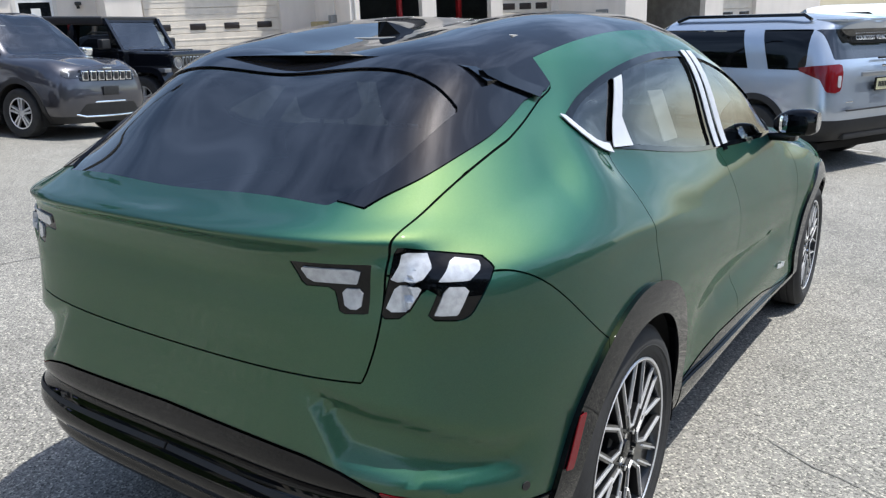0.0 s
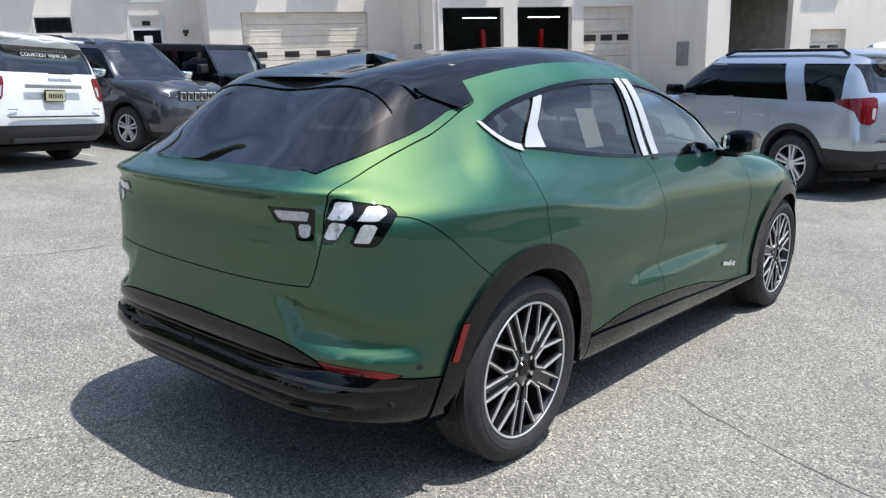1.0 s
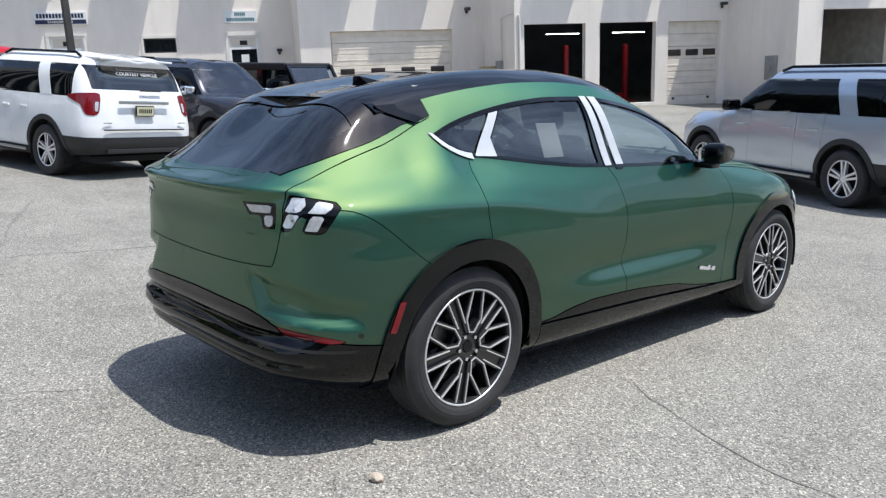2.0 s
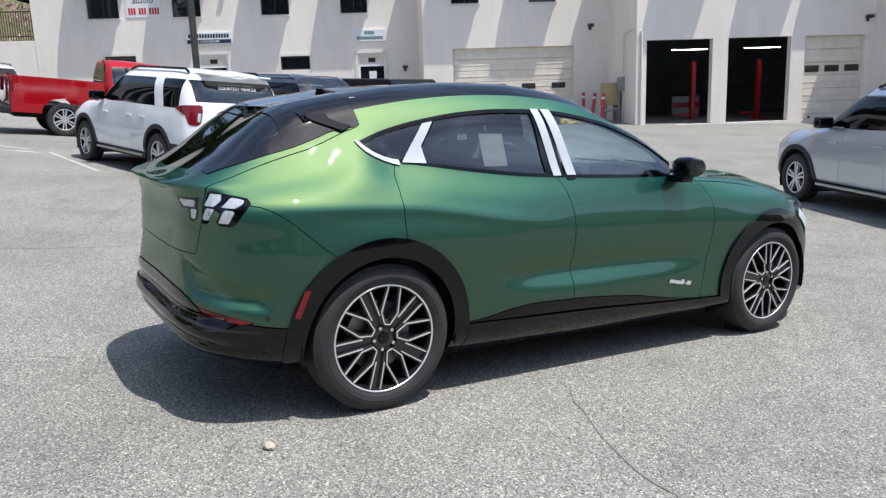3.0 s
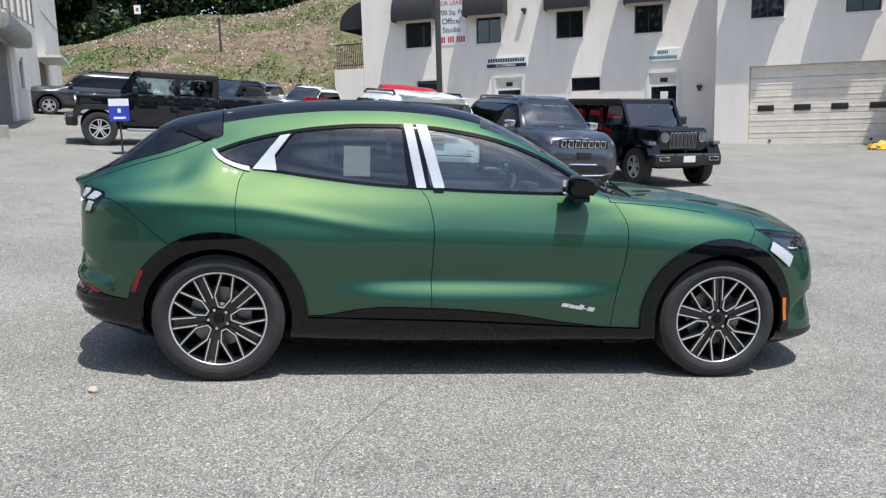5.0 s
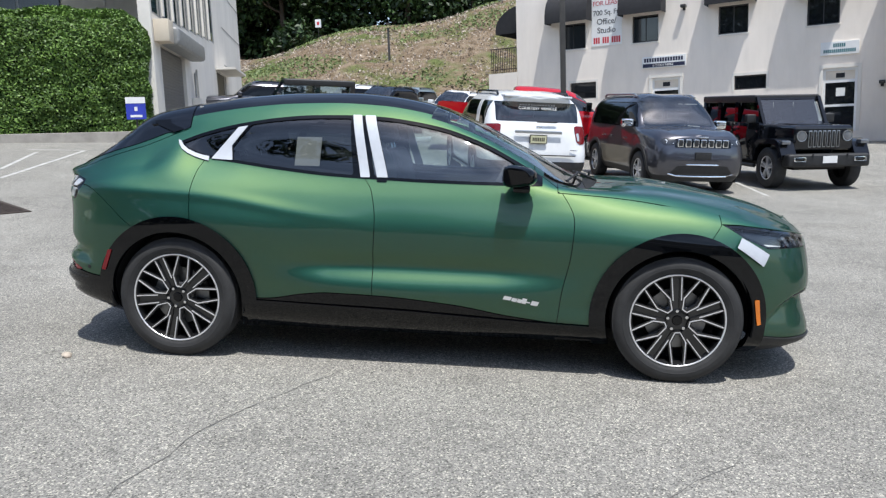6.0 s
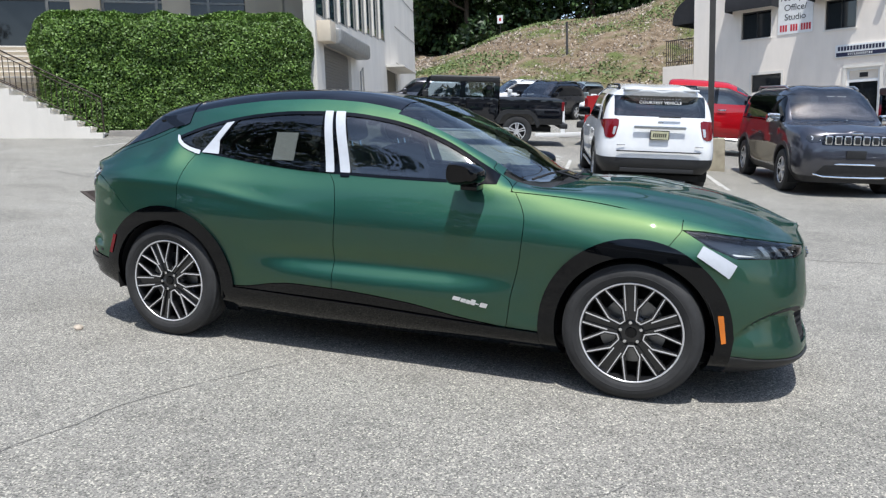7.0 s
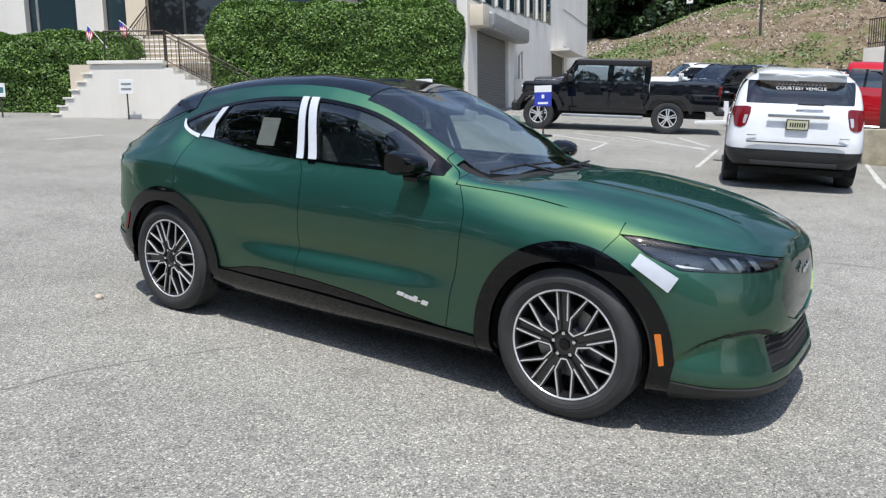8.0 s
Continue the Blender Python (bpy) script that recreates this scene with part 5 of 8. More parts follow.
def small_flag(x, y, z, lean, label):
    f = thing("small_flag", label, "flag", HEDGE_AT @ Matrix.Translation((x, y, z)) @ Matrix.Rotation(radians(lean), 4, "Y"), "small flags")
    part("staff", tube([(0, 0, -0.45), (0, 0, 0.42)], 0.012, 6), SIGN_WHITE, f, "thin pale staff")
    for i in range(7):
        pts = []
        for j in range(9):
            u = j / 8
            pts.append((-0.015 - 0.26 * u, 0.03 * math.sin(u * 7), 0.16 + i * 0.034 - 0.22 * u))
        verts = [(a, b + d, c + e) for a, b, c in pts for d, e in ((0, 0), (0, 0.034))]
        part("stripe", (verts, [(2 * k, 2 * k + 2, 2 * k + 3, 2 * k + 1) for k in range(8)]), SIGN_RED if i % 2 == 0 else SIGN_WHITE, f)
    part("canton", ([(-0.015, -0.012, 0.29), (-0.12, -0.012, 0.20), (-0.12, -0.012, 0.30), (-0.015, -0.012, 0.39)], [(0, 1, 2, 3)]), SIGN_BLUE, f, "blue corner field", smooth=False)


small_flag(-1.45, 1.12, 4.12, -38, "small striped flag leaning out of the hedge")
small_flag(-0.45, 1.12, 4.30, -50, "small striped flag leaning over the steps wall")
# ------------------------------------------------------------------ the green car
# Its own axes: x forwards from the rear axle, y to its left, z up from the ground under it.
TILT = Matrix(((0.99829, 0.00032, 0.05840, 0), (0.00032, 0.99994, -0.01098, 0), (-0.05840, 0.01098, 0.99823, 0), (0, 0, 0, 1)))
AXLES = (0.0, 2.984)
HUB = 0.370

BODY_LEVELS = [
    # underside edge, rocker, scallop, flank, shoulder
    (-0.76, 3.862, 4.6, 3.6, [(-0.8, 0.76), (1.5, 0.80), (3.8, 0.74)], [(-0.76, 0.30), (-0.4, 0.24), (0.5, 0.20), (2.5, 0.19), (3.4, 0.17), (3.8, 0.19)]),
    (-0.87, 3.888, 5.0, 3.6, [(-0.8, 0.86), (0.6, 0.875), (1.5, 0.87), (3.0, 0.895), (3.8, 0.86)], [(-0.87, 0.38), (-0.4, 0.32), (0.5, 0.30), (2.5, 0.27), (3.8, 0.24)]),
    (-0.885, 3.864, 5.0, 3.5, [(-0.8, 0.89), (-0.2, 0.925), (0.6, 0.895), (0.9, 0.908), (1.4, 0.914), (1.9, 0.910), (2.4, 0.90), (3.0, 0.925), (3.8, 0.88)], [(-0.87, 0.47), (0.5, 0.45), (3.8, 0.42)]),
    (-0.865, 3.872, 5.0, 3.4, [(-0.8, 0.895), (-0.2, 0.935), (0.6, 0.91), (1.4, 0.888), (2.3, 0.90), (3.0, 0.935), (3.8, 0.885)], [(-0.87, 0.64), (1.0, 0.64), (3.3, 0.62), (3.84, 0.58)]),
    (-0.85, 3.853, 5.0, 3.3, [(-0.85, 0.875), (-0.3, 0.925), (0.1, 0.935), (0.8, 0.905), (1.4, 0.885), (2.2, 0.895), (2.8, 0.925), (3.1, 0.925), (3.8, 0.84)], [(-0.85, 0.87), (0.0, 0.87), (2.4, 0.85), (3.2, 0.82), (3.86, 0.75)]),
    (-0.865, 3.838, 5.0, 3.2, [(-0.87, 0.85), (-0.3, 0.885), (0.1, 0.885), (0.7, 0.855), (1.3, 0.845), (2.1, 0.85), (2.7, 0.865), (3.1, 0.868), (3.4, 0.865), (3.8, 0.83)], [(-0.87, 1.02), (-0.2, 1.05), (0.6, 1.02), (1.4, 1.0), (2.4, 0.985), (3.0, 0.95), (3.4, 0.893), (3.84, 0.81)]),
    # belt and fender crown, window head and bonnet edge, roof edge, middle
    (-0.88, 3.815, 4.6, 3.0, [(-0.88, 0.78), (-0.5, 0.77), (-0.03, 0.735), (0.4, 0.765), (1.2, 0.795), (2.05, 0.805), (2.4, 0.785), (3.0, 0.745), (3.3, 0.75), (3.74, 0.74)],
     [(-0.88, 1.085), (-0.5, 1.135), (-0.25, 1.185), (-0.03, 1.25), (0.14, 1.205), (0.36, 1.180), (0.61, 1.152), (0.94, 1.124), (1.49, 1.105), (2.05, 1.098), (2.4, 1.075), (2.9, 1.04), (3.3, 0.972), (3.6, 0.902), (3.82, 0.85)]),
    (-0.885, 3.805, 4.4, 2.8, [(-0.88, 0.72), (-0.4, 0.67), (0.0, 0.655), (0.6, 0.645), (1.2, 0.64), (1.6, 0.65), (2.05, 0.69), (2.45, 0.66), (3.0, 0.55), (3.7, 0.55)],
     [(-0.88, 1.105), (-0.6, 1.19), (-0.3, 1.275), (-0.04, 1.345), (0.11, 1.385), (0.32, 1.432), (0.57, 1.472), (0.9, 1.495), (1.21, 1.490), (1.40, 1.468), (1.58, 1.434), (1.84, 1.347), (2.07, 1.232), (2.3, 1.112), (2.45, 1.09), (2.8, 1.085), (3.2, 1.037), (3.55, 0.957), (3.80, 0.872)]),
    (-0.87, 3.81, 4.0, 2.6, [(-0.87, 0.56), (-0.4, 0.53), (0.4, 0.53), (1.3, 0.535), (1.8, 0.55), (2.4, 0.45), (3.0, 0.34), (3.7, 0.32)],
     [(-0.87, 1.12), (-0.66, 1.225), (-0.42, 1.385), (-0.3, 1.44), (-0.1, 1.485), (0.12, 1.525), (0.38, 1.56), (0.66, 1.582), (0.95, 1.588), (1.2, 1.575), (1.45, 1.538), (1.75, 1.435), (2.1, 1.265), (2.38, 1.118), (2.55, 1.10), (2.8, 1.105), (3.2, 1.058), (3.55, 0.982), (3.80, 0.885)]),
    (-0.85, 3.80, 4.0, 2.6, None,
     [(-0.85, 1.13), (-0.66, 1.24), (-0.42, 1.41), (-0.33, 1.455), (-0.1, 1.505), (0.12, 1.545), (0.38, 1.582), (0.66, 1.605), (0.95, 1.612), (1.2, 1.600), (1.45, 1.565), (1.75, 1.47), (2.1, 1.305), (2.42, 1.14), (2.55, 1.11), (2.8, 1.11), (3.2, 1.063), (3.55, 0.990), (3.79, 0.900)]),
]

X, Y, Z, L = (lambda v: v[:, 0]), (lambda v: np.abs(v[:, 1])), (lambda v: v[:, 2]), (lambda v: v[:, 3])
GAP = 0.0022
BELT = [(-0.06, 1.315), (0.0, 1.268), (0.14, 1.217), (0.36, 1.188), (0.61, 1.158), (0.94, 1.129), (1.16, 1.120), (1.49, 1.109), (1.85, 1.105), (2.2, 1.105)]
HEAD = [(-0.06, 1.305), (0.11, 1.370), (0.32, 1.424), (0.57, 1.466), (0.8, 1.486), (1.02, 1.490), (1.21, 1.484), (1.40, 1.462), (1.58, 1.428), (1.84, 1.340), (2.07, 1.222), (2.2, 1.145), (2.28, 1.095)]
REAR_DOOR_BACK = [(0.34, 0.44), (0.45, 0.30), (0.6, 0.22), (0.75, 0.14), (0.87, 0.104), (1.013, 0.098), (1.136, 0.105), (1.22, 0.14)]
DOOR_SPLIT = [(0.30, 1.215), (0.6, 1.208), (0.87, 1.217), (1.05, 1.186), (1.135, 1.135), (1.5, 1.085)]
FRONT_DOOR_FRONT = [(0.27, 2.285), (0.309, 2.298), (0.488, 2.321), (0.735, 2.368), (0.91, 2.379), (1.064, 2.309), (1.187, 2.143)]
CLAD_TOP = [(0.40, 0.385), (0.56, 0.389), (0.80, 0.429), (0.94, 0.442), (1.22, 0.438), (1.69, 0.403), (2.02, 0.350), (2.30, 0.318)]
ROCKER_TOP = [(0.38, 0.380), (0.52, 0.378), (1.35, 0.361), (1.86, 0.338), (2.32, 0.320), (2.62, 0.312)]
HATCH_LINE = [(-0.90, 1.078), (-0.78, 1.115), (-0.685, 1.152), (-0.60, 1.18), (-0.50, 1.212), (-0.35, 1.256), (-0.23, 1.30), (-0.10, 1.355), (0.0, 1.396), (0.035, 1.445), (0.06, 1.50)]
BONNET_LINE = [(2.25, 1.072), (2.6, 1.05), (3.0, 0.995), (3.2, 0.930), (3.54, 0.892), (3.70, 0.858), (3.81, 0.828), (3.88, 0.805)]


def arch(v, r):
    far = np.minimum(*(np.hypot(X(v) - a, Z(v) - HUB) for a in AXLES))
    return np.where((Y(v) > 0.45) & (Z(v) < 1.0), far - r, 9.0)


def in_window(v):
    return np.maximum.reduce([pchip(BELT, X(v)) - Z(v), Z(v) - pchip(HEAD, X(v)), X(v) - 2.19, -0.055 - X(v), 4.9 - L(v), L(v) - 7.6])


def in_hatch(v):
    top = np.maximum.reduce([pchip(HATCH_LINE, X(v)) - Z(v), Y(v) - 0.662, X(v) - 0.055 + 0.10 * (1 - Y(v) ** 2)])
    tail = np.maximum.reduce([0.785 + 0.05 * Y(v) ** 2 - Z(v), Y(v) - pchip([(0.74, 0.56), (0.79, 0.60), (0.84, 0.622), (0.95, 0.648), (1.06, 0.655), (1.2, 0.662), (1.6, 0.664)], Z(v)), X(v) + 0.5])
    return np.minimum(top, tail)


REAR = lambda v: (X(v) + Y(v)) * 0.7071
NOSE = lambda v: (X(v) - Y(v)) * 0.7071
LAMP = [(-0.067, 1.094), (0.111, 1.067), (0.136, 1.045), (0.123, 1.021), (0.080, 0.954), (0.058, 0.943), (-0.011, 0.948), (-0.013, 0.958), (0.011, 1.013), (-0.021, 1.014), (-0.053, 0.964), (-0.069, 0.950), (-0.107, 0.948), (-0.100, 0.982), (-0.076, 1.080)]
LENSES = [[(-0.060, 1.083), (-0.008, 1.080), (-0.001, 1.053), (-0.026, 1.028), (-0.088, 1.025), (-0.066, 1.060)], [(-0.074, 1.019), (-0.023, 1.018), (-0.055, 0.965), (-0.098, 0.963)],
          [(0.041, 1.069), (0.100, 1.059), (0.104, 1.044), (0.074, 1.023), (0.009, 1.026), (0.028, 1.046)], [(0.025, 1.016), (0.077, 1.012), (0.048, 0.956), (-0.001, 0.958)]]
GATE_LAMP = [(0.45, 1.055), (0.628, 1.060), (0.622, 0.955), (0.56, 0.950), (0.545, 1.005), (0.47, 1.00)]
GATE_LENS = [[(0.475, 1.045), (0.61, 1.049), (0.60, 1.018), (0.49, 1.014)], [(0.565, 1.006), (0.612, 1.008), (0.606, 0.964), (0.572, 0.962)]]
HEADLAMP = [(1.665, 0.925), (1.766, 0.920), (2.029, 0.884), (2.270, 0.850), (2.455, 0.822), (2.40, 0.790), (2.290, 0.777), (1.885, 0.790), (1.754, 0.848)]
REFLECTOR = [(-0.126, 0.567), (0.05, 0.538), (0.112, 0.525), (0.164, 0.510), (0.10, 0.505), (-0.098, 0.534)]
GRILLE = [(-0.25, 0.803), (0.25, 0.803), (0.395, 0.735), (0.424, 0.641), (0.343, 0.545), (0.137, 0.487), (-0.137, 0.487), (-0.343, 0.545), (-0.424, 0.641), (-0.395, 0.735)]


SCOOP_TOP = [(0.30, 0.475), (0.44, 0.500), (0.58, 0.532), (0.68, 0.525), (0.76, 0.490), (0.82, 0.420), (0.88, 0.30)]


def sculpt(geo):
    """Presses the pockets of the bumpers and the bonnet creases into the smooth body."""
    v, f = geo
    v = v.copy()
    pocket = np.clip(-poly_gap([(0.42, 0.80), (0.55, 0.60), (0.90, 0.54), (0.90, 0.66), (0.72, 0.74)], Y(v), Z(v)) / 0.060, 0, 1)
    pocket = pocket * pocket * (3 - 2 * pocket)
    v[:, 0] += np.where(X(v) < -0.45, pocket * 0.030, 0)
    v[:, 1] -= np.sign(v[:, 1]) * np.where(X(v) < -0.45, pocket * 0.010, 0)
    below = pchip(SCOOP_TOP, Y(v)) - Z(v)
    cheek = np.clip(below / 0.040, 0, 1) ** 1.5 * np.exp(-np.maximum(below, 0) / 0.085) * np.clip((0.86 - Y(v)) / 0.10, 0, 1) * np.clip((Y(v) - 0.30) / 0.1, 0, 1)
    v[:, 0] -= np.where(X(v) > 3.3, cheek * 0.060, 0)
    v[:, 1] += np.where(X(v) > 3.3, cheek * 0.030, 0) * -np.sign(v[:, 1]) * np.clip((Y(v) - 0.6) / 0.2, 0, 1)
    # the step and the groove of the black lower bumper
    groove = 0.026 * np.exp(-((Z(v) - 0.525) / 0.028) ** 2) - 0.010 * np.exp(-((Z(v) - 0.455) / 0.022) ** 2) + 0.018 * np.exp(-((Z(v) - 0.40) / 0.018) ** 2)
    rear = np.clip((-0.50 - X(v)) / 0.12, 0, 1) * (Z(v) < 0.60) * np.clip((0.86 - Y(v)) / 0.10, 0, 1)
    v[:, 0] += groove * rear
    # lip of the tail and the recess under it
    stern = np.clip((-0.55 - X(v)) / 0.15, 0, 1) * np.clip((0.84 - Y(v)) / 0.15, 0, 1)
    v[:, 0] -= stern * 0.038 * np.exp(-((Z(v) - 1.112) / 0.026) ** 2)
    v[:, 0] += stern * 0.016 * np.exp(-((Z(v) - 1.00) / 0.06) ** 2) * (Y(v) < 0.70)
    # haunch crease over the rear wheel and the hollow of the doors
    lift = np.exp(-((Z(v) - pchip([(-0.6, 1.03), (0.1, 1.01), (0.9, 0.90), (1.3, 0.86)], X(v))) / 0.035) ** 2) * np.clip((X(v) + 0.7) / 0.5, 0, 1) * np.clip((1.2 - X(v)) / 0.7, 0, 1)
    v[:, 1] += np.sign(v[:, 1]) * lift * 0.010
    hollow = np.exp(-((Z(v) - 0.600) / 0.062) ** 2) * np.clip((X(v) - 0.55) / 0.4, 0, 1) * np.clip((2.45 - X(v)) / 0.5, 0, 1)
    v[:, 1] -= np.sign(v[:, 1]) * hollow * np.where(Y(v) > 0.7, 0.027, 0)
    crease = np.abs(Y(v) - pchip([(2.4, 0.50), (3.0, 0.46), (3.7, 0.36)], X(v)))
    v[:, 2] += np.where((X(v) > 2.55) & (X(v) < 3.72) & (L(v) > 6.2), 0.010 * np.exp(-(crease / 0.05) ** 2) * np.clip((X(v) - 2.55) / 0.3, 0, 1) * np.clip((3.72 - X(v)) / 0.2, 0, 1), 0)
    return v, f


GRILLE_GREEN = solid_paint("dark_green_grille_panel", (0.008, 0.022, 0.018), 1.0, 0.3, ior=1.38)
MIRROR = surface("mirror_glass", (0.9, 0.9, 0.9), 0.02, 1.0, vary=0.0)
WHEELS, REPEATS = {}, {}


def spoke_bar(p, q, width, y0, y1):
    """A straight bar between two points (x, z) of a wheel face, from depth y0 to y1."""
    d = Vector((q[0] - p[0], q[1] - p[1]))
    n = Vector((-d.y, d.x)).normalized() * width / 2
    return prism([(p[0] + n.x, p[1] + n.y), (p[0] - n.x, p[1] - n.y), (q[0] - n.x, q[1] - n.y), (q[0] + n.x, q[1] + n.y)], y0, y1, lambda x, z, y: (x, y, z))


def road_wheel(car, at, side, turn):
    """One wheel of the green car; its face looks to -y before it is turned to its side."""
    w = new("wheel")
    w.parent = car
    w.matrix_local = Matrix.Translation(at) @ Matrix.Rotation(0 if side > 0 else math.pi, 4, "Z") @ Matrix.Rotation(turn, 4, "Y")
    if not WHEELS:
        r = 0.368
        tread = [(0.262, -0.085), (0.276, -0.100), (0.300, -0.111), (0.322, -0.1125), (0.340, -0.1065), (0.353, -0.095), (0.362, -0.084)]
        for k in range(4):
            y = -0.075 + k * 0.043
            tread += [(r - 0.001, y - 0.008), (r, y), (r, y + 0.024), (r - 0.008, y + 0.0245), (r - 0.008, y + 0.031)]
        tread += [(0.358, 0.092), (0.345, 0.106), (0.30, 0.112), (0.262, 0.085)]
        WHEELS["tyre"] = mesh_of("tyre", *lathe(tread, 72), RUBBER, True, 40)
        WHEELS["ring"] = mesh_of("sidewall_ring", *joined(lathe([(0.306, -0.1125), (0.309, -0.1140), (0.312, -0.1130)], 72), lathe([(0.286, -0.1055), (0.289, -0.1075), (0.292, -0.1085)], 72)), RUBBER, True, 40)
        WHEELS["barrel"] = mesh_of("rim", *lathe([(0.264, -0.088), (0.272, -0.094), (0.270, -0.100), (0.258, -0.096), (0.247, -0.07), (0.240, 0.06), (0.254, 0.085)], 72), ALLOY_DARK, True, 40)
        WHEELS["lip"] = mesh_of("rim_lip", *lathe([(0.2620, -0.0985), (0.2645, -0.1015), (0.2695, -0.1015), (0.2720, -0.0985)], 72), ALLOY, True, 30)
        WHEELS["hub"] = mesh_of("hub", *lathe([(0.0, -0.078), (0.05, -0.080), (0.075, -0.072), (0.09, -0.06), (0.09, -0.02)], 40), ALLOY_DARK, True, 30)
        pts = [(0.070, -0.015), (0.128, -0.045), (0.258, -0.033), (0.258, 0.033), (0.128, 0.045), (0.070, 0.015)]
        fork, edge = [], []
        for i in (3, 4, 5, 0, 1):
            edge.append(spoke_bar(pts[i], pts[(i + 1) % 6], 0.0058, -0.097 if i in (1, 3) else -0.094, -0.088))
            fork.append(spoke_bar(pts[i], pts[(i + 1) % 6], 0.020, -0.0905, -0.045))
        REPEATS["fork_spoke"] = (mesh_of("fork_spoke", *joined(*fork), ALLOY_DARK, True, 30), 0.0, "black painted fork spoke")
        REPEATS["fork_edge"] = (mesh_of("fork_edge", *joined(*edge), ALLOY, True, 30), 0.0, "machined silver spoke edge")
        straight = [spoke_bar((0.07, 0), (0.258, 0), 0.042, -0.078, -0.05)] + [spoke_bar((0.07, e * 0.022), (0.258, e * 0.028), 0.020, -0.0905, -0.045) for e in (-1, 1)]
        REPEATS["straight_spoke"] = (mesh_of("straight_spoke", *joined(*straight), ALLOY_DARK, True, 30), math.pi / 5, "black painted straight spoke")
        for e in (-1, 1):
            REPEATS["edge", e] = (mesh_of("spoke_edge", *spoke_bar((0.120, e * 0.023), (0.258, e * 0.028), 0.0054, -0.096, -0.088), ALLOY, True, 30), math.pi / 5, "machined silver spoke edge")
        v, f = lathe([(0.0, -0.092), (0.009, -0.091), (0.011, -0.078)], 8)
        REPEATS["nut"] = (mesh_of("wheel_nut", [(x + 0.056, y, z) for x, y, z in v], f, CHROME, True, 30), math.pi / 5, "bright wheel nut")
        WHEELS["cap"] = mesh_of("centre_cap", *lathe([(0.0, -0.088), (0.026, -0.087), (0.031, -0.078)], 24), GLOSS_BLACK, True, 40)
        WHEELS["disc"] = mesh_of("brake_disc", *lathe([(0.0, -0.02), (0.175, -0.02), (0.175, 0.005), (0.0, 0.005)], 40), DISC_STEEL, True, 30)
        WHEELS["backing"] = mesh_of("backing", *lathe([(0.0, 0.03), (0.243, 0.03)], 32), DARK_VOID, True, 30)
    for key in WHEELS:
        p = new(WHEELS[key].name, WHEELS[key])
        p.parent = w
        if key == "lip":
            tagged(p, "machined silver rim edge")
    for me, offset, label in REPEATS.values():
        for k in range(5):
            p = tagged(new(me.name, me), label)
            p.parent = w
            p.matrix_local = Matrix.Rotation(-(2 * math.pi * k / 5 + math.pi / 2 + offset), 4, "Y")


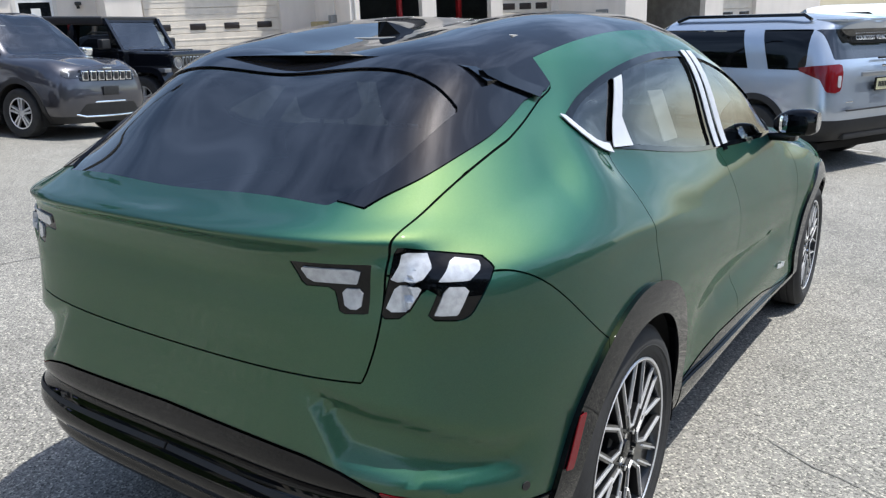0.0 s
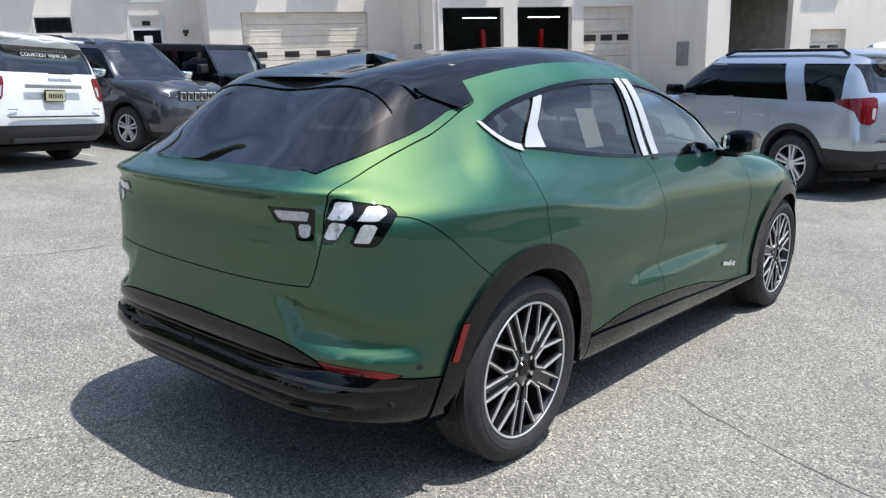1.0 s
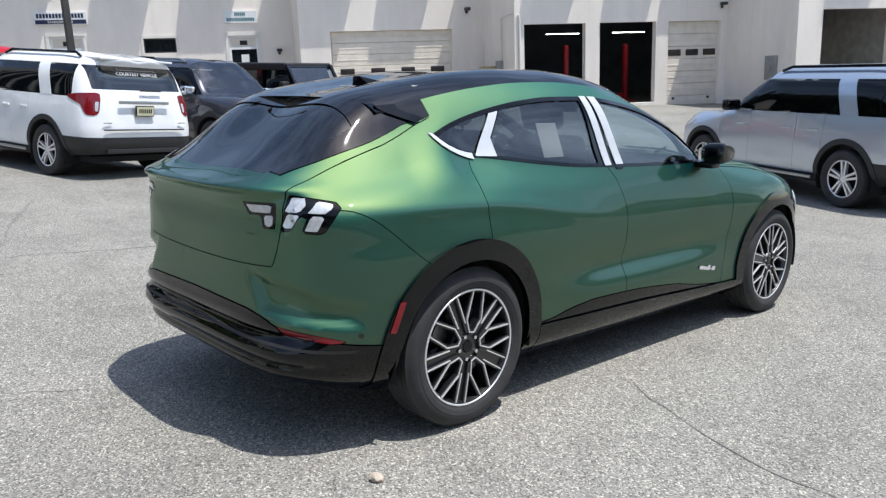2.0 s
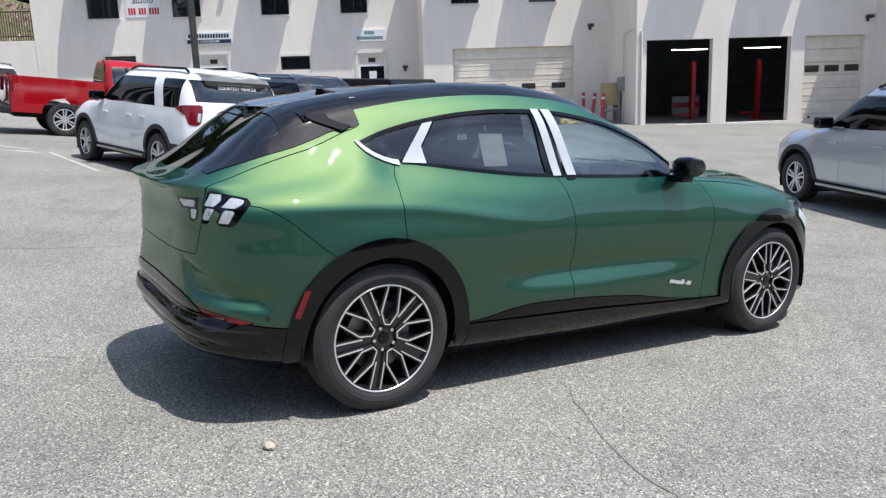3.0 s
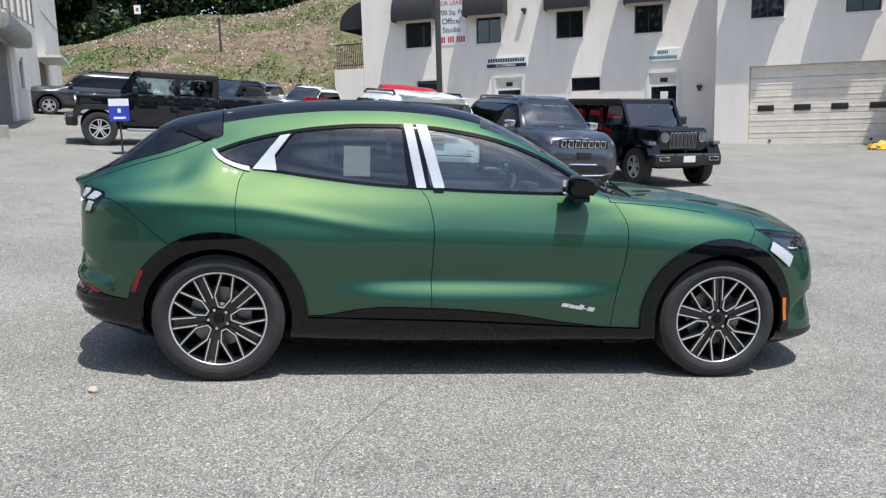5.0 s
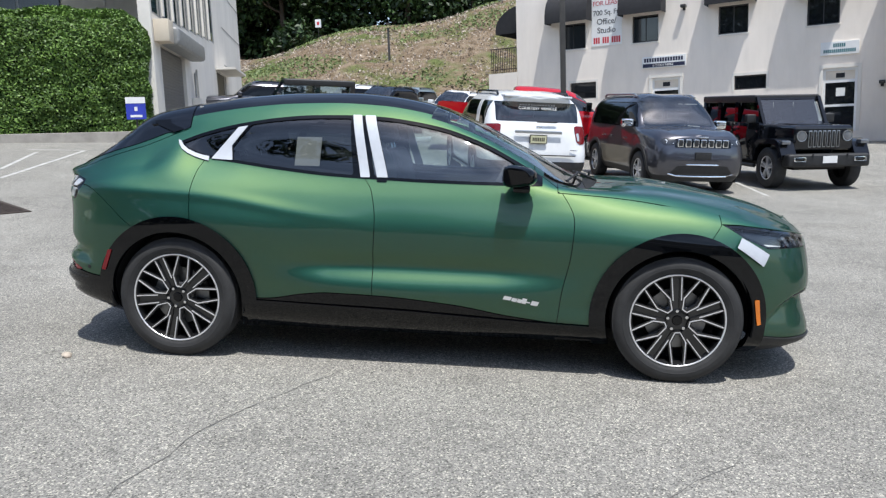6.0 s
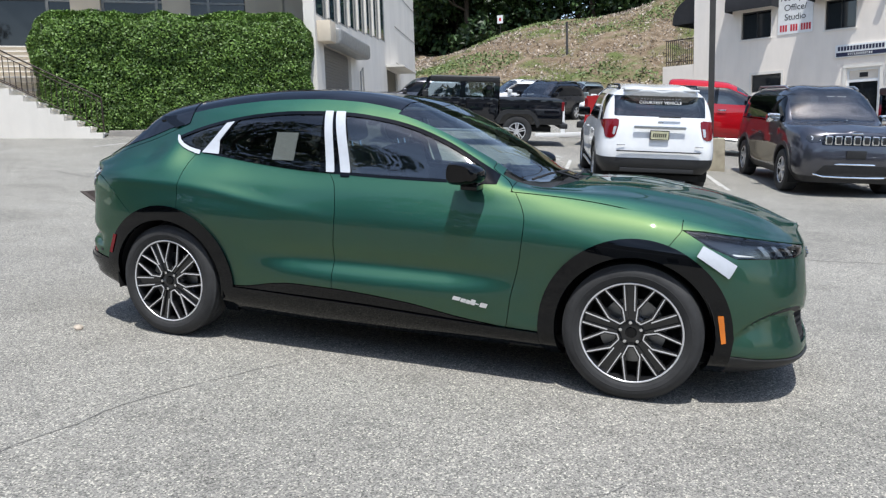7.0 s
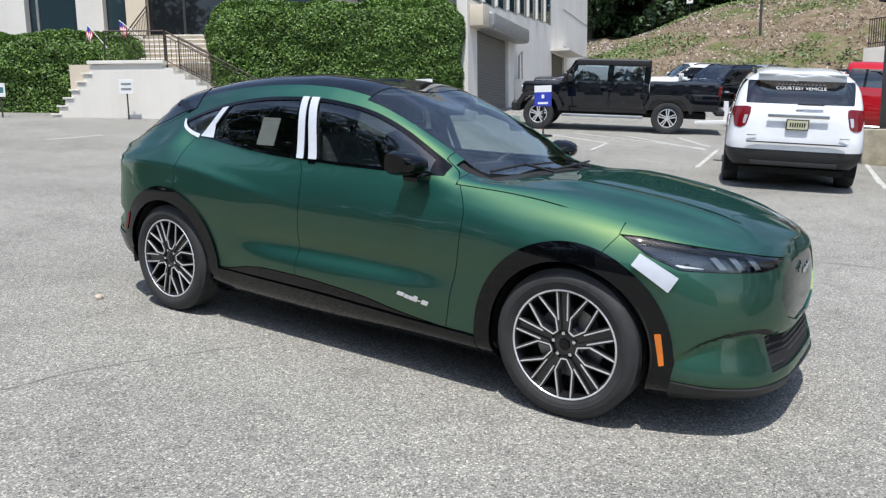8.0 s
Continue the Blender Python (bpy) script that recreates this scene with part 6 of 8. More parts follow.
def hero_car():
    car = thing("car", "dark green metallic fastback crossover with black wheel-arch trim, parked on asphalt", "car", TILT)
    base = sculpt(loft(BODY_LEVELS, 0.2, 2.7, 400, 11))
    rest = clip(base, lambda v: -arch(v, 0.408))

    def take(field, gap=GAP):
        nonlocal rest
        piece = clip(rest, lambda v: field(v) + gap)
        rest = clip(rest, lambda v: gap - field(v))
        return piece

    def both(name, geo, material, label="", parent=car, depth=0.012):
        geo = rimmed(geo, depth)
        part(name, mirrored(geo), material, parent, label, sharp=30)
        return part(name, geo, material, parent, label, sharp=30)

    def middle(name, geo, material, label="", parent=car, depth=0.012):
        return part(name, rimmed(whole(geo), depth), material, parent, label, sharp=30)

    def inside(*fields):
        return lambda v: np.maximum.reduce([f(v) for f in fields])

    # inner shell behind the panel gaps
    shell = clip(base, lambda v: -arch(v, 0.425))
    shell = clip(shell, lambda v: -in_window(v) - 0.004)
    shell = clip(shell, lambda v: -np.maximum.reduce([L(v) * 0 + 7.38 - L(v), X(v) - 2.46, 1.50 - X(v)]))
    shell = clip(shell, lambda v: -np.maximum.reduce([7.65 - L(v), X(v) + 0.40, -0.80 - X(v)]))
    shell = clip(shell, lambda v: -np.where((X(v) > 3.0) & (Z(v) > 0.6), poly_gap(HEADLAMP, NOSE(v), Z(v)) + 0.006, 9.0))
    middle("inner_shell", shifted(shell, -0.016), DARK_VOID, depth=0.02)

    # wheel arch trim, sill trim
    flare = take(lambda v: np.where((Z(v) < 0.9) & (Y(v) > 0.6), arch(v, 0.500), 9.0), 0.0)
    flare = shifted(flare, 0.014)
    for a, side in ((0, "rear"), (1, "front")):
        piece = clip(flare, lambda v: (X(v) - 1.5) if a == 0 else (1.5 - X(v)))
        both("wheel_arch_trim", piece, GLOSS_BLACK, "gloss black wheel-arch trim", depth=0.03)
    rocker = take(inside(lambda v: Z(v) - pchip(ROCKER_TOP, X(v)), lambda v: X(v) - 2.62, lambda v: 0.38 - X(v), lambda v: 0.235 - Z(v)))
    both("rocker_panel", shifted(rocker, 0.016), GLOSS_BLACK, "gloss black rocker panel", depth=0.026)
    sill = take(inside(lambda v: Z(v) - pchip(CLAD_TOP, X(v)), lambda v: X(v) - 2.30, lambda v: 0.40 - X(v)))
    both("door_bottom_trim", shifted(sill, 0.003), GLOSS_BLACK, "gloss black door-bottom trim")
    under = take(inside(lambda v: Z(v) - 0.235, lambda v: X(v) - 2.7, lambda v: 0.3 - X(v)))
    both("sill", under, SATIN_BLACK, "matt black sill")

    # windows
    window = take(in_window, 0.0)
    pane = inside(lambda v: pchip(BELT, X(v)) + 0.016 - Z(v), lambda v: Z(v) - pchip(HEAD, X(v)) + 0.020)
    pillar = lambda pairs, half: (lambda v: np.abs(X(v) - pchip(pairs, Z(v))) - half)
    pillar_c = pillar([(1.18, 0.20), (1.45, 0.40)], 0.026)
    pillar_b = pillar(DOOR_SPLIT, 0.062)
    trim = clip(window, lambda v: -np.maximum.reduce([pane(v), -pillar_c(v), -pillar_b(v), X(v) - 2.10]))
    both("window_trim", shifted(trim, 0.003), GLOSS_BLACK, "gloss black window surround", depth=0.02)
    panes = clip(window, lambda v: np.maximum.reduce([pane(v), -pillar_c(v), -pillar_b(v), X(v) - 2.10]))
    for name, lo, hi, mat in (("quarter_window", -1, 0.30, GLASS_DARK), ("rear_door_window", 0.30, 1.10, GLASS_DARK), ("front_door_window", 1.10, 3, GLASS_FRONT)):
        geo = clip(panes, lambda v: np.maximum((lo + (0.72 * (Z(v) - 1.315) if lo == 0.30 else 0)) - X(v), X(v) - (hi + (0.72 * (Z(v) - 1.315) if hi == 0.30 else 0))))
        for g in (geo, mirrored(geo)):
            p = part(name, shifted(g, -0.004), mat, car)
            p.visible_shadow = False

    # lamps and reflectors
    lamp = take(lambda v: np.where((X(v) < -0.55) & (Y(v) > 0.5), poly_gap(LAMP, REAR(v), Z(v)), 9.0), 0.001)
    for side in (1, -1):
        housing = rimmed(shifted(lamp, -0.003), 0.02)
        lens_of = [rimmed(shifted(clip(lamp, lambda v: poly_gap(q, REAR(v), Z(v))), 0.003), 0.008) for q in LENSES]
        body_part = part("tail_lamp", housing if side > 0 else mirrored(housing), GLOSS_BLACK, car, "black tail lamp with two silvered bars")
        for g in lens_of:
            part("lens", g if side > 0 else mirrored(g), LAMP_CLEAR, body_part, "silvered clear lens")
    head = take(lambda v: np.where((X(v) > 3.0) & (Z(v) > 0.6), poly_gap(HEADLAMP, NOSE(v), Z(v)), 9.0), 0.002)
    for side in (1, -1):
        flip = (lambda g: g) if side > 0 else mirrored
        unit = part("headlamp", flip(rimmed(shifted(head, -0.035), 0.03)), LAMP_SMOKE, car, "dark clear headlamp unit")
        cover = part("lens", flip(shifted(head, -0.002)), GLASS_CLEAR, unit, "clear lamp cover")
        cover.visible_shadow = False
        part("trim", flip(shifted(clip(head, lambda v: np.abs(poly_gap(HEADLAMP, NOSE(v), Z(v)) + 0.006) - 0.006), -0.004)), GLOSS_BLACK, unit)
        for c in (2.08, 2.17, 2.26):
            bar = clip(shifted(head, -0.018), lambda v: np.abs(NOSE(v) - c + (Z(v) - 0.80) * 0.9) - 0.017)
            bar = clip(bar, lambda v: np.maximum(Z(v) - 0.845, 0.782 - Z(v)))
            if len(bar[1]):
                part("reflector", flip(bar), LAMP_DIM, unit, "smoked silver projector")
        drl = clip(shifted(head, -0.006), lambda v: np.maximum(np.abs(Z(v) - 0.798 + (NOSE(v) - 1.95) * 0.12) - 0.006, np.abs(NOSE(v) - 1.93) - 0.06))
        if len(drl[1]):
            part("daylight_strip", flip(drl), SIGN_WHITE, unit, "white daylight strip")
    reflector = take(lambda v: np.where((X(v) < -0.4) & (Y(v) > 0.5), poly_gap(REFLECTOR, REAR(v), Z(v)), 9.0), 0.001)
    both("reflector", shifted(reflector, 0.002), LAMP_RED, "red rear bumper reflector")

    # tail: lower bumper, hatch with its window and spoiler
    bumper_low = take(inside(lambda v: Z(v) - pchip([(0.0, 0.625), (0.45, 0.615), (0.56, 0.598), (0.66, 0.560), (0.72, 0.528), (0.84, 0.507), (0.9, 0.48)], Y(v)), lambda v: X(v) + 0.36))
    middle("bumper_trim", shifted(bumper_low, 0.006), GLOSS_BLACK, "gloss black lower rear bumper", depth=0.010)
    hatch = take(in_hatch)
    glass = inside(lambda v: X(v) + 0.40, lambda v: -0.79 + 0.10 * Y(v) ** 2 - X(v), lambda v: 7.59 - L(v))
    spoiler = inside(lambda v: -0.775 + 0.10 * Y(v) ** 2 - X(v), lambda v: pchip(HATCH_LINE, X(v)) + 0.030 * np.clip((-0.02 - X(v)) / 0.15, 0.2, 1) - Z(v), lambda v: 6.4 - L(v))
    tailgate = clip(hatch, lambda v: -glass(v) + 0.002)
    dark = clip(tailgate, spoiler)
    tailgate = clip(tailgate, lambda v: -spoiler(v) + 0.001)
    gate_lamp = clip(tailgate, lambda v: np.where(X(v) < -0.6, poly_gap(GATE_LAMP, Y(v), Z(v)), 9.0))
    tailgate = clip(tailgate, lambda v: -np.where(X(v) < -0.6, poly_gap(GATE_LAMP, Y(v), Z(v)), 9.0))
    gate = middle("tailgate", tailgate, GREEN, "closed green tailgate")
    for side in (1, -1):
        flip = (lambda g: g) if side > 0 else mirrored
        inner_lamp = part("tail_lamp", flip(rimmed(shifted(gate_lamp, -0.002), 0.02)), GLOSS_BLACK, gate, "black inner tail lamp")
        for q in GATE_LENS:
            part("lens", flip(rimmed(shifted(clip(gate_lamp, lambda v: poly_gap(q, Y(v), Z(v))), 0.003), 0.006)), LAMP_CLEAR, inner_lamp)
    middle("window_surround", shifted(dark, 0.004), ROOF_BLACK, "gloss black rear window surround", gate, 0.02)
    rows, cols, blade = 10, 25, []
    for i in range(rows):
        u = i / (rows - 1)
        for j in range(cols):
            w = 2 * j / (cols - 1) - 1
            y, e = 0.585 * np.sign(w) * abs(w) ** 0.92, abs(w)
            x = (0.03 + 0.03 * (1 - e * e)) * (1 - u) + (-0.365 + 0.085 * e ** 2.5) * u
            top = (1.530 - 0.052 * e * e) * (1 - u) + (1.474 - 0.034 * e ** 3) * u - 0.006 * math.sin(math.pi * u)
            blade.append((x, y, top - 0.030 * max(0.0, (e - 0.86) / 0.14) ** 2))
    top = [(i * cols + j, i * cols + j + 1, (i + 1) * cols + j + 1, (i + 1) * cols + j) for i in range(rows - 1) for j in range(cols - 1)]
    low = [(x + (0.02 if i // cols == rows - 1 else 0.0), y * 0.985, z - 0.012 - 0.012 * (i // cols) / (rows - 1)) for i, (x, y, z) in enumerate(blade)]
    n = len(blade)
    border = list(range(cols)) + [i * cols + cols - 1 for i in range(1, rows)] + [(rows - 1) * cols + j for j in range(cols - 2, -1, -1)] + [i * cols for i in range(rows - 2, 0, -1)]
    rim = [(b, a, n + a, n + b) for a, b in zip(border, border[1:] + border[:1])]
    part("spoiler_blade", (blade + low, top + [tuple(n + i for i in q)[::-1] for q in top] + rim), GLOSS_BLACK, gate, "gloss black spoiler blade", sharp=40)
    for s in (1, -1):
        fin = [(0.030, 1.462), (-0.268, 1.436), (-0.262, 1.424), (-0.22, 1.404), (-0.105, 1.366), (0.0, 1.405)]
        part("spoiler_fin", prism(fin, 0.525, 0.564, lambda x, z, y: (x, -s * (y - 0.12 * max(0.0, -0.10 - x) + 0.87 * max(0.0, 1.46 - z)), z)), GLOSS_BLACK, gate, "gloss black spoiler end", sharp=30)
    middle("rear_window", shifted(clip(hatch, glass), -0.002), GLASS_DARK, "dark rear window", gate)

    # roof, windscreen, bonnet
    screen = take(inside(lambda v: 7.42 - L(v), lambda v: X(v) - 2.47 + 0.22 * Y(v) ** 2, lambda v: 1.545 - 0.10 * Y(v) ** 2 - X(v)), 0.001)
    middle("windscreen", shifted(screen, -0.003), GLASS_SCREEN, "clear windscreen").visible_shadow = False
    roof = take(inside(lambda v: 7.72 - L(v), lambda v: X(v) - 1.56, lambda v: -0.2 - X(v)), 0.001)
    middle("roof", roof, ROOF_BLACK, "gloss black glass roof")
    cowl = take(inside(lambda v: 7.0 - L(v), lambda v: X(v) - 2.56 + 0.22 * Y(v) ** 2, lambda v: 2.2 - X(v)))
    middle("cowl", shifted(cowl, -0.02), SATIN_BLACK, "black plastic windscreen cowl")
    bonnet = take(inside(lambda v: pchip(BONNET_LINE, X(v)) - Z(v), lambda v: 2.28 - X(v), lambda v: 5.6 - L(v)))
    middle("bonnet", bonnet, GREEN, "green sculpted bonnet")

    # doors, fender, quarter, bumpers
    lower = lambda v: np.where((X(v) > -0.1) & (X(v) < 2.5) & (Y(v) > 0.5) & (Z(v) < 1.30), -9.0, 9.0)
    rear_door = take(inside(lower, lambda v: pchip(REAR_DOOR_BACK, Z(v)) - X(v), lambda v: X(v) - pchip(DOOR_SPLIT, Z(v))))
    both("rear_door", rear_door, GREEN, "green rear door")
    front_door = take(inside(lower, lambda v: pchip(DOOR_SPLIT, Z(v)) - X(v), lambda v: X(v) - pchip(FRONT_DOOR_FRONT, Z(v))))
    both("front_door", front_door, GREEN, "green front door")
    splitter = take(lambda v: np.maximum(Z(v) - pchip([(0.0, 0.235), (0.4, 0.246), (0.74, 0.262), (0.86, 0.292)], Y(v)), 3.36 - X(v)))
    middle("front_splitter", shifted(splitter, 0.012), SATIN_BLACK, "black front splitter", depth=0.03)
    grille = take(lambda v: np.where(X(v) > 3.5, poly_gap(GRILLE, Y(v), Z(v)), 9.0))
    panel = middle("grille_panel", shifted(grille, -0.008), GRILLE_GREEN, "dark closed grille panel")
    for i in range(3):
        part("badge", box(3.858, 3.872, -0.10 + i * 0.05, -0.07 + i * 0.05, 0.715 + 0.012 * i, 0.745 + 0.008 * i, 0.003), CHROME, panel)
    vent = take(lambda v: np.where(X(v) > 3.5, np.maximum.reduce([np.abs(Z(v) - 0.385) - 0.080, Y(v) - 0.475]), 9.0))
    grate = middle("lower_intake", shifted(vent, -0.05), DARK_VOID, "black lower air intake", depth=0.02)
    for i in range(5):
        z = 0.325 + i * 0.03
        bar = clip(shifted(vent, -0.012), lambda v: np.abs(Z(v) - z) - 0.006)
        if len(bar[1]):
            middle("slat", bar, SATIN_BLACK, parent=grate)
    nose = take(lambda v: np.maximum(3.20 - 0.75 * np.clip(0.92 - Z(v), 0, 0.10) + 0.3 * np.clip(0.80 - Z(v), 0, 1) - X(v), Z(v) - 1.0))
    middle("front_bumper", nose, GREEN, "green front bumper")
    fender = take(lambda v: np.maximum(2.2 - X(v), Z(v) - pchip([(2.2, 1.10), (2.31, 1.085), (2.5, 1.2)], X(v))))
    both("front_fender", fender, GREEN, "green front fender")
    tail = take(lambda v: np.maximum(Z(v) - pchip([(-0.9, 1.04), (-0.62, 1.036), (-0.264, 0.80), (-0.2, 0.76)], X(v)), X(v) + 0.2))
    middle("rear_bumper", tail, GREEN, "green rear bumper")
    middle("body", rest, GREEN, "green quarter panels and roof rails")
    # films, markers and small trim on the skin
    skin = clip(base, lambda v: -arch(v, 0.40))

    def fine_clip(field):
        """Cuts a patch after splitting the faces near it in four, twice."""
        g = clip(skin, lambda v: field(v) - 0.05)
        for _ in range(2):
            verts, faces, mids = [tuple(p) for p in g[0]], [], {}
            for q in g[1]:
                if len(q) != 4:
                    faces.append(q)
                    continue
                m = []
                for a, b in zip(q, q[1:] + q[:1]):
                    key = (min(a, b), max(a, b))
                    if key not in mids:
                        mids[key] = len(verts)
                        verts.append(tuple((np.array(verts[a]) + np.array(verts[b])) / 2))
                    m.append(mids[key])
                c = len(verts)
                verts.append(tuple(np.mean([verts[i] for i in q], 0)))
                faces += [(q[0], m[0], c, m[3]), (m[0], q[1], m[1], c), (c, m[1], q[2], m[2]), (m[3], c, m[2], q[3])]
            g = np.array(verts).reshape(-1, 4), faces
        return clip(g, field)

    def patch(name, field, material, label="", lift=0.006, parent=car, sides=(1, -1), depth=0.003):
        g = rimmed(flat_shift(fine_clip(field), lift), depth)
        for s in sides:
            part(name, g if s > 0 else mirrored(g), material, parent, label, sharp=40)

    side_view = lambda q: (lambda v: np.where((Y(v) > 0.45), poly_gap(q, X(v), Z(v)), 9.0))
    film = "white protective film strip"
    for q in ([(0.174, 1.210), (0.311, 1.204), (0.296, 1.29), (0.385, 1.413), (0.325, 1.402)], [(1.115, 1.126), (1.172, 1.126), (1.092, 1.492), (1.038, 1.492)], [(1.214, 1.128), (1.280, 1.128), (1.176, 1.490), (1.112, 1.491)]):
        patch("protective_film", side_view(q), FILM, film, 0.009)
    patch("quarter_trim", lambda v: np.maximum.reduce([side_view([(-0.062, 1.318), (-0.045, 1.290), (-0.02, 1.264), (0.02, 1.240), (0.07, 1.219), (0.12, 1.204), (0.158, 1.196), (0.158, 1.222), (0.12, 1.228), (0.07, 1.241), (0.02, 1.262), (-0.015, 1.286), (-0.04, 1.312)])(v)]), FILM, "white film on the quarter window trim", 0.008)
    patch("protective_film", lambda v: np.where(X(v) > 3.1, poly_gap([(1.727, 0.853), (1.876, 0.756), (1.833, 0.69), (1.688, 0.80)], NOSE(v), Z(v)), 9.0), FILM, "white protective film on the fender", 0.016)
    patch("side_marker", side_view([(3.400, 0.502), (3.428, 0.505), (3.450, 0.360), (3.428, 0.355)]), LAMP_AMBER, "amber side marker", 0.020)
    patch("side_marker", side_view([(-0.415, 0.655), (-0.388, 0.655), (-0.437, 0.527), (-0.464, 0.532)]), LAMP_RED, "red side marker", 0.020)
    patch("sensor", lambda v: np.where(X(v) < 0, np.hypot(X(v) + 0.576, Z(v) - 0.533) - 0.011, 9.0), SATIN_BLACK, "", 0.003)
    rise = lambda x: 0.452 - 0.17 * (x - 1.99)
    for x, w, h in ((1.985, 0.044, 0.020), (2.033, 0.028, 0.020), (2.065, 0.024, 0.020), (2.092, 0.026, 0.030), (2.146, 0.040, 0.024)):
        z = rise(x)
        patch("badge", side_view([(x, z), (x + w, z - 0.006), (x + w + 0.010, z - 0.006 + h), (x + 0.010, z + h)]), ALLOY, "silver badge bar", 0.010, sides=(1,))
    patch("badge", side_view([(2.062, rise(2.062) + 0.007), (2.145, rise(2.062) - 0.006), (2.146, rise(2.062)), (2.063, rise(2.062) + 0.013)]), ALLOY, "silver badge bar", 0.010, sides=(1,))
    patch("door_latch", side_view([(1.216, 1.104), (1.270, 1.104), (1.275, 1.110), (1.268, 1.117), (1.210, 1.117)]), GLOSS_BLACK, "small black door pull", 0.005)
    patch("chrome_strip", lambda v: np.where(X(v) < -0.45, np.abs(Z(v) - pchip([(0.0, 0.500), (0.6, 0.492), (0.9, 0.46)], Y(v))) - 0.006, 9.0), SATIN_BLACK, "", 0.010, sides=(1, -1))

    patch("scoop_edge", lambda v: np.maximum.reduce([np.abs(Z(v) - pchip(SCOOP_TOP, Y(v)) + 0.020) - 0.012 * np.clip((0.80 - Y(v)) / 0.15, 0, 1), 3.3 - X(v), 0.46 - Y(v)]), SATIN_BLACK, "dark edge of the bumper scoop", 0.003)

    # roof aerial, mirrors, wipers
    part("aerial", ([(0.02, 0.0, 1.53), (0.10, -0.035, 1.538), (0.20, -0.03, 1.553), (0.20, 0.03, 1.553), (0.10, 0.035, 1.538), (0.055, -0.008, 1.580), (0.055, 0.008, 1.580), (0.03, -0.006, 1.578), (0.03, 0.006, 1.578)],
                    [(0, 1, 5, 7), (1, 2, 5), (2, 3, 6, 5), (3, 4, 6), (4, 0, 8, 6), (0, 7, 8), (5, 6, 8, 7)]), GLOSS_BLACK, car, "black shark-fin aerial", smooth=False)
    for s in (1, -1):
        prof = [(0.0, 0.42), (0.2, 0.80), (0.45, 1.0), (0.85, 0.95), (1.0, 0.74)]
        verts, faces = [], []
        rows, cols = 9, 20
        for i in range(rows):
            u = i / (rows - 1)
            y = -(0.825 + 0.195 * u)
            k = float(pchip(prof, u))
            cx, cz = 2.045 - 0.03 * u, 1.156 + 0.012 * u
            for j in range(cols):
                w = 2 * math.pi * j / cols
                c, q = math.cos(w), math.sin(w)
                dx = (0.130 if c > 0 else 0.060) * np.sign(c) * abs(c) ** 0.6 * k
                verts.append((cx + dx, s * y, cz + (0.070 - 0.022 * max(0.0, c)) * np.sign(q) * abs(q) ** 0.6 * k * (0.86 if q < 0 else 1.0)))
        for i in range(rows - 1):
            for j in range(cols):
                a, b = i * cols + j, i * cols + (j + 1) % cols
                faces.append((a, b, b + cols, a + cols) if s > 0 else (a, a + cols, b + cols, b))
        faces += [tuple(range(cols))[::-1], tuple((rows - 1) * cols + j for j in range(cols))]
        m = part("door_mirror", (verts, faces), GLOSS_BLACK, car, "gloss black door mirror", sharp=50)
        part("mirror_glass", box(1.978, 1.990, min(-s * 0.86, -s * 0.985), max(-s * 0.86, -s * 0.985), 1.122, 1.205, 0.02), MIRROR, m, "mirror glass")
        part("stalk", box(2.02, 2.12, min(-s * 0.80, -s * 0.93), max(-s * 0.80, -s * 0.93), 1.075, 1.115, 0.012), GLOSS_BLACK, m)
        part("turn_signal", box(2.06, 2.145, min(-s * 0.86, -s * 0.97), max(-s * 0.86, -s * 0.97), 1.146, 1.154, 0.003), CHROME, m)
    for pts in ([(2.34, -0.56, 1.125), (2.40, -0.35, 1.150), (2.44, -0.02, 1.150)], [(2.50, -0.10, 1.12), (2.50, 0.15, 1.13), (2.44, 0.52, 1.13)]):
        w = part("wiper", tube(pts, 0.007, 6), SATIN_BLACK, car, "black windscreen wiper")
        part("wiper_arm", tube([(pts[1][0] + 0.03, pts[1][1], pts[1][2] + 0.012), (2.54, pts[1][1] + 0.15, 1.115)], 0.008, 6), SATIN_BLACK, w)

    # underside and wheel houses
    part("underbody", box(-0.30, 3.40, -0.70, 0.70, 0.19, 0.26, 0.02), DARK_VOID, car)
    for a in AXLES:
        for s in (1, -1):
            ring = [(0.422 * math.cos(w), 0.422 * math.sin(w)) for w in np.linspace(-0.2, math.pi + 0.2, 28)]
            verts = [(a + x, s * y, HUB + z) for y in (0.55, 0.905) for x, z in ring]
            n = len(ring)
            faces = [(i, i + 1, n + i + 1, n + i) for i in range(n - 1)] + [tuple(range(n))]
            part("wheel_house", (verts, faces), DARK_VOID, car)

    # cabin
    part("cabin_floor", box(-0.70, 2.35, -0.72, 0.72, 0.36, 0.42), CABIN, car)
    part("cargo_floor", box(-0.78, 0.15, -0.56, 0.56, 0.74, 0.77, 0.01), CABIN, car)
    for s in (1, -1):
        part("door_card", box(0.15, 2.25, min(s * 0.70, s * 0.74), max(s * 0.70, s * 0.74), 0.42, 1.075, 0.015), CABIN, car)
        part("cargo_trim", box(-0.74, 0.15, min(s * 0.57, s * 0.66), max(s * 0.57, s * 0.66), 0.42, 1.04, 0.02), CABIN, car)
    part("headlining", box(0.0, 1.50, -0.50, 0.50, 1.515, 1.53, 0.005), CABIN_LIGHT, car)
    dash = part("dashboard", join(box(2.00, 2.40, -0.72, 0.72, 0.72, 1.03, 0.06, 3), box(1.94, 2.02, -0.11, 0.16, 0.72, 1.12, 0.01)), CABIN, car)
    part("screen", box(1.925, 1.94, -0.10, 0.15, 0.80, 1.11, 0.006), WINDOW_DARK, dash)
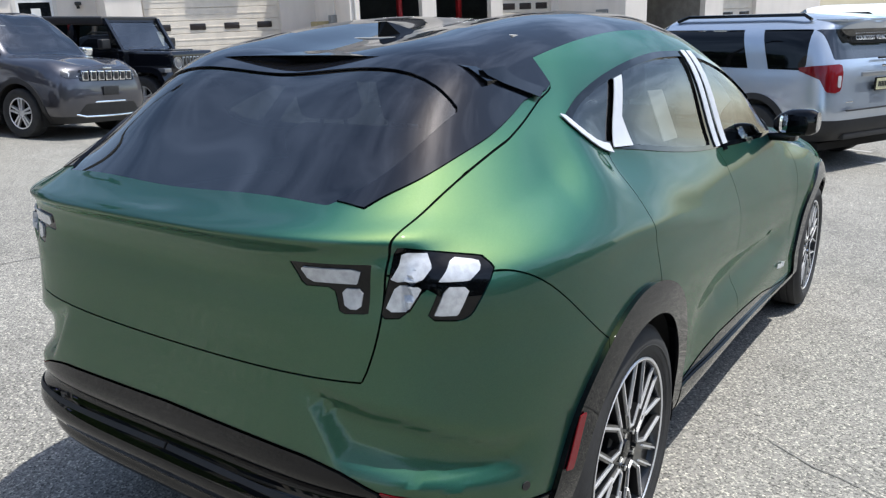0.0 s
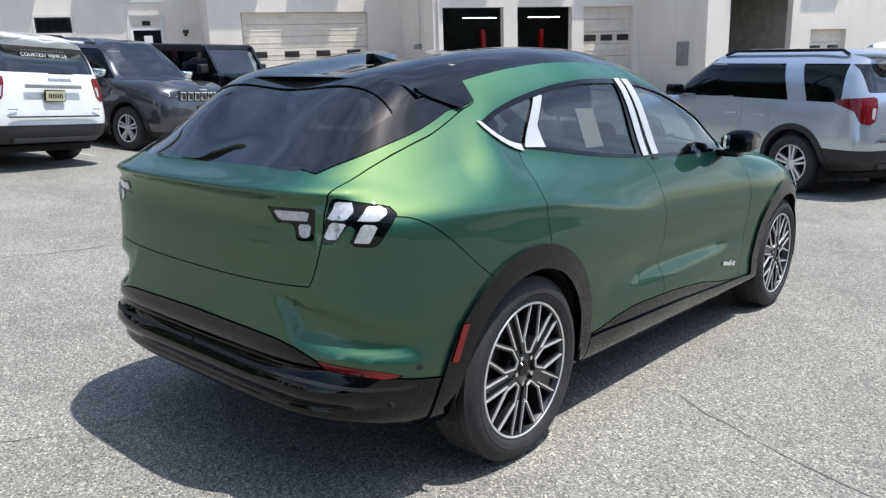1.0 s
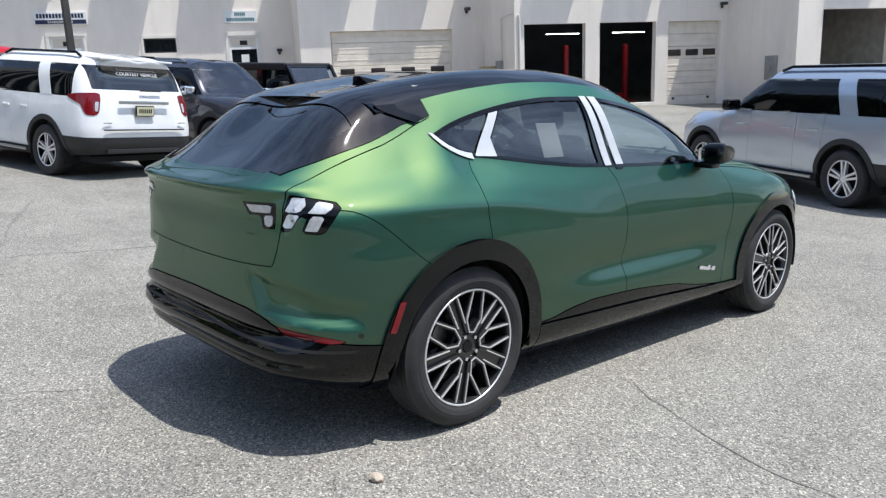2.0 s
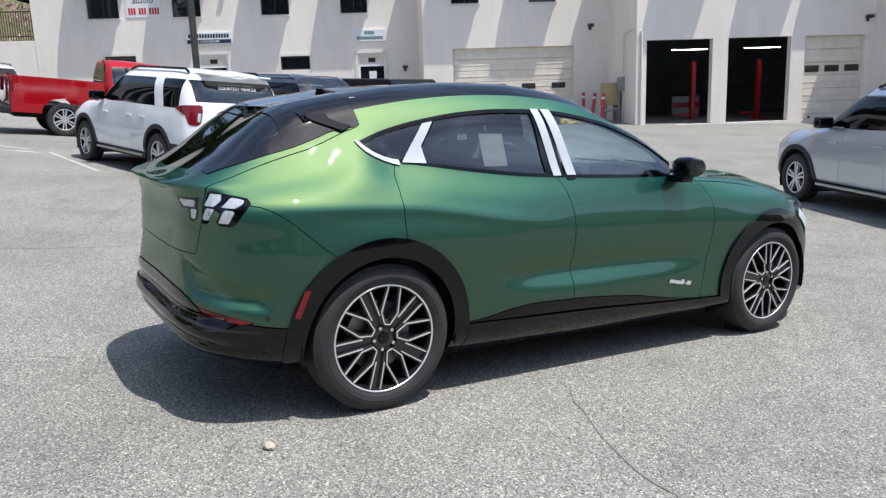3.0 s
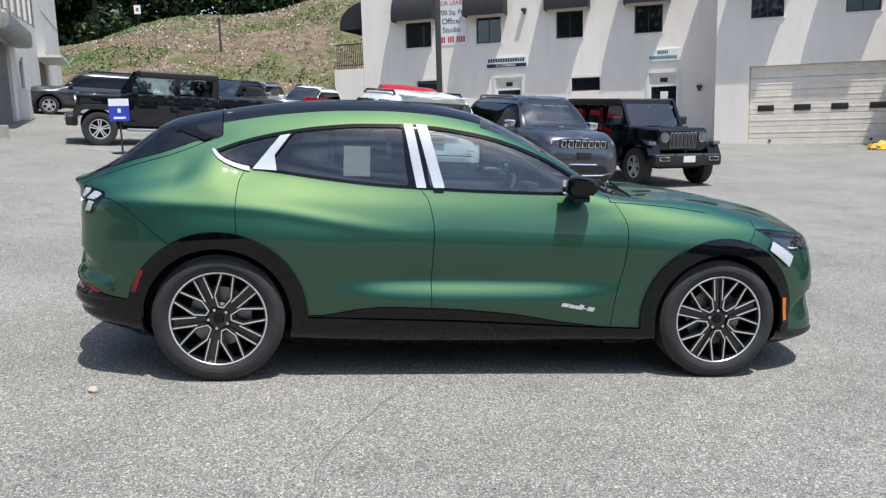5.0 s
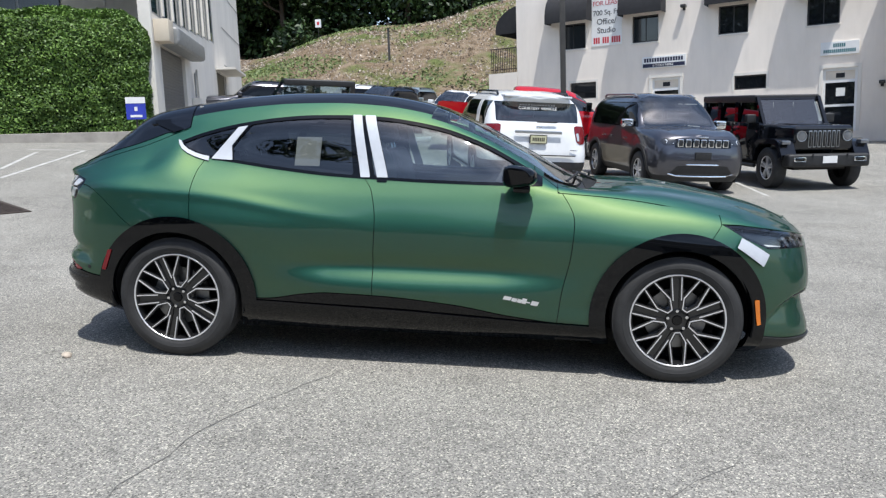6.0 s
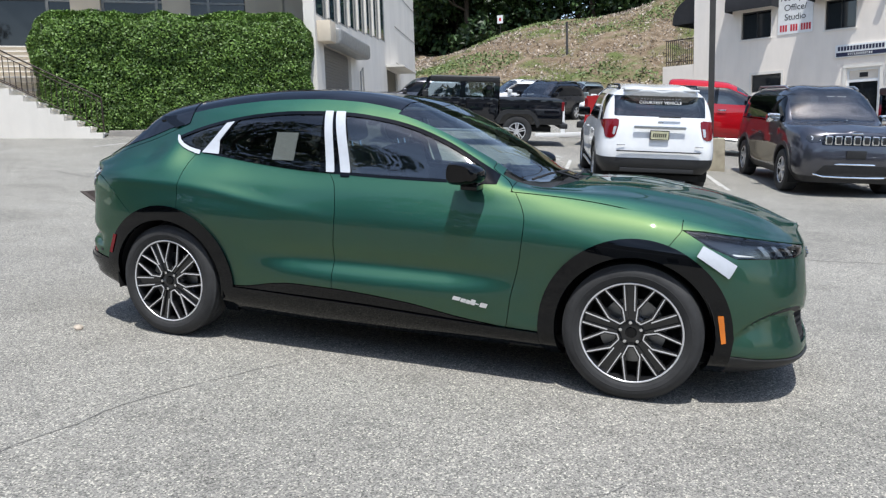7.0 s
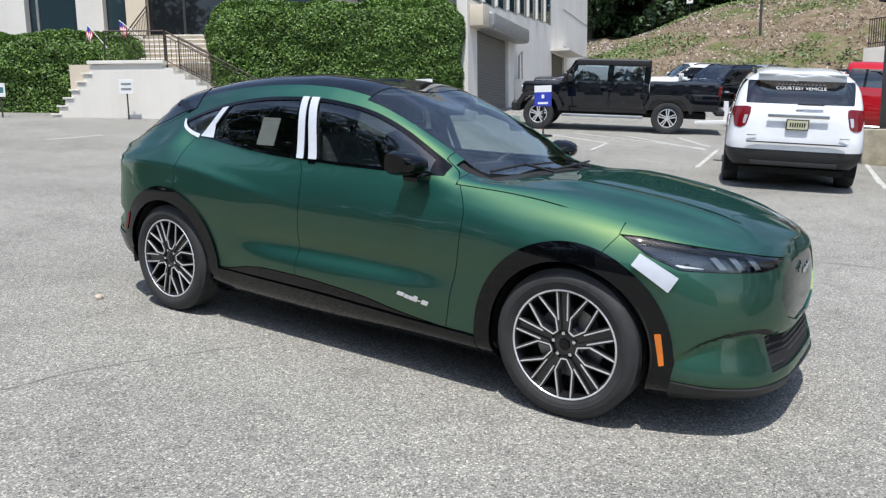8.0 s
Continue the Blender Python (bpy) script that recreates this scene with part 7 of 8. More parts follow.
    part("console", box(0.9, 2.0, -0.12, 0.12, 0.42, 0.72, 0.03), CABIN, car)
    rim = []
    for k in range(28):
        w = 2 * math.pi * k / 28
        rim.append((1.86 + 0.075 * math.sin(w), 0.37 + 0.185 * math.cos(w), 0.98 + 0.165 * math.sin(w)))
    wheel = part("steering_wheel", tube(rim + rim[:2], 0.016, 8), CABIN, car)
    part("hub", box(1.83, 1.90, 0.30, 0.44, 0.93, 1.03, 0.02), CABIN, wheel)

    def seat(x, y, width, back_top, head):
        seat_ob = part("seat", box(x - 0.05, x + 0.48, y - width / 2, y + width / 2, 0.55, 0.72, 0.06, 3), SEAT_FABRIC, car, "dark seat")
        lean = Matrix.Translation((x, y, 0.68)) @ Matrix.Rotation(radians(-17), 4, "Y")
        part("backrest", box(-0.10, 0.06, -width / 2, width / 2, 0.0, back_top - 0.66, 0.06, 3, lean), SEAT_FABRIC, seat_ob)
        for hy in head:
            part("headrest", box(-0.07, 0.05, hy - 0.13, hy + 0.13, back_top - 0.62, back_top - 0.43, 0.055, 3, lean), SEAT_FABRIC, seat_ob)
            part("headrest_post", joined(tube([lean @ Vector((-0.01, hy - 0.06, back_top - 0.70)), lean @ Vector((-0.01, hy - 0.06, back_top - 0.55))], 0.008), tube([lean @ Vector((-0.01, hy + 0.06, back_top - 0.70)), lean @ Vector((-0.01, hy + 0.06, back_top - 0.55))], 0.008)), CHROME, seat_ob)

    seat(1.30, -0.37, 0.50, 1.28, (0.0,))
    seat(1.30, 0.37, 0.50, 1.28, (0.0,))
    seat(0.42, 0.0, 1.26, 1.22, (-0.40, 0.0, 0.40))
    part("price_sheet", box(0.69, 0.845, -0.735, -0.732, 1.185, 1.37, 0.0, 1, Matrix.Translation((0, -0.735, 1.16)) @ Matrix.Rotation(radians(-22), 4, "X") @ Matrix.Translation((0, 0.735, -1.16))), PAPER, car, "paper price sheet behind the rear window", smooth=False)
    for x, z in ((1.75, 1.30), (0.9, 1.25)):
        part("sticker", box(x, x + 0.10, 0.735, 0.738, z, z + 0.12, 0.0, 1, Matrix.Translation((0, 0.735, 1.16)) @ Matrix.Rotation(radians(22), 4, "X") @ Matrix.Translation((0, -0.735, -1.16))), PAPER, car, "", smooth=False)
    part("rear_view_mirror", box(1.70, 1.73, -0.12, 0.12, 1.40, 1.47, 0.015), CABIN, car)

    for i, a in enumerate(AXLES):
        for s in (1, -1):
            road_wheel(car, (a, -s * 0.815, HUB), s, 0.2 + 0.35 * i)
    return car


car = hero_car()
# ------------------------------------------------------------------ the other parked vehicles
PAINT_WHITE = solid_paint("white_car_paint", (0.80, 0.81, 0.82), 1.0, 0.35)
PAINT_SILVER = car_paint("silver_blue_paint", (0.30, 0.345, 0.40), (0.68, 0.74, 0.82), 0.6, 0.3)
PAINT_GREY = car_paint("dark_grey_paint", (0.028, 0.029, 0.036), (0.135, 0.135, 0.155), 0.5, 0.34)
PAINT_BLACK = solid_paint("black_car_paint", (0.006, 0.007, 0.010), 1.0, 0.3)
PAINT_RED = solid_paint("red_car_paint", (0.42, 0.006, 0.012), 1.0, 0.35)
PAINT_TEAL = car_paint("pale_grey_green_paint", (0.22, 0.27, 0.28), (0.45, 0.50, 0.5), 0.4)
CLADDING = surface("grey_black_cladding", (0.022, 0.022, 0.023), 0.6, vary=0.2)
CAR_GLASS = tinted_glass("dark_car_glass", (0.085, 0.10, 0.11), 0.97, 0.15)
BLACK_GLASS = tinted_glass("blackened_glass", (0.012, 0.014, 0.016), 0.97, 0.10)
CAR_SCREEN = tinted_glass("car_windscreen", (0.48, 0.56, 0.58), 0.97, 0.22)
PLATE_YELLOW = surface("pale_yellow_plate", (0.60, 0.58, 0.38), 0.5, vary=0.2, scale=20)
TOW_SILVER = surface("satin_silver_trim", (0.45, 0.46, 0.47), 0.3, 0.8, vary=0.1)
PLAIN_WHEEL = {}


def ground_pose(x, y, heading, wheelbase, track):
    """The pose of a vehicle whose rear axle stands at x, y, tilted as the ground under its wheels is."""
    c, s = math.cos(heading), math.sin(heading)
    at = lambda lx, ly: Vector((x + c * lx - s * ly, y + s * lx + c * ly, gh(x + c * lx - s * ly, y + s * lx + c * ly)))
    fl, fr, rl, rr = at(wheelbase, track), at(wheelbase, -track), at(0, track), at(0, -track)
    ax = ((fl + fr) / 2 - (rl + rr) / 2).normalized()
    ay = ((fl + rl) / 2 - (fr + rr) / 2).normalized()
    az = ax.cross(ay).normalized()
    ay = az.cross(ax)
    o = (rl + rr) / 2
    return Matrix(((ax.x, ay.x, az.x, o.x), (ax.y, ay.y, az.y, o.y), (ax.z, ay.z, az.z, o.z), (0, 0, 0, 1)))


def plain_wheel(car, at, side, radius, rim, spokes=5, dark=False, width=0.13):
    key = (radius, rim, spokes, dark)
    if key not in PLAIN_WHEEL:
        tyre = lathe([(rim, -width * 0.75), (rim + 0.02, -width * 0.9), ((rim + radius) / 2, -width), (radius - 0.02, -width * 0.92), (radius, -width * 0.7), (radius, width * 0.7), (radius - 0.02, width * 0.92), (rim, width * 0.75)], 40)
        bars = [lathe([(rim - 0.012, -width * 0.80), (rim - 0.006, -width * 0.86), (rim + 0.008, -width * 0.84), (rim + 0.006, -width * 0.7)], 40), lathe([(0.0, -width * 0.72), (0.05, -width * 0.7), (0.065, -width * 0.5)], 20)]
        for k in range(spokes):
            t = 2 * math.pi * k / spokes + math.pi / 2
            for e in (-1, 1):
                a = (0.05 * math.cos(t) - e * 0.018 * math.sin(t), 0.05 * math.sin(t) + e * 0.018 * math.cos(t))
                b = (rim * 0.97 * math.cos(t + e * 0.16), rim * 0.97 * math.sin(t + e * 0.16))
                bars.append(spoke_bar(a, b, 0.030, -width * 0.78, -width * 0.45))
        PLAIN_WHEEL[key] = [("tyre", mesh_of("tyre", *tyre, RUBBER, True, 40)), ("rim", mesh_of("rim", *joined(*bars), ALLOY_DARK if dark else ALLOY, True, 30)),
                            ("backing", mesh_of("backing", *lathe([(0.0, -0.01), (rim, -0.01), (rim, 0.02)], 28), DARK_VOID, True, 30))]
    w = new("wheel")
    w.parent = car
    w.matrix_local = Matrix.Translation(at) @ Matrix.Rotation(0 if side < 0 else math.pi, 4, "Z")
    for name, me in PLAIN_WHEEL[key]:
        p = new(name, me)
        p.parent = w


def suv(label, category, place, s, paint):
    """A lofted estate-bodied vehicle; s holds its sizes in metres from the rear axle on the ground."""
    wb, xr, xf, W, roof, belt, hood = s["wb"], -s["rear"], s["wb"] + s["front"], s["half"], s["roof"], s["belt"], s["hood"]
    cowl, head, tail = s["cowl"], s["header"], s["tail"]
    tyre, nose = s["tyre"], s.get("nose", 0.0)
    car = thing(s.get("name", "suv"), label, category, ground_pose(*place, wb, W * 0.82), s.get("group", ""))
    flat = lambda v: [(xr, v), (xf, v)]
    top = lambda r, h, drop: [(xr, r - 0.10 - drop), (tail, r - 0.04 - drop), (tail + 0.7, r - drop), (head - 0.4, r - drop), (head, r - 0.05 - drop), ((head + cowl) / 2, (r + h) / 2 + 0.02 - drop * 0.5), (cowl, h), (cowl + 0.12, h - 0.01), ((cowl + xf) / 2 + 0.1, h - 0.03), (xf - 0.25, h - 0.09), (xf, h - 0.17)]
    levels = [
        (xr + 0.10, xf - 0.10, 7, 4 + nose, [(xr, 0.86 * W), (xf, 0.82 * W)], [(xr, 0.40), (0.5, 0.27), (wb - 0.5, 0.26), (xf, 0.25)]),
        (xr + 0.02, xf - 0.03, 7, 3.8 + nose, flat(0.955 * W), [(xr, 0.50), (0.5, 0.42), (xf, 0.42)]),
        (xr, xf, 7, 3.6 + nose, [(xr, 0.985 * W), (0, W), (wb / 2, 0.97 * W), (wb, W), (xf, 0.97 * W)], flat(0.68)),
        (xr + 0.03, xf - 0.02, 7, 3.5 + nose, [(xr, 0.97 * W), (0, 0.985 * W), (wb / 2, 0.96 * W), (wb, 0.985 * W), (xf, 0.95 * W)], [(xr, 0.95), (wb, 0.93), (xf, 0.84)]),
        (xr + 0.07, xf - 0.07, 7, 3.4 + nose, [(xr, 0.94 * W), (cowl, 0.93 * W), (xf, 0.86 * W)], [(xr, belt - 0.02), (tail, belt), (cowl - 0.2, belt - 0.03), (cowl + 0.2, hood - 0.07), (xf - 0.5, hood - 0.14), (xf, hood - 0.24)]),
        (tail - 0.22, xf - 0.09, 6, 3.2, [(xr, 0.78 * W), (tail, 0.78 * W), (head, 0.76 * W), (cowl, 0.80 * W), (xf, 0.72 * W)], top(roof, hood, 0.13)),
        (tail - 0.28, xf - 0.10, 6, 3.0, [(xr, 0.62 * W), (head, 0.62 * W), (cowl, 0.66 * W), (xf, 0.5 * W)], top(roof, hood, 0.02)),
        (tail - 0.26, xf - 0.11, 6, 3.0, None, top(roof + 0.03, hood + 0.03, 0.0)),
    ]
    base = loft(levels, tail + 0.6, wb + s["front"] - 0.85, 150, 6)
    r = tyre + 0.075
    arch_of = lambda v, k: np.where((Y(v) > 0.5 * W) & (Z(v) < 1.05), np.minimum(np.hypot(X(v), Z(v) - tyre), np.hypot(X(v) - wb, Z(v) - tyre)) - k, 9.0)
    rest = clip(base, lambda v: -arch_of(v, r))

    def take(field, gap=0.0):
        nonlocal rest
        piece = clip(rest, lambda v: field(v) + gap)
        rest = clip(rest, lambda v: gap - field(v))
        return piece

    def sides(name, geo, material, label="", parent=car, depth=0.01, shade=True):
        out = []
        for g in (rimmed(geo, depth), mirrored(rimmed(geo, depth))):
            if len(g[1]):
                out.append(part(name, g, material, parent, label, sharp=35))
                out[-1].visible_shadow = shade
        return out

    def middle(name, geo, material, label="", parent=car, depth=0.01):
        return part(name, rimmed(whole(geo), depth), material, parent, label, sharp=35)

    middle("inner_shell", shifted(clip(clip(base, lambda v: -arch_of(v, r + 0.01)), lambda v: Z(v) - belt + 0.06), -0.02), DARK_VOID, depth=0.02)
    trim = take(lambda v: arch_of(v, r + 0.075))
    for axle in (1, -1):
        sides("wheel_arch_trim", shifted(clip(trim, lambda v: (X(v) - wb / 2) * axle), 0.012), s.get("cladding", CLADDING), "dark wheel-arch trim", depth=0.03)
    low = take(lambda v: Z(v) - np.where(X(v) < 0, s.get("clad_rear", 0.55), np.where(X(v) > wb, s.get("clad_front", 0.36), 0.40)))
    for lo, hi in ((-9.0, 0.0), (0.0, wb), (wb, 9.0)):
        piece = clip(low, lambda v: np.maximum(lo - X(v), X(v) - hi))
        if len(piece[1]):
            (sides if hi == wb else middle)("lower_cladding", shifted(piece, 0.004), s.get("cladding", CLADDING), "dark lower body cladding", depth=0.02)
    # glass
    screen_z = lambda v: cowl + 0.02 - (Z(v) - hood) * (cowl - head) / (roof - hood)
    win = take(lambda v: np.maximum.reduce([belt + 0.01 - Z(v), Z(v) - (roof - 0.155), X(v) - (cowl - 0.08 - (Z(v) - belt) * (cowl - head) / (roof - belt) * 0.98), tail - 0.02 + s["lean"] * (Z(v) - belt) - X(v), 3.95 - L(v), L(v) - 5.2]))
    pillars = s["pillars"]
    post = lambda v: np.minimum.reduce([np.abs(X(v) - p - k * (Z(v) - belt)) - h for p, k, h, *_ in pillars])
    painted = [q for q in pillars if len(q) > 3]
    painted_post = lambda v: np.minimum.reduce([np.abs(X(v) - p - k * (Z(v) - belt)) - h for p, k, h, _ in painted]) if painted else 0 * X(v) + 9.0
    surround = clip(win, lambda v: np.minimum(post(v), np.maximum(belt + 0.03 - Z(v), Z(v) - (roof - 0.175))))
    if painted:
        sides("pillar", shifted(clip(surround, painted_post), 0.003), paint, "painted window pillar")
        surround = clip(surround, lambda v: -painted_post(v))
    sides("window_surround", surround, GLOSS_BLACK, "dark window surround")
    glass = clip(win, lambda v: np.maximum.reduce([-post(v), belt + 0.03 - Z(v), Z(v) - (roof - 0.175)]))
    edges = [-9.0] + sorted(q[0] for q in pillars) + [99.0]
    for a, b in zip(edges, edges[1:]):
        piece = clip(glass, lambda v: np.maximum(a + 0.25 * (Z(v) - belt) * 0 - X(v), X(v) - b))
        if len(piece[1]) > 2:
            sides("side_window", shifted(piece, -0.003), CAR_GLASS if b < wb * 0.62 else CAR_SCREEN, shade=False, depth=0.004)
    screen = take(lambda v: np.maximum.reduce([5.3 - L(v), X(v) - cowl + 0.12 * Y(v) ** 2, head + 0.05 - 0.12 * Y(v) ** 2 - X(v)]))
    middle("windscreen", shifted(screen, -0.002), CAR_SCREEN, "windscreen").visible_shadow = False
    back = take(lambda v: np.maximum.reduce([belt + s.get("back_sill", 0.05) - Z(v), Z(v) - (roof - 0.16), Y(v) - s.get("wrap", 0.80 * W - 0.06), X(v) - tail - 0.05]))
    gate_glass = middle("rear_window", shifted(back, -0.002), CAR_GLASS, "dark rear window")
    hood_geo = take(lambda v: np.maximum.reduce([cowl + 0.03 - X(v), 4.55 - L(v), X(v) - (xf - 0.12)]), 0.002)
    middle("bonnet", hood_geo, paint)
    for a, b in zip(s["doors"], s["doors"][1:]):
        d = take(lambda v: np.maximum.reduce([a - X(v), X(v) - b, Z(v) - belt - 0.02, 0.41 - Z(v), 0.5 * W - Y(v)]), 0.002)
        for ob, sg in zip(sides("door", d, paint), (-1, 1)):
            hx = a + 0.08
            part("handle", box(hx, hx + 0.20, min(sg * (0.955 * W), sg * (0.985 * W)), max(sg * (0.955 * W), sg * (0.985 * W)), 0.985, 1.015, 0.008), s.get("handle", paint), ob)
    middle("body", rest, paint, "painted body shell")
    # rails, mirrors, underside, wheels
    if s.get("rails", True):
        for sg in (1, -1):
            y = sg * 0.66 * W
            part("roof_rail", tube([(tail + 0.15, y, roof - 0.045), (tail + 0.25, y, roof + 0.012), (head - 0.35, y, roof + 0.015), (head - 0.15, y, roof - 0.04)], 0.022, 8), s.get("rail", GLOSS_BLACK), car, "roof rail")
    for sg in (1, -1):
        m = part("door_mirror", box(cowl - 0.42, cowl - 0.24, min(sg * (W * 0.92), sg * (W + 0.16)), max(sg * (W * 0.92), sg * (W + 0.16)), belt + 0.0, belt + 0.17, 0.045, 3), s.get("mirror", paint), car, "door mirror")
    part("underbody", box(xr + 0.25, xf - 0.25, -0.75 * W, 0.75 * W, 0.25, 0.34), DARK_VOID, car)
    part("cabin", join(box(tail + 0.1, cowl - 0.4, -0.8 * W, 0.8 * W, 0.4, belt - 0.25, 0.02), box(cowl - 0.62, cowl - 0.05, -0.8 * W, 0.8 * W, 0.7, belt - 0.06, 0.05)), CABIN, car)
    for x in s["seats"]:
        for y in (-0.38, 0.38):
            part("seat", join(box(x - 0.12, x + 0.05, y - 0.24, y + 0.24, 0.6, belt + 0.14, 0.05), box(x - 0.14, x - 0.02, y - 0.13, y + 0.13, belt + 0.18, belt + 0.36, 0.045)), SEAT_FABRIC, car)
    for x in (0, wb):
        for sg in (1, -1):
            plain_wheel(car, (x, sg * (W - 0.13), tyre), sg, tyre, s["rim"], s["spokes"], s.get("dark_rim", False))
            ring = [((r + 0.01) * math.cos(w), (r + 0.01) * math.sin(w)) for w in np.linspace(-0.4, math.pi + 0.4, 20)]
            vv = [(x + a, sg * y, tyre + b) for y in (0.55 * W, 0.97 * W) for a, b in ring]
            n = len(ring)
            part("wheel_house", (vv, [(i, i + 1, n + i + 1, n + i) for i in range(n - 1)] + [tuple(range(n))]), DARK_VOID, car)
    return car, base


def slab(car, name, x, y0, y1, z0, z1, depth, material, label="", parent=None, bevel=0.01):
    return part(name, box(x - depth / 2, x + depth / 2, y0, y1, z0, z1, bevel), material, parent or car, label)


def skin_patch(car, base, name, field, material, label="", lift=0.008, parent=None, sides=(1, -1)):
    g = rimmed(shifted(clip(base, field), lift), 0.012)
    out = None
    if len(g[1]):
        for sg in sides:
            out = part(name, g if sg > 0 else mirrored(g), material, parent or car, label, sharp=35)
    return out


THREE_ROW = dict(wb=3.025, rear=1.04, front=0.96, half=1.0, roof=1.84, belt=1.205, hood=1.17, back_sill=0.13, cowl=2.62, header=1.78, tail=-0.62, tyre=0.385, rim=0.245, spokes=5, lean=0.12, wrap=0.76,
                pillars=[(0.02, 0.42, 0.15, 1), (0.92, 0.06, 0.05), (1.90, -0.10, 0.05)], doors=(0.42, 0.95, 1.93, 2.62), seats=(0.35, 1.45), clad_rear=0.64)


def three_row_suv(label, place, paint, rails):
    car, base = suv(label, "SUV", place, dict(THREE_ROW, rail=rails, mirror=GLOSS_BLACK), paint)
    red = lambda v: np.where(X(v) < -0.55, poly_gap([(0.33, 1.235), (0.10, 1.27), (-0.14, 1.285), (-0.20, 1.26), (-0.185, 1.00), (-0.13, 0.955), (-0.01, 0.97), (0.06, 1.11)], (X(v) + Y(v)) * 0.7071, Z(v)), 9.0)
    lamp = skin_patch(car, base, "tail_lamp", red, LAMP_RED, "red tail lamp")
    skin_patch(car, base, "lens", lambda v: np.where(X(v) < -0.55, poly_gap([(-0.175, 1.16), (-0.168, 1.02), (-0.135, 1.00), (-0.130, 1.15)], (X(v) + Y(v)) * 0.7071, Z(v)), 9.0), LAMP_CLEAR, "clear reversing lens", 0.013, lamp)
    plate = slab(car, "number_plate", -1.045, -0.16, 0.16, 0.955, 1.115, 0.02, GLOSS_BLACK, "framed number plate")
    part("plate_face", box(-1.062, -1.056, -0.145, 0.145, 0.968, 1.10), PLATE_YELLOW, plate, smooth=False)
    for i in range(7):
        part("bar", box(-1.066, -1.0625, -0.11 + i * 0.033, -0.09 + i * 0.033, 1.005, 1.065), INK, plate, smooth=False)
    slab(car, "tailgate_trim", -1.035, -0.43, 0.43, 1.135, 1.185, 0.035, TOW_SILVER, "silver tailgate trim bar")
    slab(car, "badge", -1.045, -0.05, 0.05, 1.235, 1.262, 0.012, CHROME, "oval badge bar", bevel=0.005)
    slab(car, "step_bar", -1.065, -0.70, 0.70, 0.745, 0.765, 0.03, SATIN_BLACK, "dark strip over the bumper")
    slab(car, "badge", -1.045, 0.56, 0.70, 0.845, 0.862, 0.01, CHROME, bevel=0.002)
    slab(car, "badge", -1.045, -0.74, -0.60, 0.845, 0.862, 0.01, CHROME, bevel=0.002)
    slab(car, "skid_plate", -0.96, -0.62, 0.62, 0.40, 0.47, 0.12, CLADDING, "dark grey skid plate")
    w = part("wiper", box(-0.99, -0.965, -0.34, 0.03, 1.325, 1.350, 0.008), SATIN_BLACK, car)
    rear_lay = Matrix.Translation((-0.83, 0, 1.59)) @ Matrix.Rotation(radians(-90), 4, "Z") @ Matrix.Rotation(radians(90 - 24), 4, "X")
    part("lettering", text_geo("COURTESY VEHICLE", 0.078, rear_lay @ Matrix.Translation((0, -0.03, 0.02)), 0.002), SIGN_WHITE, car, "white window lettering", smooth=False)
    for i in range(13):
        part("bar", box(-0.33 + i * 0.052, -0.295 + i * 0.052, 0.03, 0.075, 0.016, 0.022, 0.0, 1, rear_lay), SIGN_WHITE, car, smooth=False)
    part("spoiler", box(-0.90, -0.50, -0.62, 0.62, 1.765, 1.80, 0.015), paint, car, "roof spoiler")
    head = lambda v: np.where(X(v) > 3.2, poly_gap([(1.70, 1.02), (2.10, 0.97), (2.30, 0.88), (2.02, 0.84), (1.75, 0.93)], (X(v) - Y(v)) * 0.7071, Z(v)), 9.0)
    skin_patch(car, base, "headlamp", head, LAMP_CLEAR, "clear headlamp")
    skin_patch(car, base, "grille", lambda v: np.where(X(v) > 3.4, np.maximum(np.abs(Z(v) - 0.80) - 0.14, Y(v) - 0.55), 9.0), GLOSS_BLACK, "black grille")
    part("side_step", box(0.55, 2.45, -1.0, -0.96, 0.33, 0.37, 0.01), TOW_SILVER, car, "silver sill strip")
    part("side_step", box(0.55, 2.45, 0.96, 1.0, 0.33, 0.37, 0.01), TOW_SILVER, car, "silver sill strip")
    return car


three_row_suv("white three-row SUV seen from behind, lettered rear window", (2.03, 9.64, radians(103.9)), PAINT_WHITE, GLOSS_BLACK)
three_row_suv("silver blue three-row SUV with black roof rails", (9.35, 0.24, radians(64.7)), PAINT_SILVER, GLOSS_BLACK)

FAMILY_SUV = dict(nose=1.6, wb=2.915, rear=1.0, front=0.92, half=0.97, roof=1.90, belt=1.23, hood=1.25, cowl=2.62, header=1.92, tail=-0.58, tyre=0.385, rim=0.235, spokes=5, lean=0.55, cladding=CLADDING,
             pillars=[(0.0, 0.45, 0.06), (0.86, 0.10, 0.045), (1.78, -0.12, 0.045)], doors=(0.40, 0.88, 1.80, 2.50), seats=(0.4, 1.4), clad_front=0.36, clad_rear=0.5)


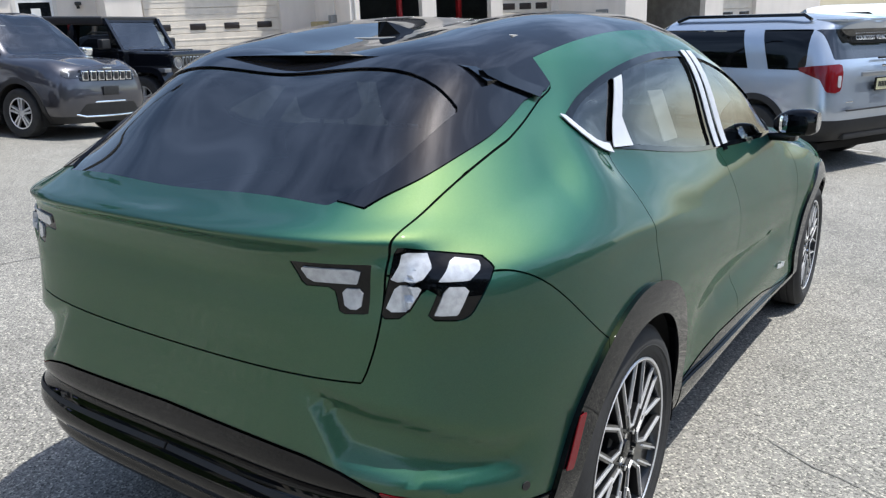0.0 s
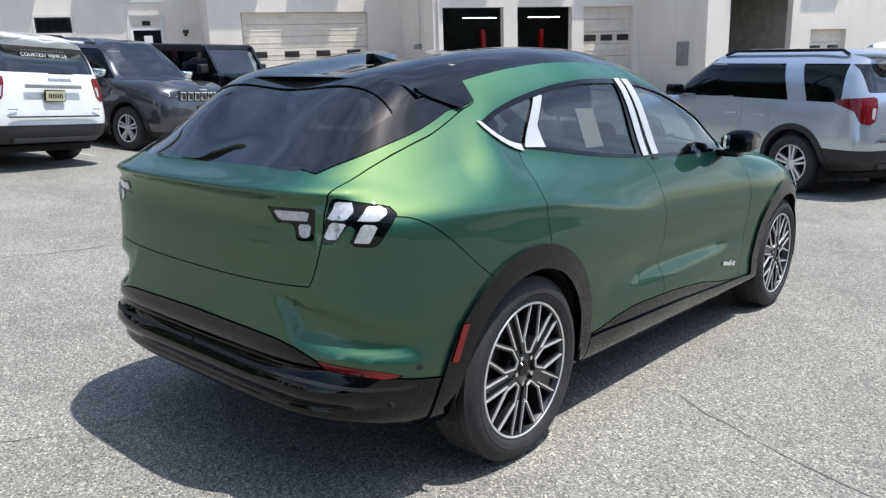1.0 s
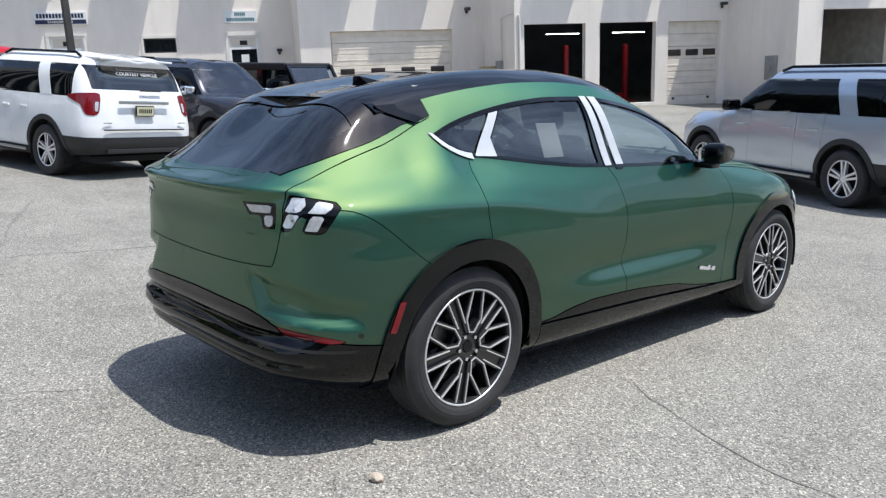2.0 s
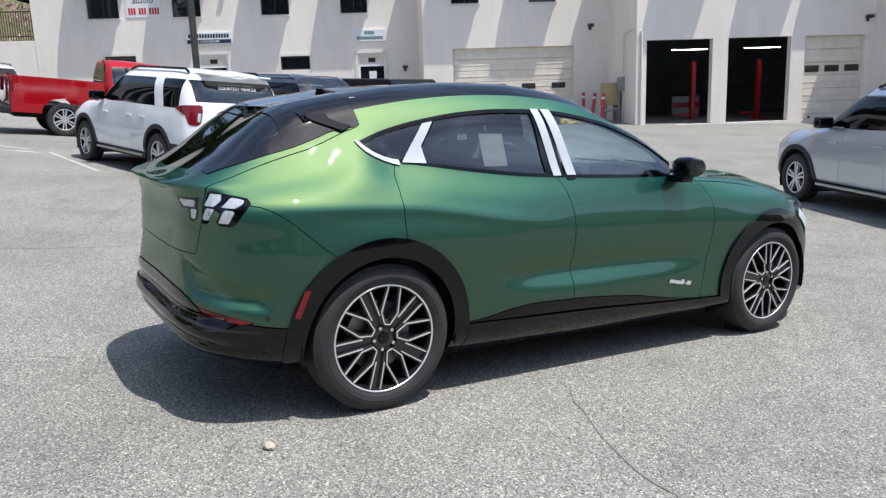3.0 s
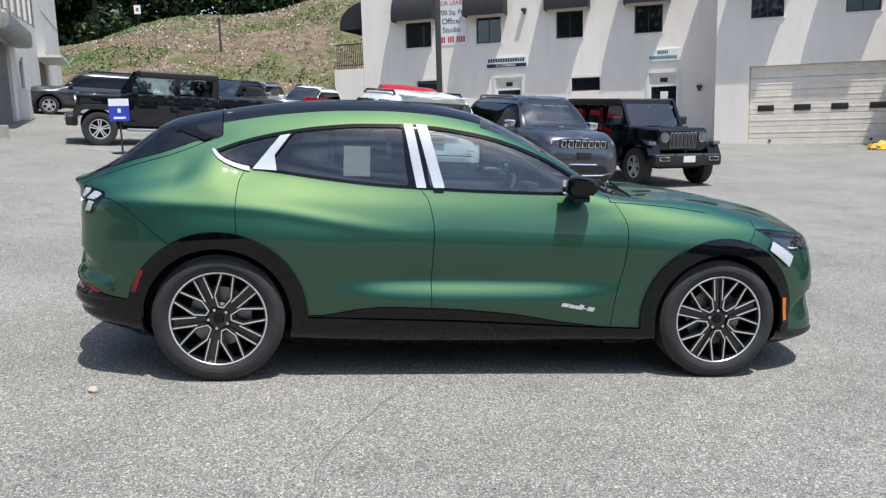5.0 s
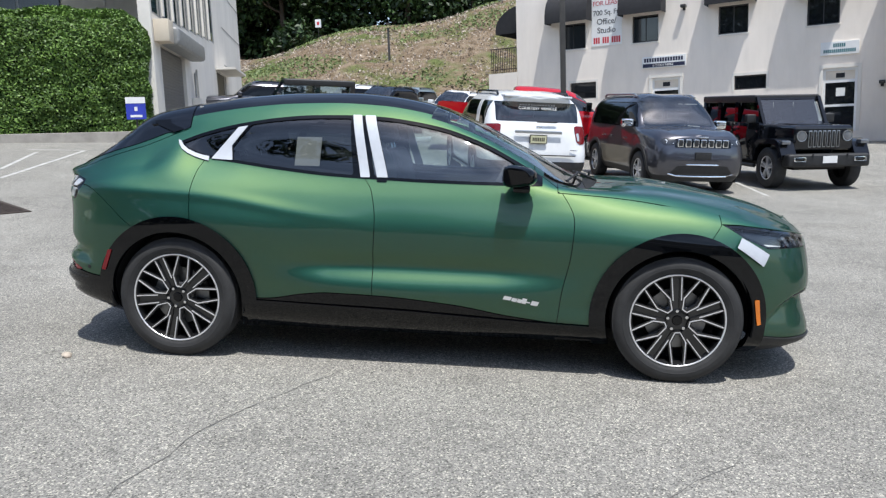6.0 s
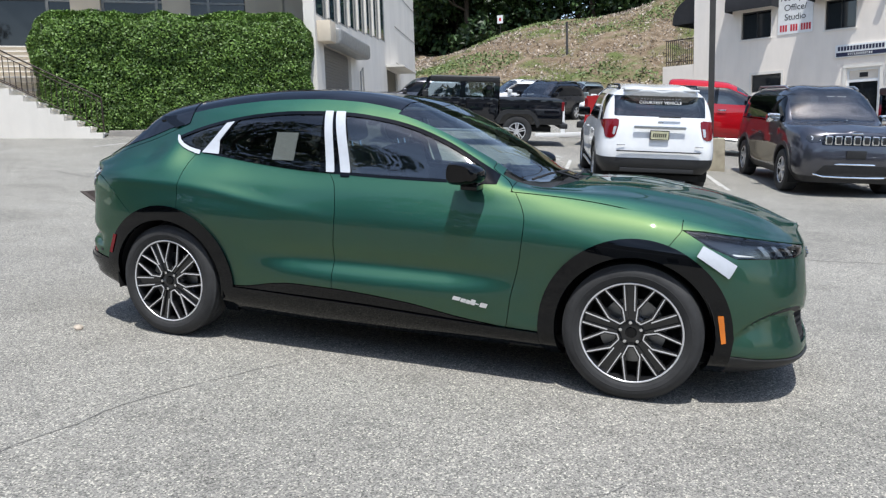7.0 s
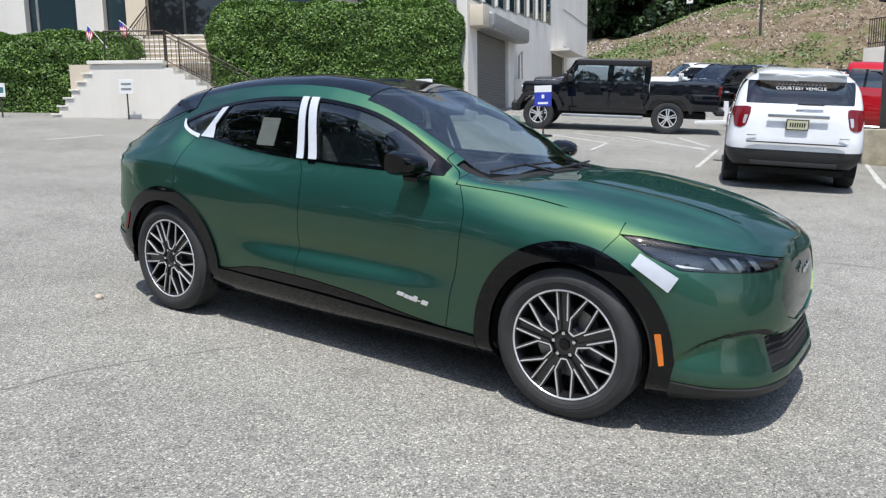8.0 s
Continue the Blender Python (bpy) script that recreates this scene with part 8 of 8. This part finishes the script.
def grey_suv():
    s = dict(FAMILY_SUV, rail=TOW_SILVER, mirror=CHROME)
    car, base = suv("dark grey SUV with a chrome seven-slot grille, facing out", "SUV", (4.68, 13.70, radians(-78)), s, PAINT_GREY)
    xf = s["wb"] + s["front"]
    nose = lambda v: (X(v) - Y(v)) * 0.7071
    lamp = skin_patch(car, base, "headlamp", lambda v: np.where(X(v) > 3.2, poly_gap([(2.02, 1.075), (2.31, 1.05), (2.32, 0.955), (2.12, 0.94), (2.02, 0.99)], nose(v), Z(v)), 9.0), LAMP_SMOKE, "clear headlamp with ring projectors")
    for c in (2.10, 2.22):
        skin_patch(car, base, "projector", lambda v: np.where(X(v) > 3.2, np.abs(np.hypot(nose(v) - c, Z(v) - 1.003) - 0.036) - 0.006, 9.0), LAMP_CLEAR, "bright projector ring", 0.012, lamp)
    grille = skin_patch(car, base, "grille", lambda v: np.where(X(v) > 3.4, np.maximum(np.abs(Z(v) - 0.985) - 0.085, Y(v) - 0.56), 9.0), GLOSS_BLACK, "black grille with chrome slots")
    for i in range(7):
        y = (i - 3) * 0.15
        x = xf - 0.050 - 0.13 * (abs(y) / 0.9) ** 2.4
        out = box(x - 0.02, x + 0.045, y - 0.062, y + 0.062, 0.905, 1.065, 0.025, 3)
        part("slot", out, CHROME, grille, "chrome grille surround")
        part("slot_mesh", box(x + 0.03, x + 0.049, y - 0.042, y + 0.042, 0.925, 1.045, 0.015, 2), SATIN_BLACK, grille)
    part("badge", box(xf - 0.05, xf - 0.035, -0.09, 0.09, 1.09, 1.115, 0.005), CHROME, car)
    intake = skin_patch(car, base, "lower_intake", lambda v: np.where(X(v) > 3.3, poly_gap([(-0.62, 0.42), (-0.5, 0.56), (0.5, 0.56), (0.62, 0.42), (0.55, 0.38), (-0.55, 0.38)], v[:, 1], Z(v)), 9.0), SATIN_BLACK, "black lower intake", 0.004, sides=(1, -1))
    ring = [(xf - 0.005 - 0.14 * (abs(y) / 0.85) ** 2.6, y, z) for y, z in ((-0.66, 0.40), (-0.52, 0.57), (-0.25, 0.58), (0, 0.58), (0.25, 0.58), (0.52, 0.57), (0.66, 0.40), (0.5, 0.36), (0.2, 0.355), (-0.2, 0.355), (-0.5, 0.36), (-0.66, 0.40))]
    part("intake_trim", tube(ring, 0.018, 8), CHROME, car, "chrome intake surround")
    for sg in (1, -1):
        x = xf - 0.20
        f = part("fog_lamp", box(x - 0.02, x + 0.05, min(sg * 0.60, sg * 0.80), max(sg * 0.60, sg * 0.80), 0.69, 0.79, 0.04, 3), CHROME, car, "chrome-ringed fog lamp")
        part("lens", box(x + 0.04, x + 0.056, min(sg * 0.63, sg * 0.77), max(sg * 0.63, sg * 0.77), 0.710, 0.770, 0.025, 2), WINDOW_DARK, f)
    part("number_plate", box(xf + 0.0, xf + 0.02, -0.16, 0.16, 0.68, 0.82, 0.004), SATIN_BLACK, car, "dark blank number plate")
    skin_patch(car, base, "tail_lamp", lambda v: np.where(X(v) < -0.5, poly_gap([(0.10, 1.10), (-0.2, 1.12), (-0.2, 0.96), (0.05, 0.95)], (X(v) + Y(v)) * 0.7071, Z(v)), 9.0), LAMP_RED, "red tail lamp")
    return car


grey_suv()


def offroad_shell(label, category, place, wb, truck, name="off_roader", grille_detail=True, paint=PAINT_BLACK):
    """A boxy off-roader with round headlamps and separate fenders; truck gives it a load bed."""
    car = thing(name, label, category, ground_pose(*place, wb, 0.78))
    xf = wb + 0.52
    cab_back = 0.55 if truck else -0.62
    tyre, rim = 0.425, 0.240
    cowl = wb - 0.62
    part("tub", join(box(cab_back, cowl + 0.1, -0.76, 0.76, 0.50, 1.32, 0.05, 3), box(-0.62 if not truck else cab_back, cab_back + 0.1, -0.76, 0.76, 0.5, 1.32, 0.04)), paint, car, "painted body tub")
    part("bonnet", box(cowl - 0.02, xf - 0.02, -0.62, 0.62, 0.95, 1.30, 0.08, 4), paint, car, "painted bonnet")
    part("hood_bulge", box(cowl + 0.15, xf - 0.25, -0.30, 0.30, 1.275, 1.325, 0.03, 3), paint, car)
    # cabin frame and glass
    frame = []
    zr = 1.90
    for sg in (1, -1):
        frame.append(prism([(cowl - 0.02, 1.31), (cowl + 0.05, 1.31), (cowl - 0.32, zr), (cowl - 0.40, zr)], sg * 0.66, sg * 0.73, lambda x, z, y: (x, y, z)))
        for x in ((cab_back + 0.0, cab_back + 0.98) if truck else (-0.60, 0.22, 1.12)):
            frame.append(prism([(x - 0.03, 1.31), (x + 0.13, 1.31), (x + 0.11, zr), (x - 0.03, zr)], sg * 0.67, sg * 0.735, lambda a, z, y: (a, y, z)))
    frame.append(prism([(cowl - 0.40, zr - 0.07), (cowl - 0.34, zr - 0.07), (cowl - 0.38, zr), (cowl - 0.44, zr)], -0.72, 0.72, lambda x, z, y: (x, y, z)))
    for g in frame:
        part("cabin_post", g, paint, car, "dark cabin post", smooth=False)
    part("hardtop", box(cab_back - 0.03, cowl - 0.36, -0.75, 0.75, zr - 0.13, zr + 0.035, 0.05, 3), SATIN_BLACK, car, "black hard top")
    part("windscreen", ([(cowl + 0.0, -0.66, 1.32), (cowl + 0.0, 0.66, 1.32), (cowl - 0.36, 0.63, zr - 0.06), (cowl - 0.36, -0.63, zr - 0.06)], [(0, 1, 2, 3)]), CAR_SCREEN, car, "windscreen", smooth=False).visible_shadow = False
    panes = ((cab_back + 0.1, cab_back + 0.98), (cab_back + 1.08, cowl - 0.22)) if truck else ((-0.5, 0.22), (0.32, 1.12), (1.22, cowl - 0.22))
    for i, (a, b) in enumerate(panes):
        for sg in (1, -1):
            ys = sorted((sg * 0.690, sg * 0.700))
            part("side_window", ([(a, ys[0], 1.31), (b, ys[0], 1.31), (b - (0.2 if i == len(panes) - 1 else 0), ys[0] * 0.91, zr - 0.05), (a, ys[0] * 0.91, zr - 0.05)], [(0, 1, 2, 3)]), CAR_SCREEN if truck else BLACK_GLASS, car, smooth=False).visible_shadow = False
    part("back_window", ([(cab_back, -0.66, 1.2), (cab_back, 0.66, 1.2), (cab_back, 0.66, zr - 0.06), (cab_back, -0.66, zr - 0.06)], [(0, 1, 2, 3)]), CAR_GLASS, car, smooth=False)
    doors = ((cab_back + 0.08, cab_back + 1.02), (cab_back + 1.04, cowl - 0.02)) if truck else ((0.20, 1.13), (1.15, cowl - 0.02))
    for a, b in doors:
        for sg in (1, -1):
            ys = sorted((sg * 0.755, sg * 0.785))
            d = part("door", box(a, b, ys[0], ys[1], 0.60, 1.345, 0.02, 2), paint, car, "flat painted door")
            ys = sorted((sg * 0.786, sg * 0.815))
            part("handle", box(a + 0.08, a + 0.24, ys[0], ys[1], 1.17, 1.21, 0.01), SATIN_BLACK, d)
            for hz in (0.76, 1.13):
                part("hinge", box(b - 0.07, b + 0.04, ys[0] - 0.002, ys[1] - 0.005, hz, hz + 0.04, 0.006), paint, d)
    # fenders
    for x in (0.0, wb):
        for sg in (1, -1):
            pts = [(-0.66, 0.64), (-0.52, 0.92), (-0.36, 1.02), (0.32, 1.03), (0.48, 0.97), (0.62, 0.72)]
            ring = [(x + a, b) for a, b in pts] + [(x + a * 0.86, b - 0.105) for a, b in pts[::-1]]
            ys = sorted((sg * 0.62, sg * 0.935))
            part("fender_flare", prism(ring, ys[0], ys[1], lambda a, z, y: (a, y, z)), SATIN_BLACK if x == 0 or truck else paint, car, "flared wheel-arch fender", sharp=25)
            if x and grille_detail:
                ys = sorted((sg * 0.74, sg * 0.92))
                part("fender_lamp", box(x + 0.44, x + 0.60, ys[0], ys[1], 0.93, 1.01, 0.015), LAMP_DIM, car, "slim clear fender lamp")
    # front
    gx = xf
    g = part("grille", box(gx - 0.10, gx, -0.63, 0.63, 0.80, 1.27, 0.06, 3), paint, car, "upright slotted grille")
    for i in range(7):
        y = (i - 3) * 0.098
        part("slot", box(gx - 0.01, gx + 0.012, y - 0.036, y + 0.036, 0.86, 1.20, 0.015, 2), TOW_SILVER if not truck else SATIN_BLACK, g, "bright grille slot surround")
        part("slot_mesh", box(gx + 0.008, gx + 0.0155, y - 0.024, y + 0.024, 0.88, 1.18, 0.004), DARK_VOID, g)
    for sg in (1, -1):
        lamp = part("headlamp", lathe([(0.0, -0.03), (0.085, -0.022), (0.092, -0.012), (0.102, -0.02), (0.102, 0.03)], 28), LAMP_DIM, car, "round smoked headlamp")
        lamp.matrix_local = Matrix.Translation((gx + 0.005, sg * 0.485, 1.09)) @ Matrix.Rotation(radians(90), 4, "Z")
        part("lamp_ring", lathe([(0.094, -0.028), (0.106, -0.03), (0.108, 0.0)], 28), TOW_SILVER, lamp)
    part("front_bumper", box(gx - 0.02, gx + 0.26, -0.86, 0.86, 0.48, 0.74, 0.06, 3), SATIN_BLACK, car, "black front bumper")
    for sg in (1, -1):
        ys = sorted((sg * 0.50, sg * 0.76))
        f = part("fog_lamp", box(gx + 0.24, gx + 0.27, ys[0], ys[1], 0.58, 0.70, 0.04, 3), CHROME, car, "chrome-ringed fog lamp")
        ys = sorted((sg * 0.54, sg * 0.72))
        part("lens", box(gx + 0.265, gx + 0.276, ys[0], ys[1], 0.605, 0.675, 0.025), WINDOW_DARK, f)
        part("tow_hook", tube([(gx + 0.2, sg * 0.36, 0.70), (gx + 0.28, sg * 0.36, 0.74), (gx + 0.28, sg * 0.36, 0.68)], 0.012, 6), SATIN_BLACK, car)
    part("number_plate", box(gx + 0.262, gx + 0.275, -0.15, 0.15, 0.56, 0.70, 0.003), SIGN_WHITE, car, "blank white number plate", smooth=False)
    for sg in (1, -1):
        ys = sorted((sg * 0.78, sg * 1.0))
        part("door_mirror", box(cowl - 0.30, cowl - 0.16, ys[0], ys[1], 1.33, 1.52, 0.04, 3), SATIN_BLACK, car, "black door mirror")
        ys = sorted((sg * 0.72, sg * 0.88))
        part("side_step", tube([(0.65, sg * 0.84, 0.42), (wb - 0.65, sg * 0.84, 0.42)], 0.04, 8), TOW_SILVER if truck else SATIN_BLACK, car, "tubular side step")
    part("wiper", tube([(cowl - 0.02, 0.1, 1.34), (cowl - 0.06, 0.5, 1.38)], 0.01, 6), SATIN_BLACK, car)
    part("wiper", tube([(cowl - 0.02, -0.5, 1.34), (cowl - 0.06, -0.1, 1.38)], 0.01, 6), SATIN_BLACK, car)
    part("underbody", box(-0.4 if not truck else -1.0, xf - 0.1, -0.55, 0.55, 0.40, 0.56), DARK_VOID, car)
    for x in ((0.45, 1.45) if not truck else (1.0, 1.9)):
        for y in (-0.36, 0.36):
            part("seat", join(box(x - 0.1, x + 0.05, y - 0.23, y + 0.23, 0.7, 1.35, 0.05), box(x - 0.1, x, y - 0.12, y + 0.12, 1.38, 1.56, 0.04)), SEAT_FABRIC, car)
    part("rear_bench", box(cab_back + 0.18, cab_back + 0.36, -0.66, 0.66, 0.7, 1.68, 0.04), SEAT_FABRIC, car)
    part("dashboard", box(cowl - 0.35, cowl - 0.05, -0.66, 0.66, 0.9, 1.28, 0.04), CABIN, car)
    if truck:
        part("load_bed", join(box(-1.28, cab_back - 0.03, -0.78, -0.70, 0.62, 1.33, 0.02), box(-1.28, cab_back - 0.03, 0.70, 0.78, 0.62, 1.33, 0.02), box(-1.28, cab_back - 0.03, -0.7, 0.7, 0.62, 0.70), box(-1.30, -1.24, -0.76, 0.76, 0.64, 1.31, 0.02)), paint, car, "painted load bed")
        part("bed_cover", box(-1.25, cab_back - 0.04, -0.70, 0.70, 1.30, 1.34, 0.01), SATIN_BLACK, car, "black bed cover")
        part("rear_bumper", box(-1.45, -1.22, -0.80, 0.80, 0.52, 0.66, 0.03), SATIN_BLACK, car, "black rear bumper")
    for sg in (1, -1):
        ys = sorted((sg * 0.66, sg * 0.79))
        x = -1.31 if truck else -0.68
        part("tail_lamp", box(x - 0.02, x + 0.06, ys[0], ys[1], 1.02, 1.28, 0.015), LAMP_RED, car, "red tail lamp")
        for xx in (0, wb):
            plain_wheel(car, (xx, sg * 0.80, tyre), sg, tyre, rim, 5)
    if not truck:
        part("spare_wheel", box(-0.95, -0.66, -0.36, 0.36, 0.80, 1.55, 0.1, 3), RUBBER, car, "spare wheel on the tailgate")
        part("rear_bumper", box(-0.85, -0.6, -0.8, 0.8, 0.52, 0.68, 0.03), SATIN_BLACK, car)
    return car


offroad_shell("black boxy off-roader with a slotted chrome grille, facing out", "off-roader", (7.44, 14.56, radians(-78.9)), 3.008, False)
offroad_shell("black crew-cab off-road pickup with a low load bed", "pickup truck", (-2.53, 17.32, radians(198.9)), 3.487, True, "pickup_truck", False)


def red_pickup():
    wb, tyre, W = 3.67, 0.42, 0.99
    car = thing("pickup_truck", "bright red crew-cab pickup truck parked beyond the white SUV", "pickup truck", ground_pose(0.55, 18.93, radians(3.7), wb, 0.85))
    flat = lambda v: [(-1.3, v), (5, v)]
    top = lambda r, h: [(0.98, r - 0.10), (1.15, r - 0.02), (1.7, r), (2.55, r - 0.02), (2.92, r - 0.13), (3.22, (r + h) / 2 + 0.03), (3.60, h + 0.03), (3.72, h), (4.2, h - 0.04), (4.62, h - 0.12), (4.75, h - 0.2)]
    levels = [
        (1.06, 4.55, 8, 4, flat(0.86), flat(0.42)), (1.0, 4.72, 8, 4, flat(0.94), flat(0.56)), (0.98, 4.78, 8, 4, flat(W), flat(0.85)),
        (0.98, 4.76, 8, 4, flat(0.98), flat(1.12)), (0.98, 4.70, 8, 3.6, flat(0.94), [(1, 1.41), (3.4, 1.39), (3.7, 1.30), (4.75, 1.16)]),
        (1.02, 4.66, 8, 3.4, [(1, 0.78), (3, 0.80), (4.75, 0.78)], top(1.89, 1.33)), (1.04, 4.64, 8, 3.4, [(1, 0.62), (4.75, 0.5)], top(2.02, 1.36)), (1.04, 4.63, 8, 3.4, None, top(2.04, 1.37))]
    base = loft(levels, 1.4, 3.9, 120, 6)
    far = lambda v: np.where(Y(v) > 0.5, np.hypot(X(v) - wb, Z(v) - tyre), 9.0)
    rest = clip(base, lambda v: 0.52 - far(v))
    win = lambda v: np.maximum.reduce([1.43 - Z(v), Z(v) - 1.88, 1.14 - X(v), X(v) - (3.54 - (Z(v) - 1.43) * 1.25), 3.9 - L(v), L(v) - 5.1])
    glass = clip(rest, win)
    rest = clip(rest, lambda v: -win(v))
    post = lambda v: np.minimum(np.abs(X(v) - 1.52) - 0.03, np.abs(X(v) - 2.36) - 0.05)
    for nm, g, m in (("window_surround", clip(glass, post), GLOSS_BLACK), ("side_window", clip(glass, lambda v: -post(v)), CAR_GLASS)):
        for q in (g, mirrored(g)):
            part(nm, q, m, car)
    scr = lambda v: np.maximum.reduce([5.25 - L(v), X(v) - 3.62, 2.89 - X(v)])
    part("windscreen", whole(clip(rest, scr)), CAR_SCREEN, car, "windscreen")
    rest = clip(rest, lambda v: -scr(v))
    bw = lambda v: np.maximum.reduce([1.45 - Z(v), Z(v) - 1.89, Y(v) - 0.66, X(v) - 1.12])
    part("back_window", whole(clip(rest, bw)), CAR_GLASS, car, "dark rear window")
    part("cab", rimmed(whole(clip(rest, lambda v: -bw(v))), 0.02), PAINT_RED, car, "bright red crew cab")
    for sg in (1, -1):
        ys = sorted((sg * 0.86, sg * 0.985))
        outer = [(-1.22, 0.55), (-0.54, 0.55), (-0.50, 0.72), (-0.32, 0.90), (0, 0.96), (0.32, 0.90), (0.50, 0.72), (0.54, 0.55), (0.94, 0.55), (0.94, 1.44), (-1.22, 1.44)]
        part("bed_side", prism(outer, ys[0], ys[1], lambda x, z, y: (x, y, z)), PAINT_RED, car, "red load bed side", smooth=False)
        ys = sorted((sg * 0.78, sg * 0.99))
        lamp = part("tail_lamp", box(-1.26, -1.16, ys[0], ys[1], 1.02, 1.38, 0.02), LAMP_RED, car, "red tail lamp")
        ys = sorted((sg * 0.84, sg * 0.96))
        part("lens", box(-1.265, -1.258, ys[0], ys[1], 1.10, 1.22, 0.003), LAMP_CLEAR, lamp)
        ys = sorted((sg * 0.97, sg * 1.24))
        part("door_mirror", box(3.16, 3.32, ys[0], ys[1], 1.43, 1.70, 0.04, 3), GLOSS_BLACK, car, "black door mirror")
        part("side_step", tube([(1.15, sg * 0.95, 0.46), (3.1, sg * 0.95, 0.46)], 0.045, 8), TOW_SILVER, car, "silver tubular side step")
        for x in (0, wb):
            plain_wheel(car, (x, sg * 0.84, tyre), sg, tyre, 0.265, 6)
        for a, b in ((1.12, 2.32), (2.36, 3.5)):
            ys = sorted((sg * 0.99, sg * 1.012))
            part("handle", box(a + 0.08, a + 0.30, ys[0], ys[1], 1.24, 1.28, 0.01), CHROME, car, "chrome door handle")
    part("tailgate", box(-1.24, -1.14, -0.85, 0.85, 0.66, 1.43, 0.03), PAINT_RED, car, "red tailgate")
    part("bed_floor", box(-1.14, 0.94, -0.85, 0.85, 0.66, 0.76), DARK_VOID, car, smooth=False)
    part("rear_bumper", box(-1.44, -1.2, -0.96, 0.96, 0.50, 0.68, 0.03), SATIN_BLACK, car, "black rear bumper")
    part("grille", box(4.70, 4.80, -0.6, 0.6, 0.78, 1.16, 0.04), GLOSS_BLACK, car, "black grille")
    part("front_bumper", box(4.62, 4.86, -0.93, 0.93, 0.42, 0.66, 0.04), PAINT_RED, car)
    part("underbody", box(-1.1, 4.5, -0.6, 0.6, 0.42, 0.62), DARK_VOID, car)
    part("seat", join(box(1.5, 1.7, -0.7, 0.7, 0.8, 1.45, 0.05), box(2.3, 2.5, -0.7, -0.1, 0.8, 1.5, 0.05), box(2.3, 2.5, 0.1, 0.7, 0.8, 1.5, 0.05)), SEAT_FABRIC, car)
    return car


red_pickup()

FAR = dict(wb=2.75, rear=0.95, front=0.9, half=0.92, roof=1.68, belt=1.08, hood=1.05, cowl=2.32, header=1.5, tail=-0.5, tyre=0.35, rim=0.22, spokes=5, lean=0.45,
           pillars=[(0.0, 0.4, 0.06), (0.8, 0.08, 0.045), (1.65, -0.12, 0.045)], doors=(0.38, 0.82, 1.67, 2.35), seats=(0.4, 1.35))
for label, x, y, head, paint in (("white SUV parked at the foot of the hillside", -5.4, 33.0, 215, PAINT_WHITE), ("pale grey green SUV parked at the foot of the hillside", -3.4, 34.0, 255, PAINT_TEAL),
                                 ("dark SUV parked behind the black pickup", -4.0, 31.0, 250, PAINT_BLACK), ("white car parked beside the red pickup", -0.6, 30.5, 250, PAINT_WHITE), ("dark grey car parked by the office wing", -8.2, 27.5, 200, PAINT_GREY)):
    suv(label, "SUV", (x, y, radians(head)), dict(FAR, name="parked_suv"), paint)


def lettered_van():
    """A white van, of which the roof and the lettered upper side show over the silver SUV."""
    s = dict(FAR, name="van", wb=3.4, rear=1.1, front=0.9, half=1.0, roof=2.0, belt=1.28, hood=1.2, cowl=3.1, header=2.3, tail=-0.9, tyre=0.38, rim=0.24, lean=0.1, rails=False,
             pillars=[(-0.2, 0.0, 1.6, 1), (2.2, -0.1, 0.05)], doors=(1.2, 2.2, 3.0), seats=(2.0,))
    van, base = suv("white van with dark lettering bars on its side", "van", (16.35, -0.9, radians(97)), s, PAINT_WHITE)
    for i in range(6):
        a = -0.75 + i * 0.34
        skin_patch(van, base, "lettering_bar", lambda v: np.where(Y(v) > 0.6, np.maximum(np.abs(X(v) - a - 0.12) - 0.12, np.abs(Z(v) - 1.70) - 0.10), 9.0), SIGN_BLUE, "dark blue lettering bar", 0.012, sides=(1, -1))
    skin_patch(van, base, "stripe", lambda v: np.where(Y(v) > 0.6, np.maximum(np.abs(X(v) - 0.3) - 1.1, np.abs(Z(v) - 1.54) - 0.025), 9.0), PAINT_RED, "red stripe", 0.012)


lettered_van()
